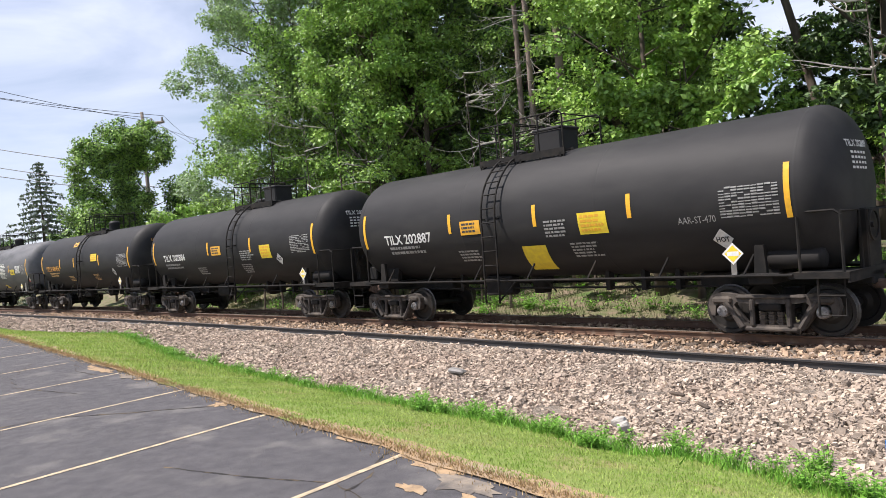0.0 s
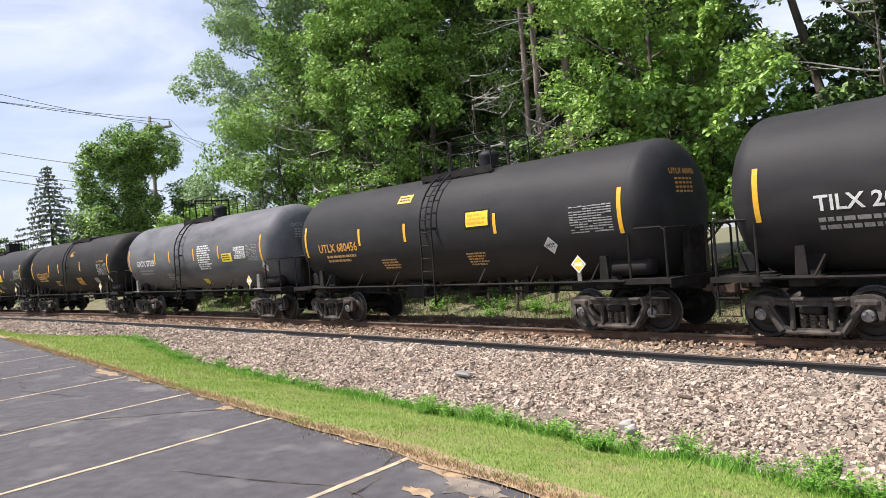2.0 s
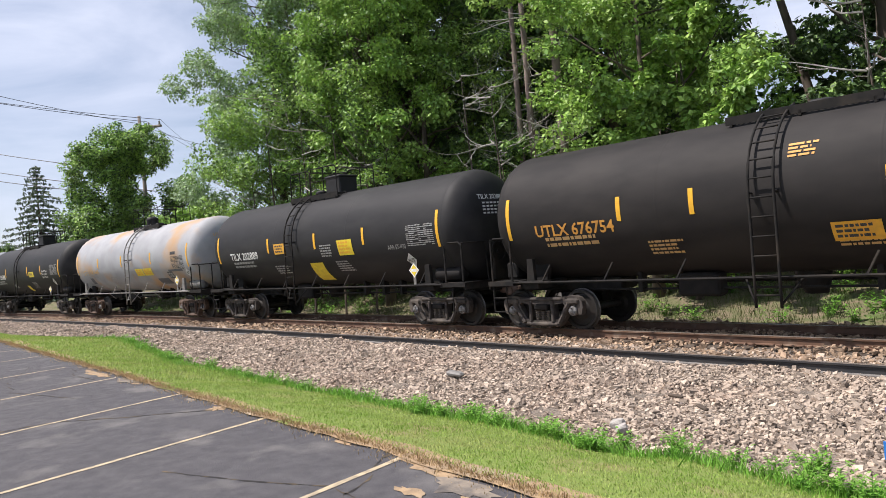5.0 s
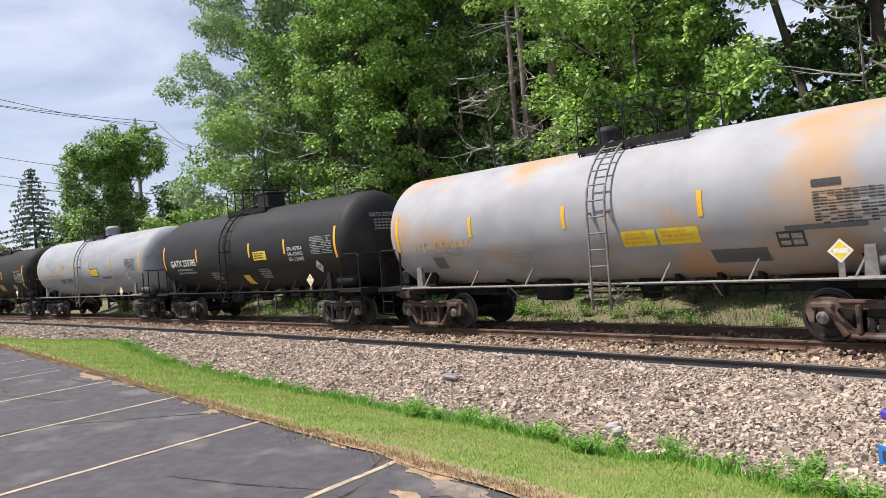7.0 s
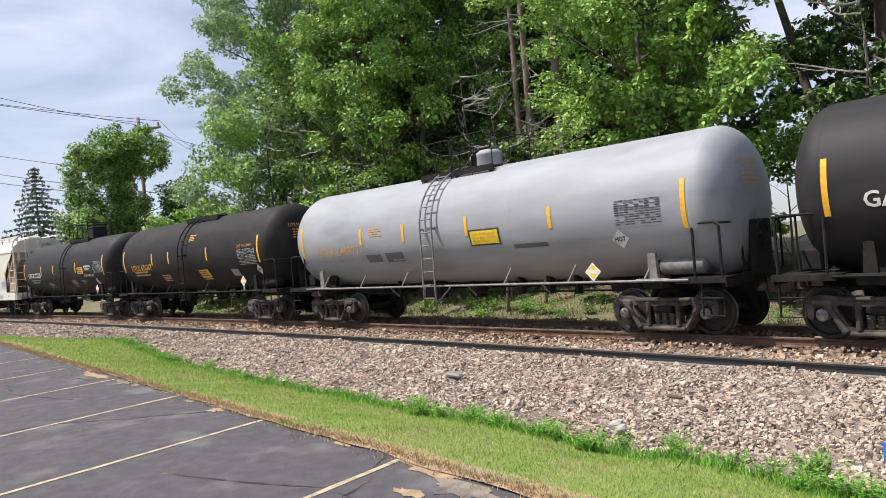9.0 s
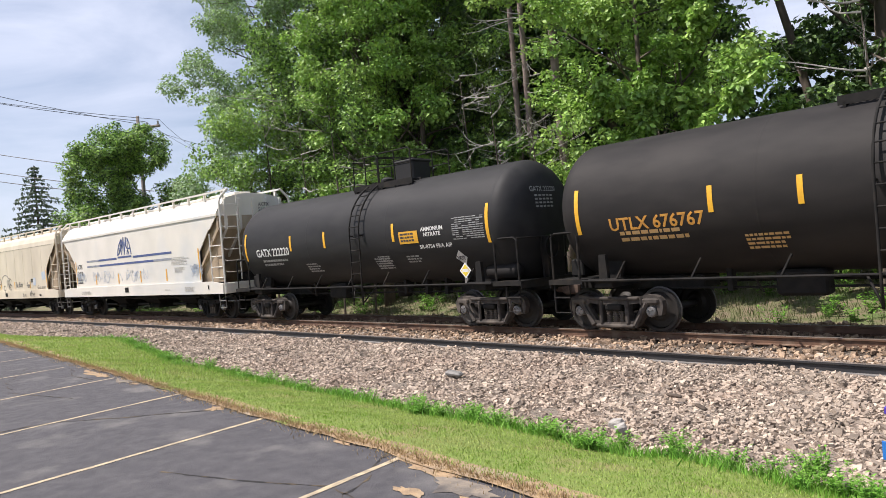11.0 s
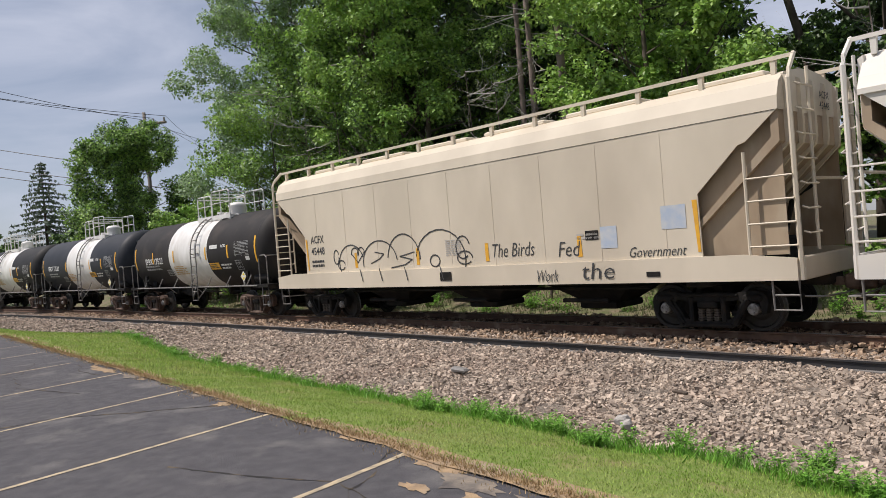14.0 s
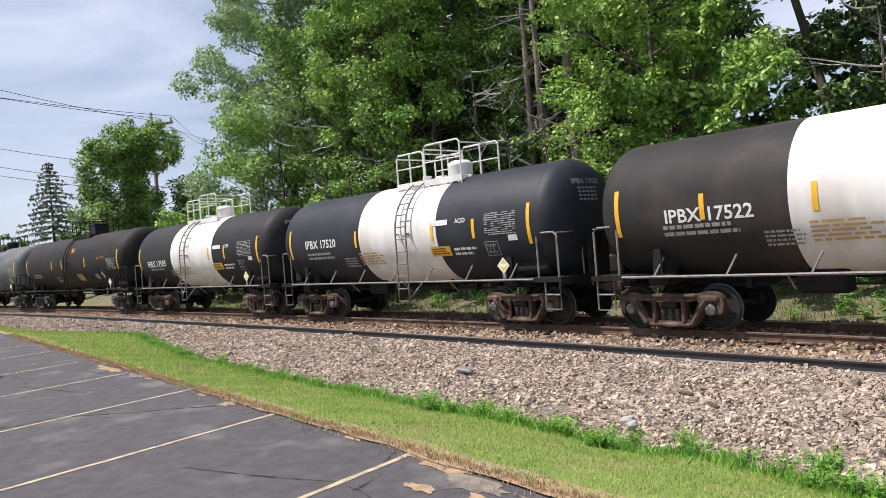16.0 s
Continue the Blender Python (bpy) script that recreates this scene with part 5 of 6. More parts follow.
def extras_logo(car, skin):
    hopper_sign(car, skin, "ACFX", "51918", -6.42)
    tapes(car, skin, (-4.03, -1.30, 1.14, 3.68), 1.60, 2.10)
    tapes(car, skin, (6.56, -6.64), 1.58, 2.80)
    # domed badge: an arch filled with slanting and bent strokes, on a base bar
    sh = Shape()
    skin.line(sh, [(-1.16, 2.90), (-1.10, 3.10), (-0.94, 3.36), (-0.72, 3.56), (-0.62, 3.60)], 0.085)
    skin.line(sh, [(-0.98, 2.96), (-0.80, 3.28), (-0.60, 3.56)], 0.075)
    skin.line(sh, [(-1.14, 2.90), (-0.98, 2.98), (-0.80, 3.10), (-0.62, 3.34), (-0.60, 3.56)], 0.075)
    for u0, u1 in ((-0.70, -0.40), (-0.40, -0.14)):
        skin.line(sh, [(u0, 2.92), (u1, 3.68)], 0.085)
    skin.line(sh, [(-0.40, 3.68), (-0.40, 2.96)], 0.075)
    skin.line(sh, [(-0.14, 3.68), (-0.16, 3.30), (0.02, 3.06), (0.10, 2.92)], 0.08)
    skin.line(sh, [(-0.10, 2.92), (-0.02, 3.14), (0.04, 3.64)], 0.075)
    skin.line(sh, [(0.04, 3.62), (0.20, 3.40), (0.30, 3.14), (0.34, 2.92)], 0.085)
    skin.line(sh, [(0.06, 3.16), (0.30, 3.16)], 0.065)
    skin.rect(sh, -1.18, 0.36, 2.76, 2.84, 0.007, 1)
    part("badge", sh, LOGO_BLUE, car, "blue domed company badge")
    st = Shape()
    for u0, u1, z, k in ((-3.5, -1.32, 2.76, 0), (0.52, 4.34, 2.76, 0), (-3.4, 2.6, 2.50, 0), (-5.05, -3.5, 2.76, 1), (-5.05, -3.4, 2.50, 1), (2.6, 4.34, 2.50, 1)):
        skin.rect(st, u0, u1, z - 0.045, z + 0.045, 0.006, 1, k)
    part("side_stripe", st, [LOGO_BLUE, BLUE_FADE], car, "blue painted stripes, partly faded")
    g = random.Random(5)
    sp = Shape()
    for u0, u1, n in ((-3.9, 1.9, 16), (5.9, 6.5, 14), (-6.6, -5.6, 12), (-4.6, -3.6, 3)):
        for k in range(n):
            u, z = g.uniform(u0, u1), 1.85 + 0.2 * g.random()
            h, w = g.uniform(0.12, 0.22), g.uniform(0.12, 0.24)
            skin.line(sp, [(u + w * math.cos(a * 1.0 + k) + 0.05 * a, z + h * math.sin(a * 1.3)) for a in np.linspace(0, 5.6, 18)], 0.028)
    tagged(part("spray_paint", sp, SPRAY_BLUE, car, "faded pale blue spray-painted scrawl"), kind="stuff")
    tx = Shape()
    skin.bars(tx, 4.25, 5.8, 2.22, 2.56, 6, 42, dash=0.2)
    skin.bars(tx, 4.5, 5.4, 1.92, 2.14, 5, 43, dash=0.1)
    skin.bars(tx, 5.4, 6.3, 1.14, 1.34, 3, 44, 0.07, dash=0.2)
    skin.bars(tx, 3.6, 4.2, 1.2, 1.27, 1, 45, 0.07)
    skin.bars(tx, -5.9, -4.6, 1.12, 1.3, 3, 46, 0.07)
    tagged(part("small_lettering", tx, LETTER_FAINT, car), kind="stuff")
    for u0, u1, z0, z1 in ((-0.48, -0.08, 1.18, 1.40), (7.3, 7.38, 1.2, 1.36)):
        bx = Shape()
        skin.rect(bx, u0, u1, z0, z1, 0.068, 1)
        part("sill_plate", bx, FRAME_BLACK, car)


def extras_scrawl(car, skin):
    hopper_sign(car, skin, "ACFX", "45448", -6.36)
    tapes(car, skin, (-6.66, 6.58), 1.58, 2.56)
    tapes(car, skin, (-4.1, -1.35, 1.18, 3.90), 1.60, 2.04)
    sh = Shape()
    # bubble outline scrawled in black
    def bubble(cx, cz, rx, rz, a0, a1, n=14):
        skin.line(sh, [(cx - 0.33 + 1.1 * rx * math.cos(a), cz + 1.18 * rz * math.sin(a)) for a in np.linspace(a0, a1, n)], 0.036)
    bubble(-4.7, 1.95, 0.12, 0.18, 0.4, 6.2)
    bubble(-4.45, 1.70, 0.16, 0.12, 0.2, 5.8)
    bubble(-3.95, 1.75, 0.55, 0.45, 0.3, 3.6)
    bubble(-3.75, 2.02, 0.16, 0.14, -0.3, 3.3)
    bubble(-3.45, 2.02, 0.15, 0.14, 0.0, 3.5)
    skin.line(sh, [(-4.23, 2.0), (-3.95, 1.75), (-3.63, 2.05)], 0.032)
    bubble(-2.6, 1.72, 0.70, 0.52, 0.1, 3.3)
    skin.line(sh, [(-3.33, 1.70), (-2.93, 1.82), (-2.73, 1.95), (-3.13, 2.02)], 0.032)
    bubble(-1.55, 1.75, 0.62, 0.60, 0.0, 3.0)
    skin.line(sh, [(-2.43, 1.55), (-1.83, 1.62), (-1.53, 1.75), (-2.03, 1.85), (-1.43, 1.95)], 0.032)
    bubble(-0.1, 1.70, 0.85, 0.66, -0.5, 3.0)
    bubble(-0.3, 1.68, 0.17, 0.13, 0, 6.28)
    bubble(0.75, 1.98, 0.22, 0.24, 0.3, 5.4)
    bubble(0.80, 1.72, 0.24, 0.14, 0.0, 5.6)
    for u in (-3.2, -2.3, -1.2, 0.2):
        skin.line(sh, [(u - 0.6, 1.55), (u - 0.5, 1.2)], 0.032, 0.07)
    tagged(part("scrawl", sh, LETTER_K, car, "large black bubble-letter graffiti outline"), kind="stuff")
    for w, u0, u1, z0, z1, lift in (("The Birds", 1.37, 2.68, 1.68, 2.00, 0.008), ("Work", 2.74, 3.36, 1.08, 1.34, 0.07), ("Fed", 3.38, 3.92, 1.62, 1.94, 0.008), ("the", 3.98, 4.80, 1.12, 1.46, 0.07), ("Government", 5.14, 6.38, 1.53, 1.74, 0.008)):
        tx = Shape()
        skin.text(tx, w, u0, u1, z0, z1, lift, bold=-0.005, slant=0.06)
        part("scrawl_lettering", tx, LETTER_K, car, "hand-painted black word " + w)
    for u0, u1, z0, z1, lift in ((4.12, 4.45, 1.94, 2.14, 0.007), (-0.42, 0.0, 1.16, 1.38, 0.067), (5.55, 5.85, 1.14, 1.24, 0.067)):
        bl = Shape()
        skin.rect(bl, u0, u1, z0, z1, lift, 1)
        part("sign_plate", bl, FRAME_BLACK, car)
    for u0, u1, z0, z1 in ((5.92, 6.44, 2.05, 2.50), (4.5, 4.9, 1.75, 2.20)):
        sp = Shape()
        skin.rect(sp, u0, u1, z0, z1, 0.004, 1)
        part("paint_patch", sp, SPRAY_BLUE, car, "pale blue overpainted patch")
    b = Shape()
    skin.bars(b, -0.2, 0.45, 1.78, 2.2, 8, 51, dash=0.15)
    skin.bars(b, 3.9, 4.5, 1.95, 2.1, 2, 52)
    tagged(part("small_lettering", b, LETTER_FAINT, car), kind="stuff")
    ln = Shape()
    skin.rect(ln, -8.2, 8.2, 3.955, 3.985, 0.004, 1)
    part("seam_line", ln, FRAME_BLACK, car)

# ---- trees ----
def leaf_cloud(name, centres, radii, counts, size, seed, materials, squash=0.8, mix=(1.0,), droop=0.3):
    """Small bent leaves scattered through the outer part of many clumps, as one mesh."""
    g = np.random.default_rng(seed)
    c = np.repeat(np.array(centres, float), counts, axis=0)
    r = np.repeat(np.array(radii, float), counts)
    n = len(c)
    d = g.normal(size=(n, 3))
    d /= np.linalg.norm(d, axis=1)[:, None]
    d[:, 2] *= squash
    p = c + d * (r * g.uniform(0.25, 1.08, n) ** 0.5)[:, None]
    p += g.normal(size=(n, 3)) * 0.06 * r[:, None]
    up = g.normal(size=(n, 3)) * 0.55 + np.array([0, 0, 0.75]) + d * 0.35
    up /= np.linalg.norm(up, axis=1)[:, None]
    a = np.cross(up, g.normal(size=(n, 3)))
    a /= np.linalg.norm(a, axis=1)[:, None] + 1e-9
    b = np.cross(up, a)
    a[:, 2] -= droop * g.random(n)
    s = g.uniform(0.6, 1.35, n)[:, None] * size
    q = np.empty((n, 4, 3))
    q[:, 0], q[:, 1], q[:, 2], q[:, 3] = p, p + (a * 0.5 + b * 0.36) * s, p + (a - up * 0.18) * s, p + (a * 0.5 - b * 0.36) * s
    return raw_mesh(name, q.reshape(-1, 3), np.arange(4 * n).reshape(-1, 4), materials, g.choice(len(mix), n, p=np.array(mix) / sum(mix)))


def limb(sh, start, aim, length, r, g, depth, tips, wander=0.25):
    """A branch that forks; its ends are gathered in tips."""
    p, d = Vector(start), Vector(aim).normalized()
    path, rs = [p.copy()], [r]
    k = 5 if depth else 3
    for i in range(k):
        d = (d + Vector((g.uniform(-1, 1), g.uniform(-1, 1), g.uniform(-0.4, 0.9))) * wander).normalized()
        p = p + d * length / k
        path.append(p.copy())
        rs.append(r * (1 - 0.75 * (i + 1) / k))
        if depth > 0 and i >= 1 and (depth < 2 or i % 2 or i > 2):
            e = (d + Vector((g.uniform(-1, 1), g.uniform(-1, 1), g.uniform(-0.3, 0.7))) * 0.9).normalized()
            limb(sh, p, e, length * g.uniform(0.45, 0.65), rs[-1] * 0.65, g, depth - 1, tips, wander)
    sh.tube(path, rs, 3 if depth == 0 else 3 + depth)
    tips.append(p)


def tree(label, x, y, height, spread, low, leaves, materials, seed, mix=(1.0,), size=0.2, trunk_r=None, bark=None, clump=1.0, lean=(0, 0), squash=0.62, name="tree", category="tree", limbs=9):
    g = random.Random(seed)
    z0 = land(x, y) - 0.2
    ob = thing(name, label, category, "trees of the wood" if name == "tree" else "bushes", pose(x, y, z0))
    sh, tips = Shape(), []
    r = trunk_r or height * 0.014
    path = [Vector((lean[0] * k * k + 0.25 * noise.noise((seed, k * 2.0, 0)) * k, lean[1] * k * k + 0.25 * noise.noise((seed, k * 2.0, 9)) * k, height * 0.92 * k)) for k in np.linspace(0, 1, 9)]
    sh.tube(path, [r * (1.25 if i == 0 else 1 - 0.11 * i) for i in range(9)], 9)
    for i in range(limbs):
        k = low + (0.93 - low) * i / (limbs - 1)
        p = path[int(k * 8)].lerp(path[min(int(k * 8) + 1, 8)], k * 8 - int(k * 8))
        a = i * 2.4 + g.uniform(-0.5, 0.5)
        w = spread * (0.55 + 0.55 * math.sin(math.pi * min(1, (k - low) / (1 - low) * 0.8 + 0.22)))
        limb(sh, p, (math.cos(a), math.sin(a), g.uniform(0.15, 0.7)), w * g.uniform(0.75, 1.1), r * 0.42 * (1.15 - k), g, 2, tips)
    tips.append(path[-1])
    part("trunk", sh, bark or BARK, ob, "grey-brown trunk and limbs", smooth=True)
    cs = [(t.x, t.y, t.z) for t in tips]
    rs = [clump * g.uniform(0.5, 1.2) * max(0.32, spread * 0.145) for _ in tips]
    w = np.array(rs) ** 2
    me = leaf_cloud("crown", cs, rs, np.maximum(3, (leaves * w / w.sum()).astype(int)), size, seed, materials, squash, mix)
    part("crown", me, None, ob, "dense leafy crown")
    return ob


def bare_pine(x, y, height, r, seed, lean):
    """A tall pine trunk, bare but for dead snags and a thin top."""
    g = random.Random(seed)
    ob = thing("pine", "tall bare reddish pine trunk with dead snags", "tree", "bare pines", pose(x, y, land(x, y) - 0.2))
    sh = Shape()
    path = [(lean * k + 0.12 * noise.noise((seed, k * 3.0, 0)), 0, height * k) for k in np.linspace(0, 1, 9)]
    sh.tube(path, [r * (1.15 - 0.6 * k) for k in np.linspace(0, 1, 9)], 10)
    part("trunk", sh, BARK_PINE, ob, "reddish bare pine trunk", smooth=True)
    for i in range(26):
        k = g.uniform(0.28, 0.97)
        a = g.uniform(0, 6.28)
        sn = Shape()
        limb(sn, (lean * k, 0, height * k), (math.cos(a), math.sin(a), g.uniform(-0.35, 0.25)), g.uniform(0.7, 2.4), 0.028, g, 1 if i % 2 else 0, [], 0.28)
        part("snag", sn, DEADWOOD, ob, "bleached broken dead branch")
    return ob


def dead_branches(x, y, z, seed, count, spread, up=0.3):
    g = random.Random(seed)
    ob = thing("dead_branches", "bleached bare dead branches hanging in the wood", "branches", "dead branches", pose(x, y, land(x, y) - 0.3))
    sh, tips = Shape(), []
    h = z - land(x, y)
    part("trunk", Shape().tube([(0, 0, 0), (0.15, 0.1, h * 0.5), (0, 0, h + spread * 0.3)], [0.06, 0.045, 0.012], 6), BARK, ob)
    for i in range(count):
        a = g.uniform(0, 6.28)
        limb(sh, (0, 0, h + g.uniform(-spread, spread * 0.6)), (math.cos(a), math.sin(a), g.uniform(-0.4, up)), spread * g.uniform(0.6, 1.2), 0.034, g, 2, tips, 0.35)
    part("deadwood", sh, DEADWOOD, ob)


def spruce(x, y, height, seed):
    g = random.Random(seed)
    ob = thing("spruce", "grey-green spruce with drooping tiers of branches", "tree", "", pose(x, y, -0.7))
    sh = Shape().tube([(0, 0, 0), (0, 0, height * 0.5), (0, 0, height)], [0.22, 0.13, 0.015], 8)
    cs, rs = [], []
    z = 1.0
    while z < height - 0.2:
        k = 1 - z / height
        ln = 0.25 + 5.6 * k ** 0.85
        m = 4 + int(7 * k)
        a0 = g.uniform(0, 6.28)
        for i in range(m):
            a = a0 + 6.28 * i / m + g.uniform(-0.25, 0.25)
            l = ln * g.uniform(0.65, 1.08)
            pts = [(l * q * math.cos(a), l * q * math.sin(a), z + 0.10 * l * q - 0.32 * l * q * q + 0.1 * l * q ** 4) for q in (0, 0.35, 0.7, 1)]
            sh.tube(pts, [0.03, 0.022, 0.015, 0.005], 4)
            for q in np.linspace(0.25, 1, max(2, int(l * 3))):
                cs.append((l * q * math.cos(a), l * q * math.sin(a), z + 0.10 * l * q - 0.32 * l * q * q + 0.1 * l * q ** 4))
                rs.append(0.10 + 0.13 * (1.1 - q) * l / 3)
        z += 0.68 * (0.5 + 0.6 * k)
    part("trunk", sh, BARK, ob)
    part("needles", leaf_cloud("needles", cs, rs, np.full(len(cs), 15), 0.19, seed, [NEEDLE], 0.45, (1.0,), 0.9), None, ob, "grey-green needle sprays")


def make_wood():
    A, B, C, D = LEAF_MID, LEAF_BRIGHT, LEAF_PALE, LEAF_SHADE
    # the front row, from far to near
    tree("tall pale-leaved ash at the edge of the wood", -40.2, 20.6, 23, 4.1, 0.08, 58000, [C, A], 11, (0.8, 0.2), 0.165, limbs=24, clump=1.2)
    tree("tall pale-leaved ash inside the wood", -37.0, 24.0, 24, 5.0, 0.2, 20000, [C, A], 12, (0.6, 0.4), 0.22, limbs=13)
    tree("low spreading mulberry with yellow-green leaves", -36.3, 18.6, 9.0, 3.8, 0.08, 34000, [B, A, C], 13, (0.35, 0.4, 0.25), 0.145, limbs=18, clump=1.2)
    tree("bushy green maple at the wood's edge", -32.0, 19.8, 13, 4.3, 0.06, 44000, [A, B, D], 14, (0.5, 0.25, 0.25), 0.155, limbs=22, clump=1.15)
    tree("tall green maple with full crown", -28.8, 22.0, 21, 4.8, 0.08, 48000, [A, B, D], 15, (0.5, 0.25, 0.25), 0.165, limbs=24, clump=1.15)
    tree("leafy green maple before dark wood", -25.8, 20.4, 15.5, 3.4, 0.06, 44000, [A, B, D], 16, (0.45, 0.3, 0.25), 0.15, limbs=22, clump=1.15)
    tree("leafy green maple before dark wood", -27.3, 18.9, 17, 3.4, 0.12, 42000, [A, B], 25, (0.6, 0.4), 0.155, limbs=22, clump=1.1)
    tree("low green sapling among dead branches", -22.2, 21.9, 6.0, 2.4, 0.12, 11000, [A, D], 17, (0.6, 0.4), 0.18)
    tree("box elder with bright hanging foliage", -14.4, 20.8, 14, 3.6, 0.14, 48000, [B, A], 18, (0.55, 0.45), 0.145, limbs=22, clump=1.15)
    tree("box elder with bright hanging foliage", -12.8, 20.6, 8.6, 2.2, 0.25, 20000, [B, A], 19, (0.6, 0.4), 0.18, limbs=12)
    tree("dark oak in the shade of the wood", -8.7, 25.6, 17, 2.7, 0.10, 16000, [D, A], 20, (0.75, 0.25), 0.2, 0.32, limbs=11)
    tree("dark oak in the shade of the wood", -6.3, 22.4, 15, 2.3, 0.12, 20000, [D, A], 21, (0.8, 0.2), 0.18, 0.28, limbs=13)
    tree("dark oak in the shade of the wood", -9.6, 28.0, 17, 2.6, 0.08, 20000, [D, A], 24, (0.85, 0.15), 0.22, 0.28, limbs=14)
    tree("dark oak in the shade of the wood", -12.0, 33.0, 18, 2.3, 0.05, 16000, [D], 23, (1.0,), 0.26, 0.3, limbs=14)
    tree("shrub below the oaks", -10.2, 21.6, 4.4, 2.2, 0.10, 9000, [A, B], 22, (0.6, 0.4), 0.16, name="bush", category="bush")
    # the leaning trunk by the gap
    ob = thing("leaning_trunk", "dark leaning tree trunk beside a gap of sky", "tree", "", pose(-9.9, 24.5, 0.3))
    part("trunk", Shape().tube([(0, 0, 0), (-0.35, 0, 4), (-1.2, 0, 8), (-2.6, 0, 14)], [0.17, 0.15, 0.13, 0.08], 9), BARK, ob, smooth=True)
    # the back rows close the wood; their deep shade is put into the leaf colour
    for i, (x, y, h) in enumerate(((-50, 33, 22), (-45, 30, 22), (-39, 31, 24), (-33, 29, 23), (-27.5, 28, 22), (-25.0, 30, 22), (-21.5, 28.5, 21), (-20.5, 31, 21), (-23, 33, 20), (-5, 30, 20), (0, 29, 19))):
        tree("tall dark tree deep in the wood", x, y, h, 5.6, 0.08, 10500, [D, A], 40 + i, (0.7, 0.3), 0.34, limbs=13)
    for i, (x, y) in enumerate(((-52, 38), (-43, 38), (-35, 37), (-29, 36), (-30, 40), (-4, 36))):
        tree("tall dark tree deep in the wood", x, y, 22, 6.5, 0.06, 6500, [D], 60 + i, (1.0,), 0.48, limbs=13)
    for i, (x, y, h, s) in enumerate(((-46, 17.6, 3.5, 2.0), (-41.5, 17.4, 4.2, 2.4), (-34.5, 19.4, 5.0, 2.4), (-29, 20.6, 4.2, 2.4), (-25.5, 21.2, 3.4, 2.2), (-21.5, 21.6, 3.0, 2.0), (-17.8, 21.6, 3.6, 2.0), (-14, 21.6, 3.8, 2.2), (-6.5, 21.6, 4.0, 2.4), (-50, 18, 3.6, 2.0))):
        tree("leafy green bush along the bank", x, y, h, s, 0.05, 6500, [A, B, D], 70 + i, (0.45, 0.3, 0.25), 0.16, 0.06, name="bush", category="bush", limbs=8)
    bare_pine(-20.7, 21.3, 20, 0.125, 81, 0.1)
    bare_pine(-20.0, 21.3, 20, 0.135, 82, -0.1)
    bare_pine(-18.42, 21.3, 19, 0.185, 83, -0.05)
    bare_pine(-31.0, 20.9, 20, 0.16, 84, 0.1)
    bare_pine(-30.2, 21.4, 18, 0.12, 85, 0.2)
    for i, (x, y, z, c, s) in enumerate(((-20.6, 20.6, 5.6, 9, 2.0), (-18.6, 20.4, 6.2, 6, 1.6), (-33.6, 18.2, 9.6, 7, 2.0), (-30.4, 18.4, 7.6, 8, 2.2), (-28.0, 18.6, 10.2, 7, 1.9), (-26.0, 18.9, 6.2, 6, 1.6), (-19.6, 19.4, 7.4, 8, 1.7), (-21.4, 19.6, 8.6, 7, 1.6), (-34.8, 17.8, 6.2, 6, 1.8), (-20.6, 22.4, 7.6, 6, 1.8), (-34.5, 21.5, 13.5, 8, 2.6), (-7.4, 21.0, 7.2, 6, 1.8))):
        dead_branches(x, y - (1.7 if y < 19 else 0.6), z, 90 + i, c, s)
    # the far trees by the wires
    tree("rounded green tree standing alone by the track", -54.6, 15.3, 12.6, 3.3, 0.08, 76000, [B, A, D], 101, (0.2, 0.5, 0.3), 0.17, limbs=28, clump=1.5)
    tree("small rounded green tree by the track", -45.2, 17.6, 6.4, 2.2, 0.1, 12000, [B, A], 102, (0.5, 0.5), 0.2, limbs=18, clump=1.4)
    tree("dark green tree beyond the track", -60.0, 15.6, 6.6, 2.6, 0.05, 10000, [D, A], 103, (0.6, 0.4), 0.24, limbs=10)
    spruce(-79.0, 14.4, 14.2, 104)
    tree("low far green tree", -71.0, 16.0, 5.0, 2.4, 0.05, 7000, [D, A], 105, (0.6, 0.4), 0.26)
    tree("low far green tree", -92.0, 11.5, 4.5, 3.0, 0.05, 7000, [D, A], 106, (0.6, 0.4), 0.26)


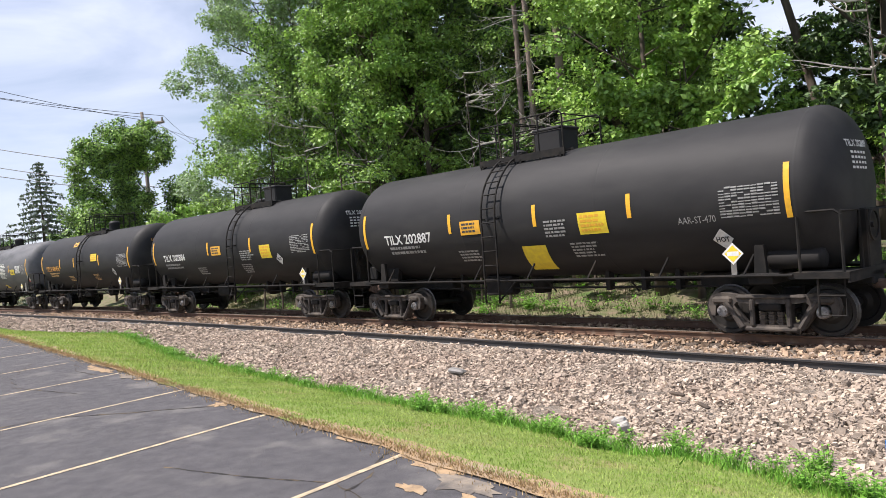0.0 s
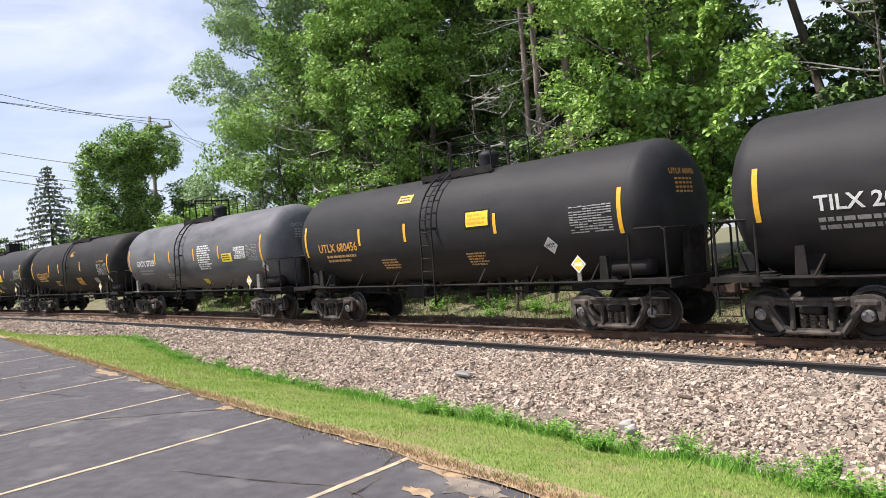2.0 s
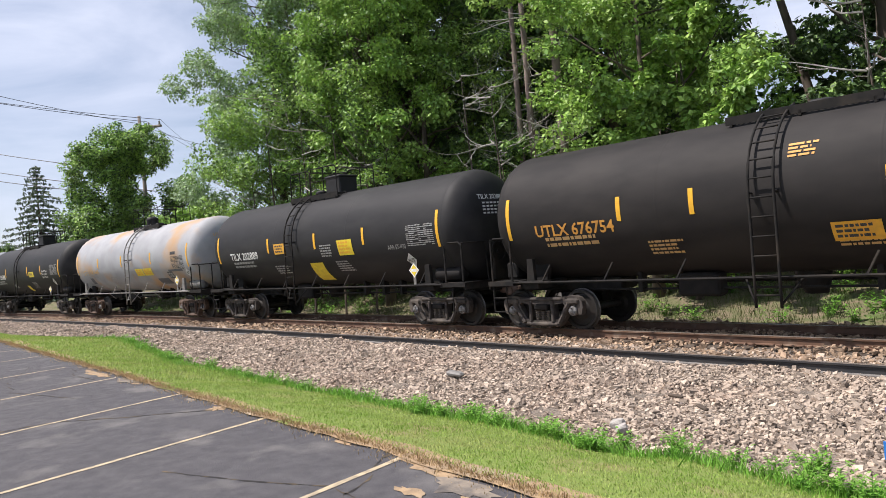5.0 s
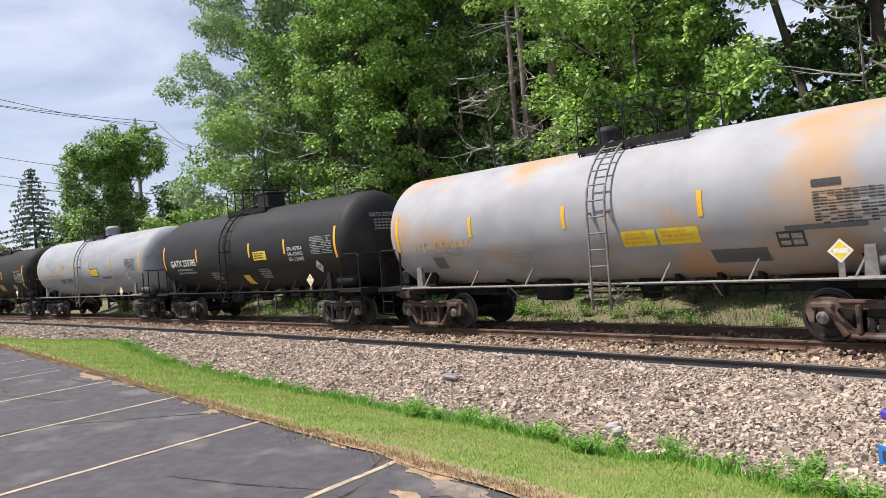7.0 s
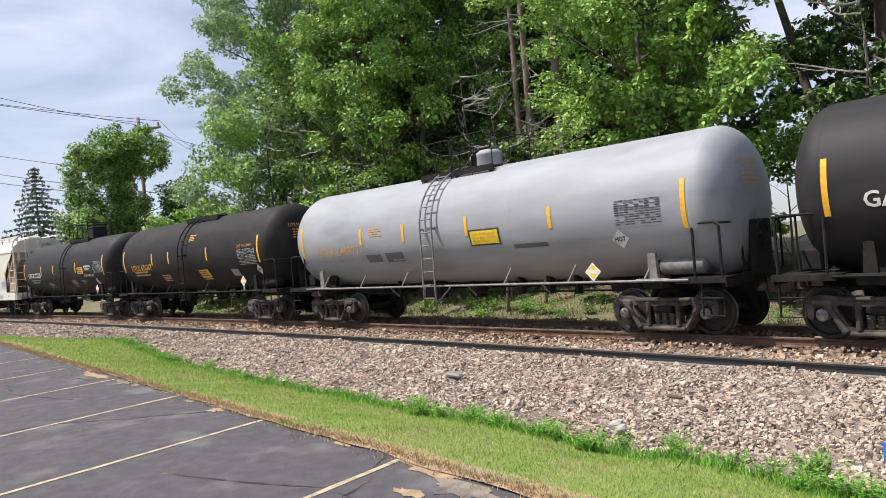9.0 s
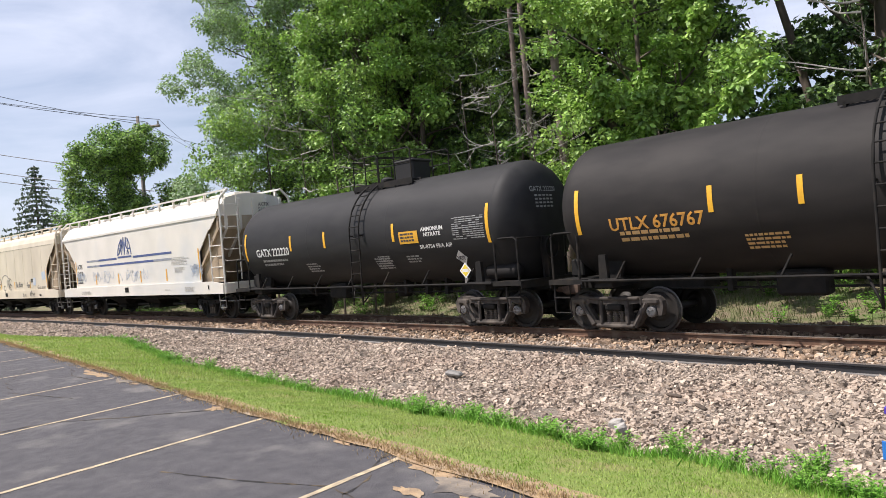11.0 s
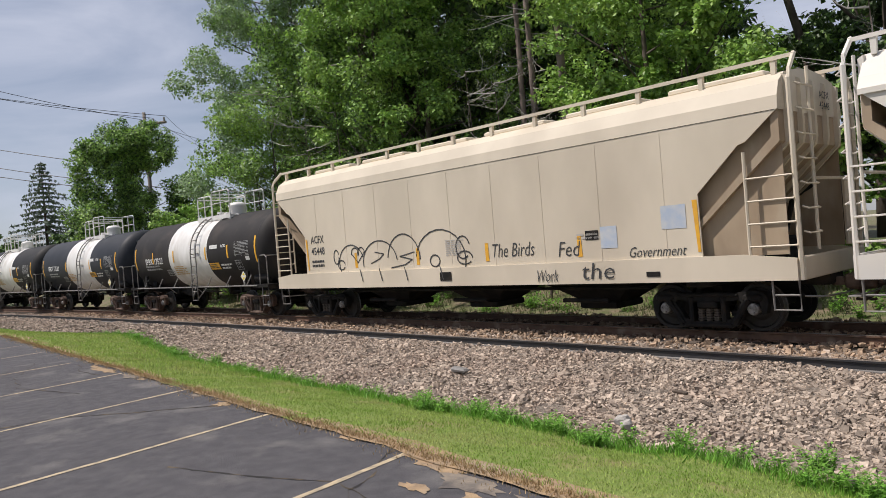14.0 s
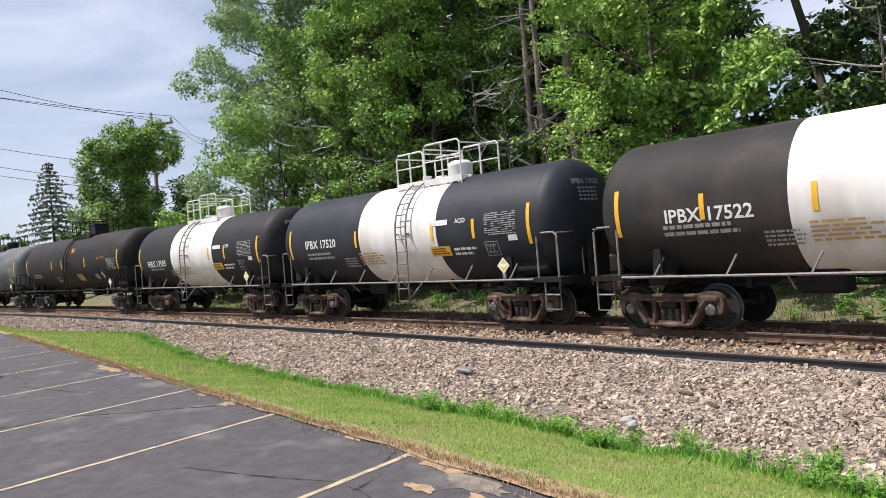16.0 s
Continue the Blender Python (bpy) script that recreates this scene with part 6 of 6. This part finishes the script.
# ---- pole and wires ----
def make_pole():
    ob = thing("utility_pole", "weathered wooden utility pole with a crossarm", "utility pole", "", pose(-62.7, 19.46, -0.7))
    part("pole", Shape().tube([(0, 0, 0), (0, 0, 8), (0, 0, 16.0)], [0.19, 0.17, 0.13], 10), POLE_WOOD, ob, smooth=True)
    a = Vector((0.83, 0.56, 0)).normalized()
    part("crossarm", Shape().tube([tuple(-a * 0.5 + Vector((0, 0, 14.95))), tuple(a * 2.1 + Vector((0, 0, 14.95)))], 0.12, 6), POLE_WOOD, ob)
    part("brace", Shape().tube([(0, 0, 14.1), tuple(a * 1.05 + Vector((0, 0, 14.9)))], 0.04, 5), FRAME_PALE, ob)
    for k in (-0.4, 0.9, 1.95):
        ins = Shape().lathe([(15.03, 0.065), (15.13, 0.09), (15.21, 0.065), (15.33, 0.08), (15.4, 0.0)], "z", 10, 0, tuple(a * k))
        part("insulator", ins, FRAME_PALE, ob)
    top = Vector((-62.7, 19.46, 14.75))
    for k, (near, far) in enumerate((((-61.6, 9.18, 16.53), (-71.7, 26.4, 15.46)), ((-61.8, 9.18, 16.02), (-71.3, 26.4, 14.84)), ((-62.2, 9.27, 16.16), (-72.4, 26.4, 15.76)))):
        p = top + a * (-0.31, 0.72, 2.1)[k]
        sh = Shape()
        for s, e in ((Vector(near) + (Vector(near) - p) * 1.2, p), (p, Vector(far) + (Vector(far) - p) * 2)):
            sh.tube([s.lerp(e, q / 12) + Vector((0, 0, -0.45 * 4 * (q / 12) * (1 - q / 12))) for q in range(13)], 0.021, 4)
        solid("power_line", sh, WIRE, "thin black overhead power line", "cable", "", "overhead lines")
    for z, zz in ((12.97, 10.77), (11.93, 10.25), (15.0, 12.26)):
        sh = Shape()
        s, e = Vector((-93.6, 7.8, z + 2.9)), Vector((-62.4, 20.2, zz - 1.8))
        sh.tube([s.lerp(e, q / 10) + Vector((0, 0, -0.26 * 4 * (q / 10) * (1 - q / 10))) for q in range(11)], 0.034, 4)
        solid("power_line", sh, WIRE, "thin black overhead power line", "cable", "", "overhead lines")


# ---- small things ----
def make_small():
    for x, y, l, w, h, rz, m in ((-10.42, 8.5, 0.34, 0.16, 0.10, 20, FRAME_PALE), (-5.66, 7.08, 0.19, 0.15, 0.12, 5, CONCRETE), (-5.50, 6.95, 0.15, 0.14, 0.11, 40, CONCRETE)):
        sh = Shape().box(-l / 2, l / 2, -w / 2, w / 2, 0, h, 0, 0.03)
        sh.v = [(a + 0.03 * noise.noise((a * 9, b * 9, c * 9)), b + 0.03 * noise.noise((a * 8, b * 8, 5)), c + 0.03 * noise.noise((c * 9, a * 9, 2))) for a, b, c in sh.v]
        ob = solid("concrete_block", sh, m, "broken pale concrete block on the ballast", "block")
        ob.matrix_basis = pose(x, y, -0.32, 4, 8, rz)
    for x, y, rz in ((-5.28, 8.33, -25), (-5.95, 8.75, 10), (-19.2, 8.6, 15)):
        sh = Shape().box(-0.11, 0.11, -0.03, 0.03, 0, 0.045, 0, 0.015)
        ob = solid("wood_scrap", sh, TIE, "dark broken piece of tie wood on the ballast", "wood")
        ob.matrix_basis = pose(x, y, -0.29, 0, 6, rz)
    st = thing("marker_stake", "small striped plastic stake with blue plates", "marker", "", pose(-2.42, 6.66, -0.3, 0, 0, -25))
    part("spike", Shape().tube([(0, 0, -0.05), (0, 0, 0.28)], [0.008, 0.014], 8), LETTER_K, st)
    part("post", Shape().tube([(0, 0, 0.26), (0, 0, 0.64)], 0.028, 10), PALE_POST, st)
    for k in range(5):
        part("stripe", Shape().lathe([(0.40 + k * 0.042, 0.030), (0.42 + k * 0.042, 0.030)], "z", 10), RED, st)
    part("number_plate", Shape().box(-0.11, 0.11, -0.05, -0.035, 0.24, 0.40, 0, 0.006), SIGN_BLUE, st, "blue plate with dark bars")
    part("plate_bars", Shape().box(-0.06, 0.0, -0.056, -0.052, 0.28, 0.36).box(0.04, 0.10, -0.056, -0.052, 0.28, 0.36), LETTER_K, st)
    part("cap", Shape().box(-0.07, 0.07, -0.05, 0.05, 0.62, 0.71, 0, 0.02), SIGN_PURPLE, st, "violet cap")
    # parked car whose tail just reaches into view
    car = thing("parked_car", "black parked car on the asphalt lot", "car", "", pose(-17.4, -0.75, 0.2, 0, 0, -80))
    body = Shape().prism([(-2.2, 0.35), (-2.25, 0.75), (-1.9, 0.92), (-0.95, 1.0), (-0.3, 1.4), (0.95, 1.42), (1.75, 1.02), (2.15, 0.95), (2.2, 0.4), (1.8, 0.25), (-1.8, 0.25)], -0.85, 0.85)
    part("body", body, CAR_PAINT, car)
    for yy in (-0.865, 0.855):
        part("side_window", Shape().prism([(-0.75, 1.02), (-0.22, 1.34), (0.85, 1.35), (1.4, 1.04)], yy, yy + 0.01), GLASS, car)
    for x in (-1.35, 1.35):
        for yy in (-0.8, 0.8):
            part("wheel", Shape().lathe([(yy - 0.1, 0.0), (yy - 0.1, 0.28), (yy - 0.08, 0.32), (yy + 0.08, 0.32), (yy + 0.1, 0.28), (yy + 0.1, 0.0)], "y", 20, 0, (x, 0, 0.32)), RUBBER, car)


# ---- build the place ----
make_ground()
make_ballast()
make_lot()
make_verge()
make_patches()
make_rails()
make_ties()
make_pole()
make_wood()
make_small()
stones("ballast_stones", -16, 7, 1.5, 8.6, 112000, 0.030, 0.062, 1, STONE, "loose pale crushed limestone ballast")
stones("ballast_stones_far", -48, -16, 1.5, 8.0, 46000, 0.040, 0.078, 2, STONE, "loose pale crushed limestone ballast farther along")
stones("track_stones", -40, 12, -2.2, 2.3, 17000, 0.045, 0.09, 3, STONE_RUST, "rust-stained ballast stones between the rails", 0.022)
green = lambda g, x: np.array([lot_edge(a) + 0.02 + (verge_edge(a) - lot_edge(a)) * b for a, b in zip(x, g.uniform(0.0, 1.0, len(x)) ** 0.9)])
blades("verge_grass", -13, 1, 90000, 0.012, 0.036, 5, BLADE, "short mown green grass", green)
blades("verge_grass_far", -42, -13, 45000, 0.03, 0.09, 6, BLADE, "short mown green grass farther along", green)
blades("edge_weeds", -44, 1, 20000, 0.05, 0.14, 7, WEED, "taller bright weeds along the ballast", lambda g, x: np.array([verge_edge(a) - abs(b) for a, b in zip(x, g.normal(0, 0.22, len(x)))]))
blades("dry_straw", -30, 1, 22000, 0.012, 0.045, 8, BLADE_DRY, "dry straw along the asphalt edge", lambda g, x: np.array([lot_edge(a) + b for a, b in zip(x, g.normal(-0.01, 0.06, len(x)) - 0.25 * (g.random(len(x)) > 0.88) * g.random(len(x)))]))
grw = random.Random(12)
weeds = [weed(200 + i, 0.14 + 0.04 * i, 0.17 + 0.035 * i, 240).mesh("leaves", WEED) for i in range(4)]
for i in range(110):
    x = grw.uniform(-1.5, -30) if i > 34 else grw.uniform(-1.2, -9)
    y = verge_edge(x) + grw.gauss(-0.06, 0.16)
    w = thing("weed_clump", "bright green leafy weed at the ballast's edge", "weed", "weeds", pose(x, y, verge_height(x, y) - 0.02, 0, 0, grw.uniform(0, 360)))
    part("leaves", weeds[i % 4], None, w)
gb = random.Random(15)
bank_weeds = [weed(300 + i, 0.6, 0.5, 160).mesh("leaves", WEED) for i in range(3)]
for i in range(110):
    s, d = gb.uniform(-45, 6), -gb.uniform(4.4, 9.0)
    x, y, _ = track(s, d)
    w = thing("bank_weed", "green weed on the far bank behind the track", "weed", "bank weeds", pose(float(x), float(y), land(float(x), float(y)) - 0.05, 0, 0, gb.uniform(0, 360)))
    part("leaves", bank_weeds[i % 3], None, w)

gk = np.random.default_rng(31)
nb = 26000
bs, bd = gk.uniform(-48, 8, nb), -gk.uniform(4.0, 10.5, nb)
bx, by, _ = track(bs, bd)
keep = np.array([noise.noise((float(a) * 0.5, float(b) * 0.5, 4)) > -0.18 for a, b in zip(bx, by)])
bx, by = bx[keep], by[keep]
nb = len(bx)
bz = np.array([land(float(a), float(b)) for a, b in zip(bx, by)]) - 0.02
bh, ba, bl = gk.uniform(0.10, 0.38, nb), gk.uniform(0, 6.28, nb), gk.uniform(0, 6.28, nb)
bp = np.empty((nb, 3, 3))
bp[:, 0] = np.stack([bx - 0.012 * np.cos(ba), by - 0.012 * np.sin(ba), bz], 1)
bp[:, 1] = np.stack([bx + 0.012 * np.cos(ba), by + 0.012 * np.sin(ba), bz], 1)
bp[:, 2] = np.stack([bx + 0.4 * bh * np.cos(bl), by + 0.4 * bh * np.sin(bl), bz + bh], 1)
tagged(new("bank_grass", raw_mesh("bank_grass", bp.reshape(-1, 3), np.arange(3 * nb).reshape(-1, 3), BANK_GRASS)), "rough tufts of grass on the far bank", "grass", "", "stuff")

# ---- the train, front to back ----
BK, GR = TANK_BLACK, TANK_GREY
TILX = dict(sign_mat=LETTER_W, extras=extras_tilx, ladder=-1.08, dome="box", tc=5.35, tape=(-5.94, -2.40, 0.37, 2.83, 5.94), hot=(4.66, 1.83), plac=(4.90, 1.55), sign_at=(-5.07, 1.92, 2.19), table=(4.72, 5.80, 2.20, 2.78))
UTLX_LOW = dict(sign_mat=LETTER_O, tape=(-5.83, -2.82, -1.22, 2.09, 5.82), hot=(5.62, 1.88), plac=(4.66, 1.50), ladder=0.0, dome="low", tc=5.35, extras=extras_utlx_black, sign_at=(-5.05, 2.08, 2.15), table=(4.42, 5.64, 2.08, 2.66))
tank_car("black tank car with yellow notices and white lettering", -10.02, 2.14, -11.26, 3.3, BK, sign="TILX 202887", seed=100, **TILX)
tank_car("black tank car with an orange notice beside its ladder", -24.80, -12.50, -26.05, -11.26, BK, sign="TILX 202886", seed=110,
         **dict(TILX, extras=extras_tilx_second, ladder=0.78, tape=(-6.0, -1.03, 2.14, 6.0), sign_at=(-5.03, 1.98, 2.24), hot=(3.9, 2.05), plac=(5.3, 1.5)))
tank_car("black tank car with orange lettering and a yellow sign", -39.46, -27.36, -40.77, -26.05, BK, sign="UTLX 680456", sign_mat=LETTER_O, seed=120, tc=5.35, tape=(-5.93, -3.05, -0.97, 2.40, 5.90), hot=(3.97, 1.99), plac=(4.75, 1.53), ladder=-0.1, dome="drum", extras=extras_utlx, sign_at=(-5.22, 2.0, 2.23), table=(4.62, 5.72, 2.2, 2.8))
tank_car("mid-grey tank car with white stencil panels", -54.30, -42.15, -55.55, -40.77, GR, sign="GATX 37328", seed=130, tc=5.45, tape=(-5.93, -3.06, -1.60, 0.70, 2.80, 5.92), hot=(5.95, 1.95), plac=(4.92, 1.46), ladder=-0.70, dome="small", extras=extras_gatx_grey, style=3, sign_at=(-5.08, 1.90, 2.29), table=(4.92, 5.66, 2.20, 2.78))
tank_car("sooty black tank car with orange lettering", -68.77, -56.83, -69.86, -55.55, TANK_SOOT, sign="UTLX 676754", seed=140, **UTLX_LOW)
tank_car("black tank car with yellow notices and white lettering", -83.15, -70.95, -84.35, -69.86, BK, sign="TILX 202889", seed=150, **TILX)
tank_car("pale grey rust-stained tank car", -97.95, -85.55, -99.28, -84.35, TANK_RUSTY, sign="UTLX 681644", sign_mat=LETTER_FADE, seed=160, tc=5.4, tape=(-6.08, -3.32, -0.49, 2.65, 6.06), hot=(5.77, 1.90), plac=(4.98, 1.60), ladder=0.3, dome="small", dome_u=-0.6, extras=extras_rusty, style=2, rusty=True, trim=FRAME_PALE, sign_at=(-5.44, 2.03, 2.07), table=(4.62, 5.70, 2.05, 2.62))
tank_car("glossy black tank car with white lettering", -112.72, -100.62, -114.0, -99.28, BK, sign="GATX 233785", seed=170, tc=5.35, tape=(-5.91, -3.04, 0.90, 3.14, 5.91), hot=(4.82, 1.90), plac=(4.45, 1.48), ladder=-0.9, dome="box", extras=extras_gatx_black, sign_at=(-5.35, 2.15, 2.22), table=(4.62, 5.74, 2.28, 2.84))
tank_car("pale grey tank car with dark paint patches", -128.40, -115.00, -129.65, -114.0, TANK_SILVER, sign="UTLX 640377", sign_mat=LETTER_FADE, seed=180, tc=5.75, tape=(-6.56, -3.50, -1.62, 0.78, 3.37, 6.56), hot=(5.08, 2.02), plac=(4.39, 1.36), ladder=-0.7, dome="round", extras=extras_silver, style=2, trim=FRAME_PALE, sign_at=(-5.75, 2.1, 2.12), table=(5.04, 6.09, 2.28, 2.80))
tank_car("sooty black tank car with orange lettering", -142.90, -130.90, -144.08, -129.65, TANK_SOOT, sign="UTLX 676767", seed=190, **UTLX_LOW)
tank_car("black tank car marked for ammonium nitrate", -157.12, -145.26, -158.40, -144.08, BK, sign="GATX 222220", seed=200, tc=5.3, tape=(-5.79, -2.89, -0.99, 2.28, 5.79), hot=(4.65, 1.81), plac=(4.92, 1.48), ladder=0.56, dome="box", extras=extras_nitrate, sign_at=(-5.09, 2.05, 2.24), table=(4.59, 5.68, 2.26, 2.84))
hopper_car("off-white covered hopper car with a blue badge and stripes", -167.13, -176.04, -158.40, HOPPER_WHITE, extras_logo, 210, False)
hopper_car("cream covered hopper car with black graffiti", -184.95, -193.9, -176.04, HOPPER_CREAM, extras_scrawl, 220, True)
BAND = dict(tc=4.45, r=1.46, zc=2.47, ladder=0.57, dome="round", extras=extras_banded, style=4, rusty=True, group="banded tank cars", bright_rail=True, plac=(4.32, 1.49), table=(3.78, 4.80, 2.24, 2.80))
tank_car("black tank car with a white middle band", -205.70, -194.90, -206.75, -193.9, TANK_DUSTY, sign="IPBX 17522", seed=230, band=(-1.80, 1.62), tape=(-5.27, -3.39, -1.36, 1.50, 3.25, 5.26), sign_at=(-4.18, 1.76, 2.17), **BAND)
tank_car("black tank car with a white middle band", -218.60, -207.80, -219.55, -206.75, TANK_NAVY, sign="IPBX 17520", seed=240, band=(-1.38, 2.02), tape=(-5.2, -1.54, 1.86, 3.39, 5.18), sign_at=(-4.28, 1.7, 2.27), **BAND)
tank_car("black tank car with a scrawled white middle band", -231.30, -220.50, -232.50, -219.55, BK, sign="IPBX 17505", seed=250, band=(-2.0, 1.75), tape=(-5.3, 1.45, 2.75, 5.2), sign_at=(-4.45, 1.9, 2.07), **dict(BAND, ladder=-0.75))
tank_car("long black tank car with small notices", -248.0, -233.8, -249.2, -232.50, TANK_SOOT, tc=6.1, sign="", seed=260, ladder=0.0, dome="box", extras=extras_utlx_black)
tank_car("mid-grey tank car at the end of the line", -262.6, -250.4, -263.8, -249.2, GR, seed=270, ladder=0.0, dome="round")


# how far the train runs ahead of an even pace, every half second
AHEAD_T = (0, 0.5, 1, 1.5, 2, 2.5, 3, 3.5, 4, 6.5, 7, 7.5, 8, 8.5, 9, 11.5, 12, 12.5, 13, 13.5, 14, 14.5, 15, 15.5, 16)
AHEAD = (0, 0.51, 0.21, 0.42, 0.74, 0.84, 1.33, 1.02, 1.19, 1.19, 1.26, 1.77, 1.83, 1.50, 1.61, 1.49, 1.51, 2.06, 1.64, 1.70, 1.78, 1.83, 2.24, 1.89, 1.88)


def run(t):
    return SPEED * t + float(np.interp(t, AHEAD_T, AHEAD))


def car_pose(mid, tc, t):
    """Both trucks of a car stand on the curve; the body lies on the chord."""
    s = mid + run(t)
    ax, ay, _ = track(s - tc)
    bx, by, _ = track(s + tc)
    az, bz = float(grade(s - tc)), float(grade(s + tc))
    return pose(float(ax + bx) / 2, float(ay + by) / 2, (az + bz) / 2, 0, math.degrees(math.atan2(az - bz, 2 * tc)), math.degrees(math.atan2(by - ay, bx - ax)))


def share_keys(wheels, x):
    """All wheels roll alike: key the first, and let the others follow the same keys."""
    rows = []
    for k in range(16 * FPS + 1):
        t = k / FPS
        rows.append((t, pose(x, 0, WHEEL_R) @ Matrix.Rotation(run(t) / WHEEL_R, 4, "Y")))
    walk(wheels[0], rows)
    first = wheels[0].animation_data
    for w in wheels[1:]:
        w.rotation_mode = "QUATERNION"
        keys = w.animation_data_create()
        keys.action, keys.action_slot = first.action, first.action_slot


def motions():
    for car, mid, tc in cars:
        walk(car, [(k * 0.5, car_pose(mid, tc, k * 0.5)) for k in range(33)])
    share_keys(wheels_front, 0.89)
    share_keys(wheels_back, -0.89)


motions()
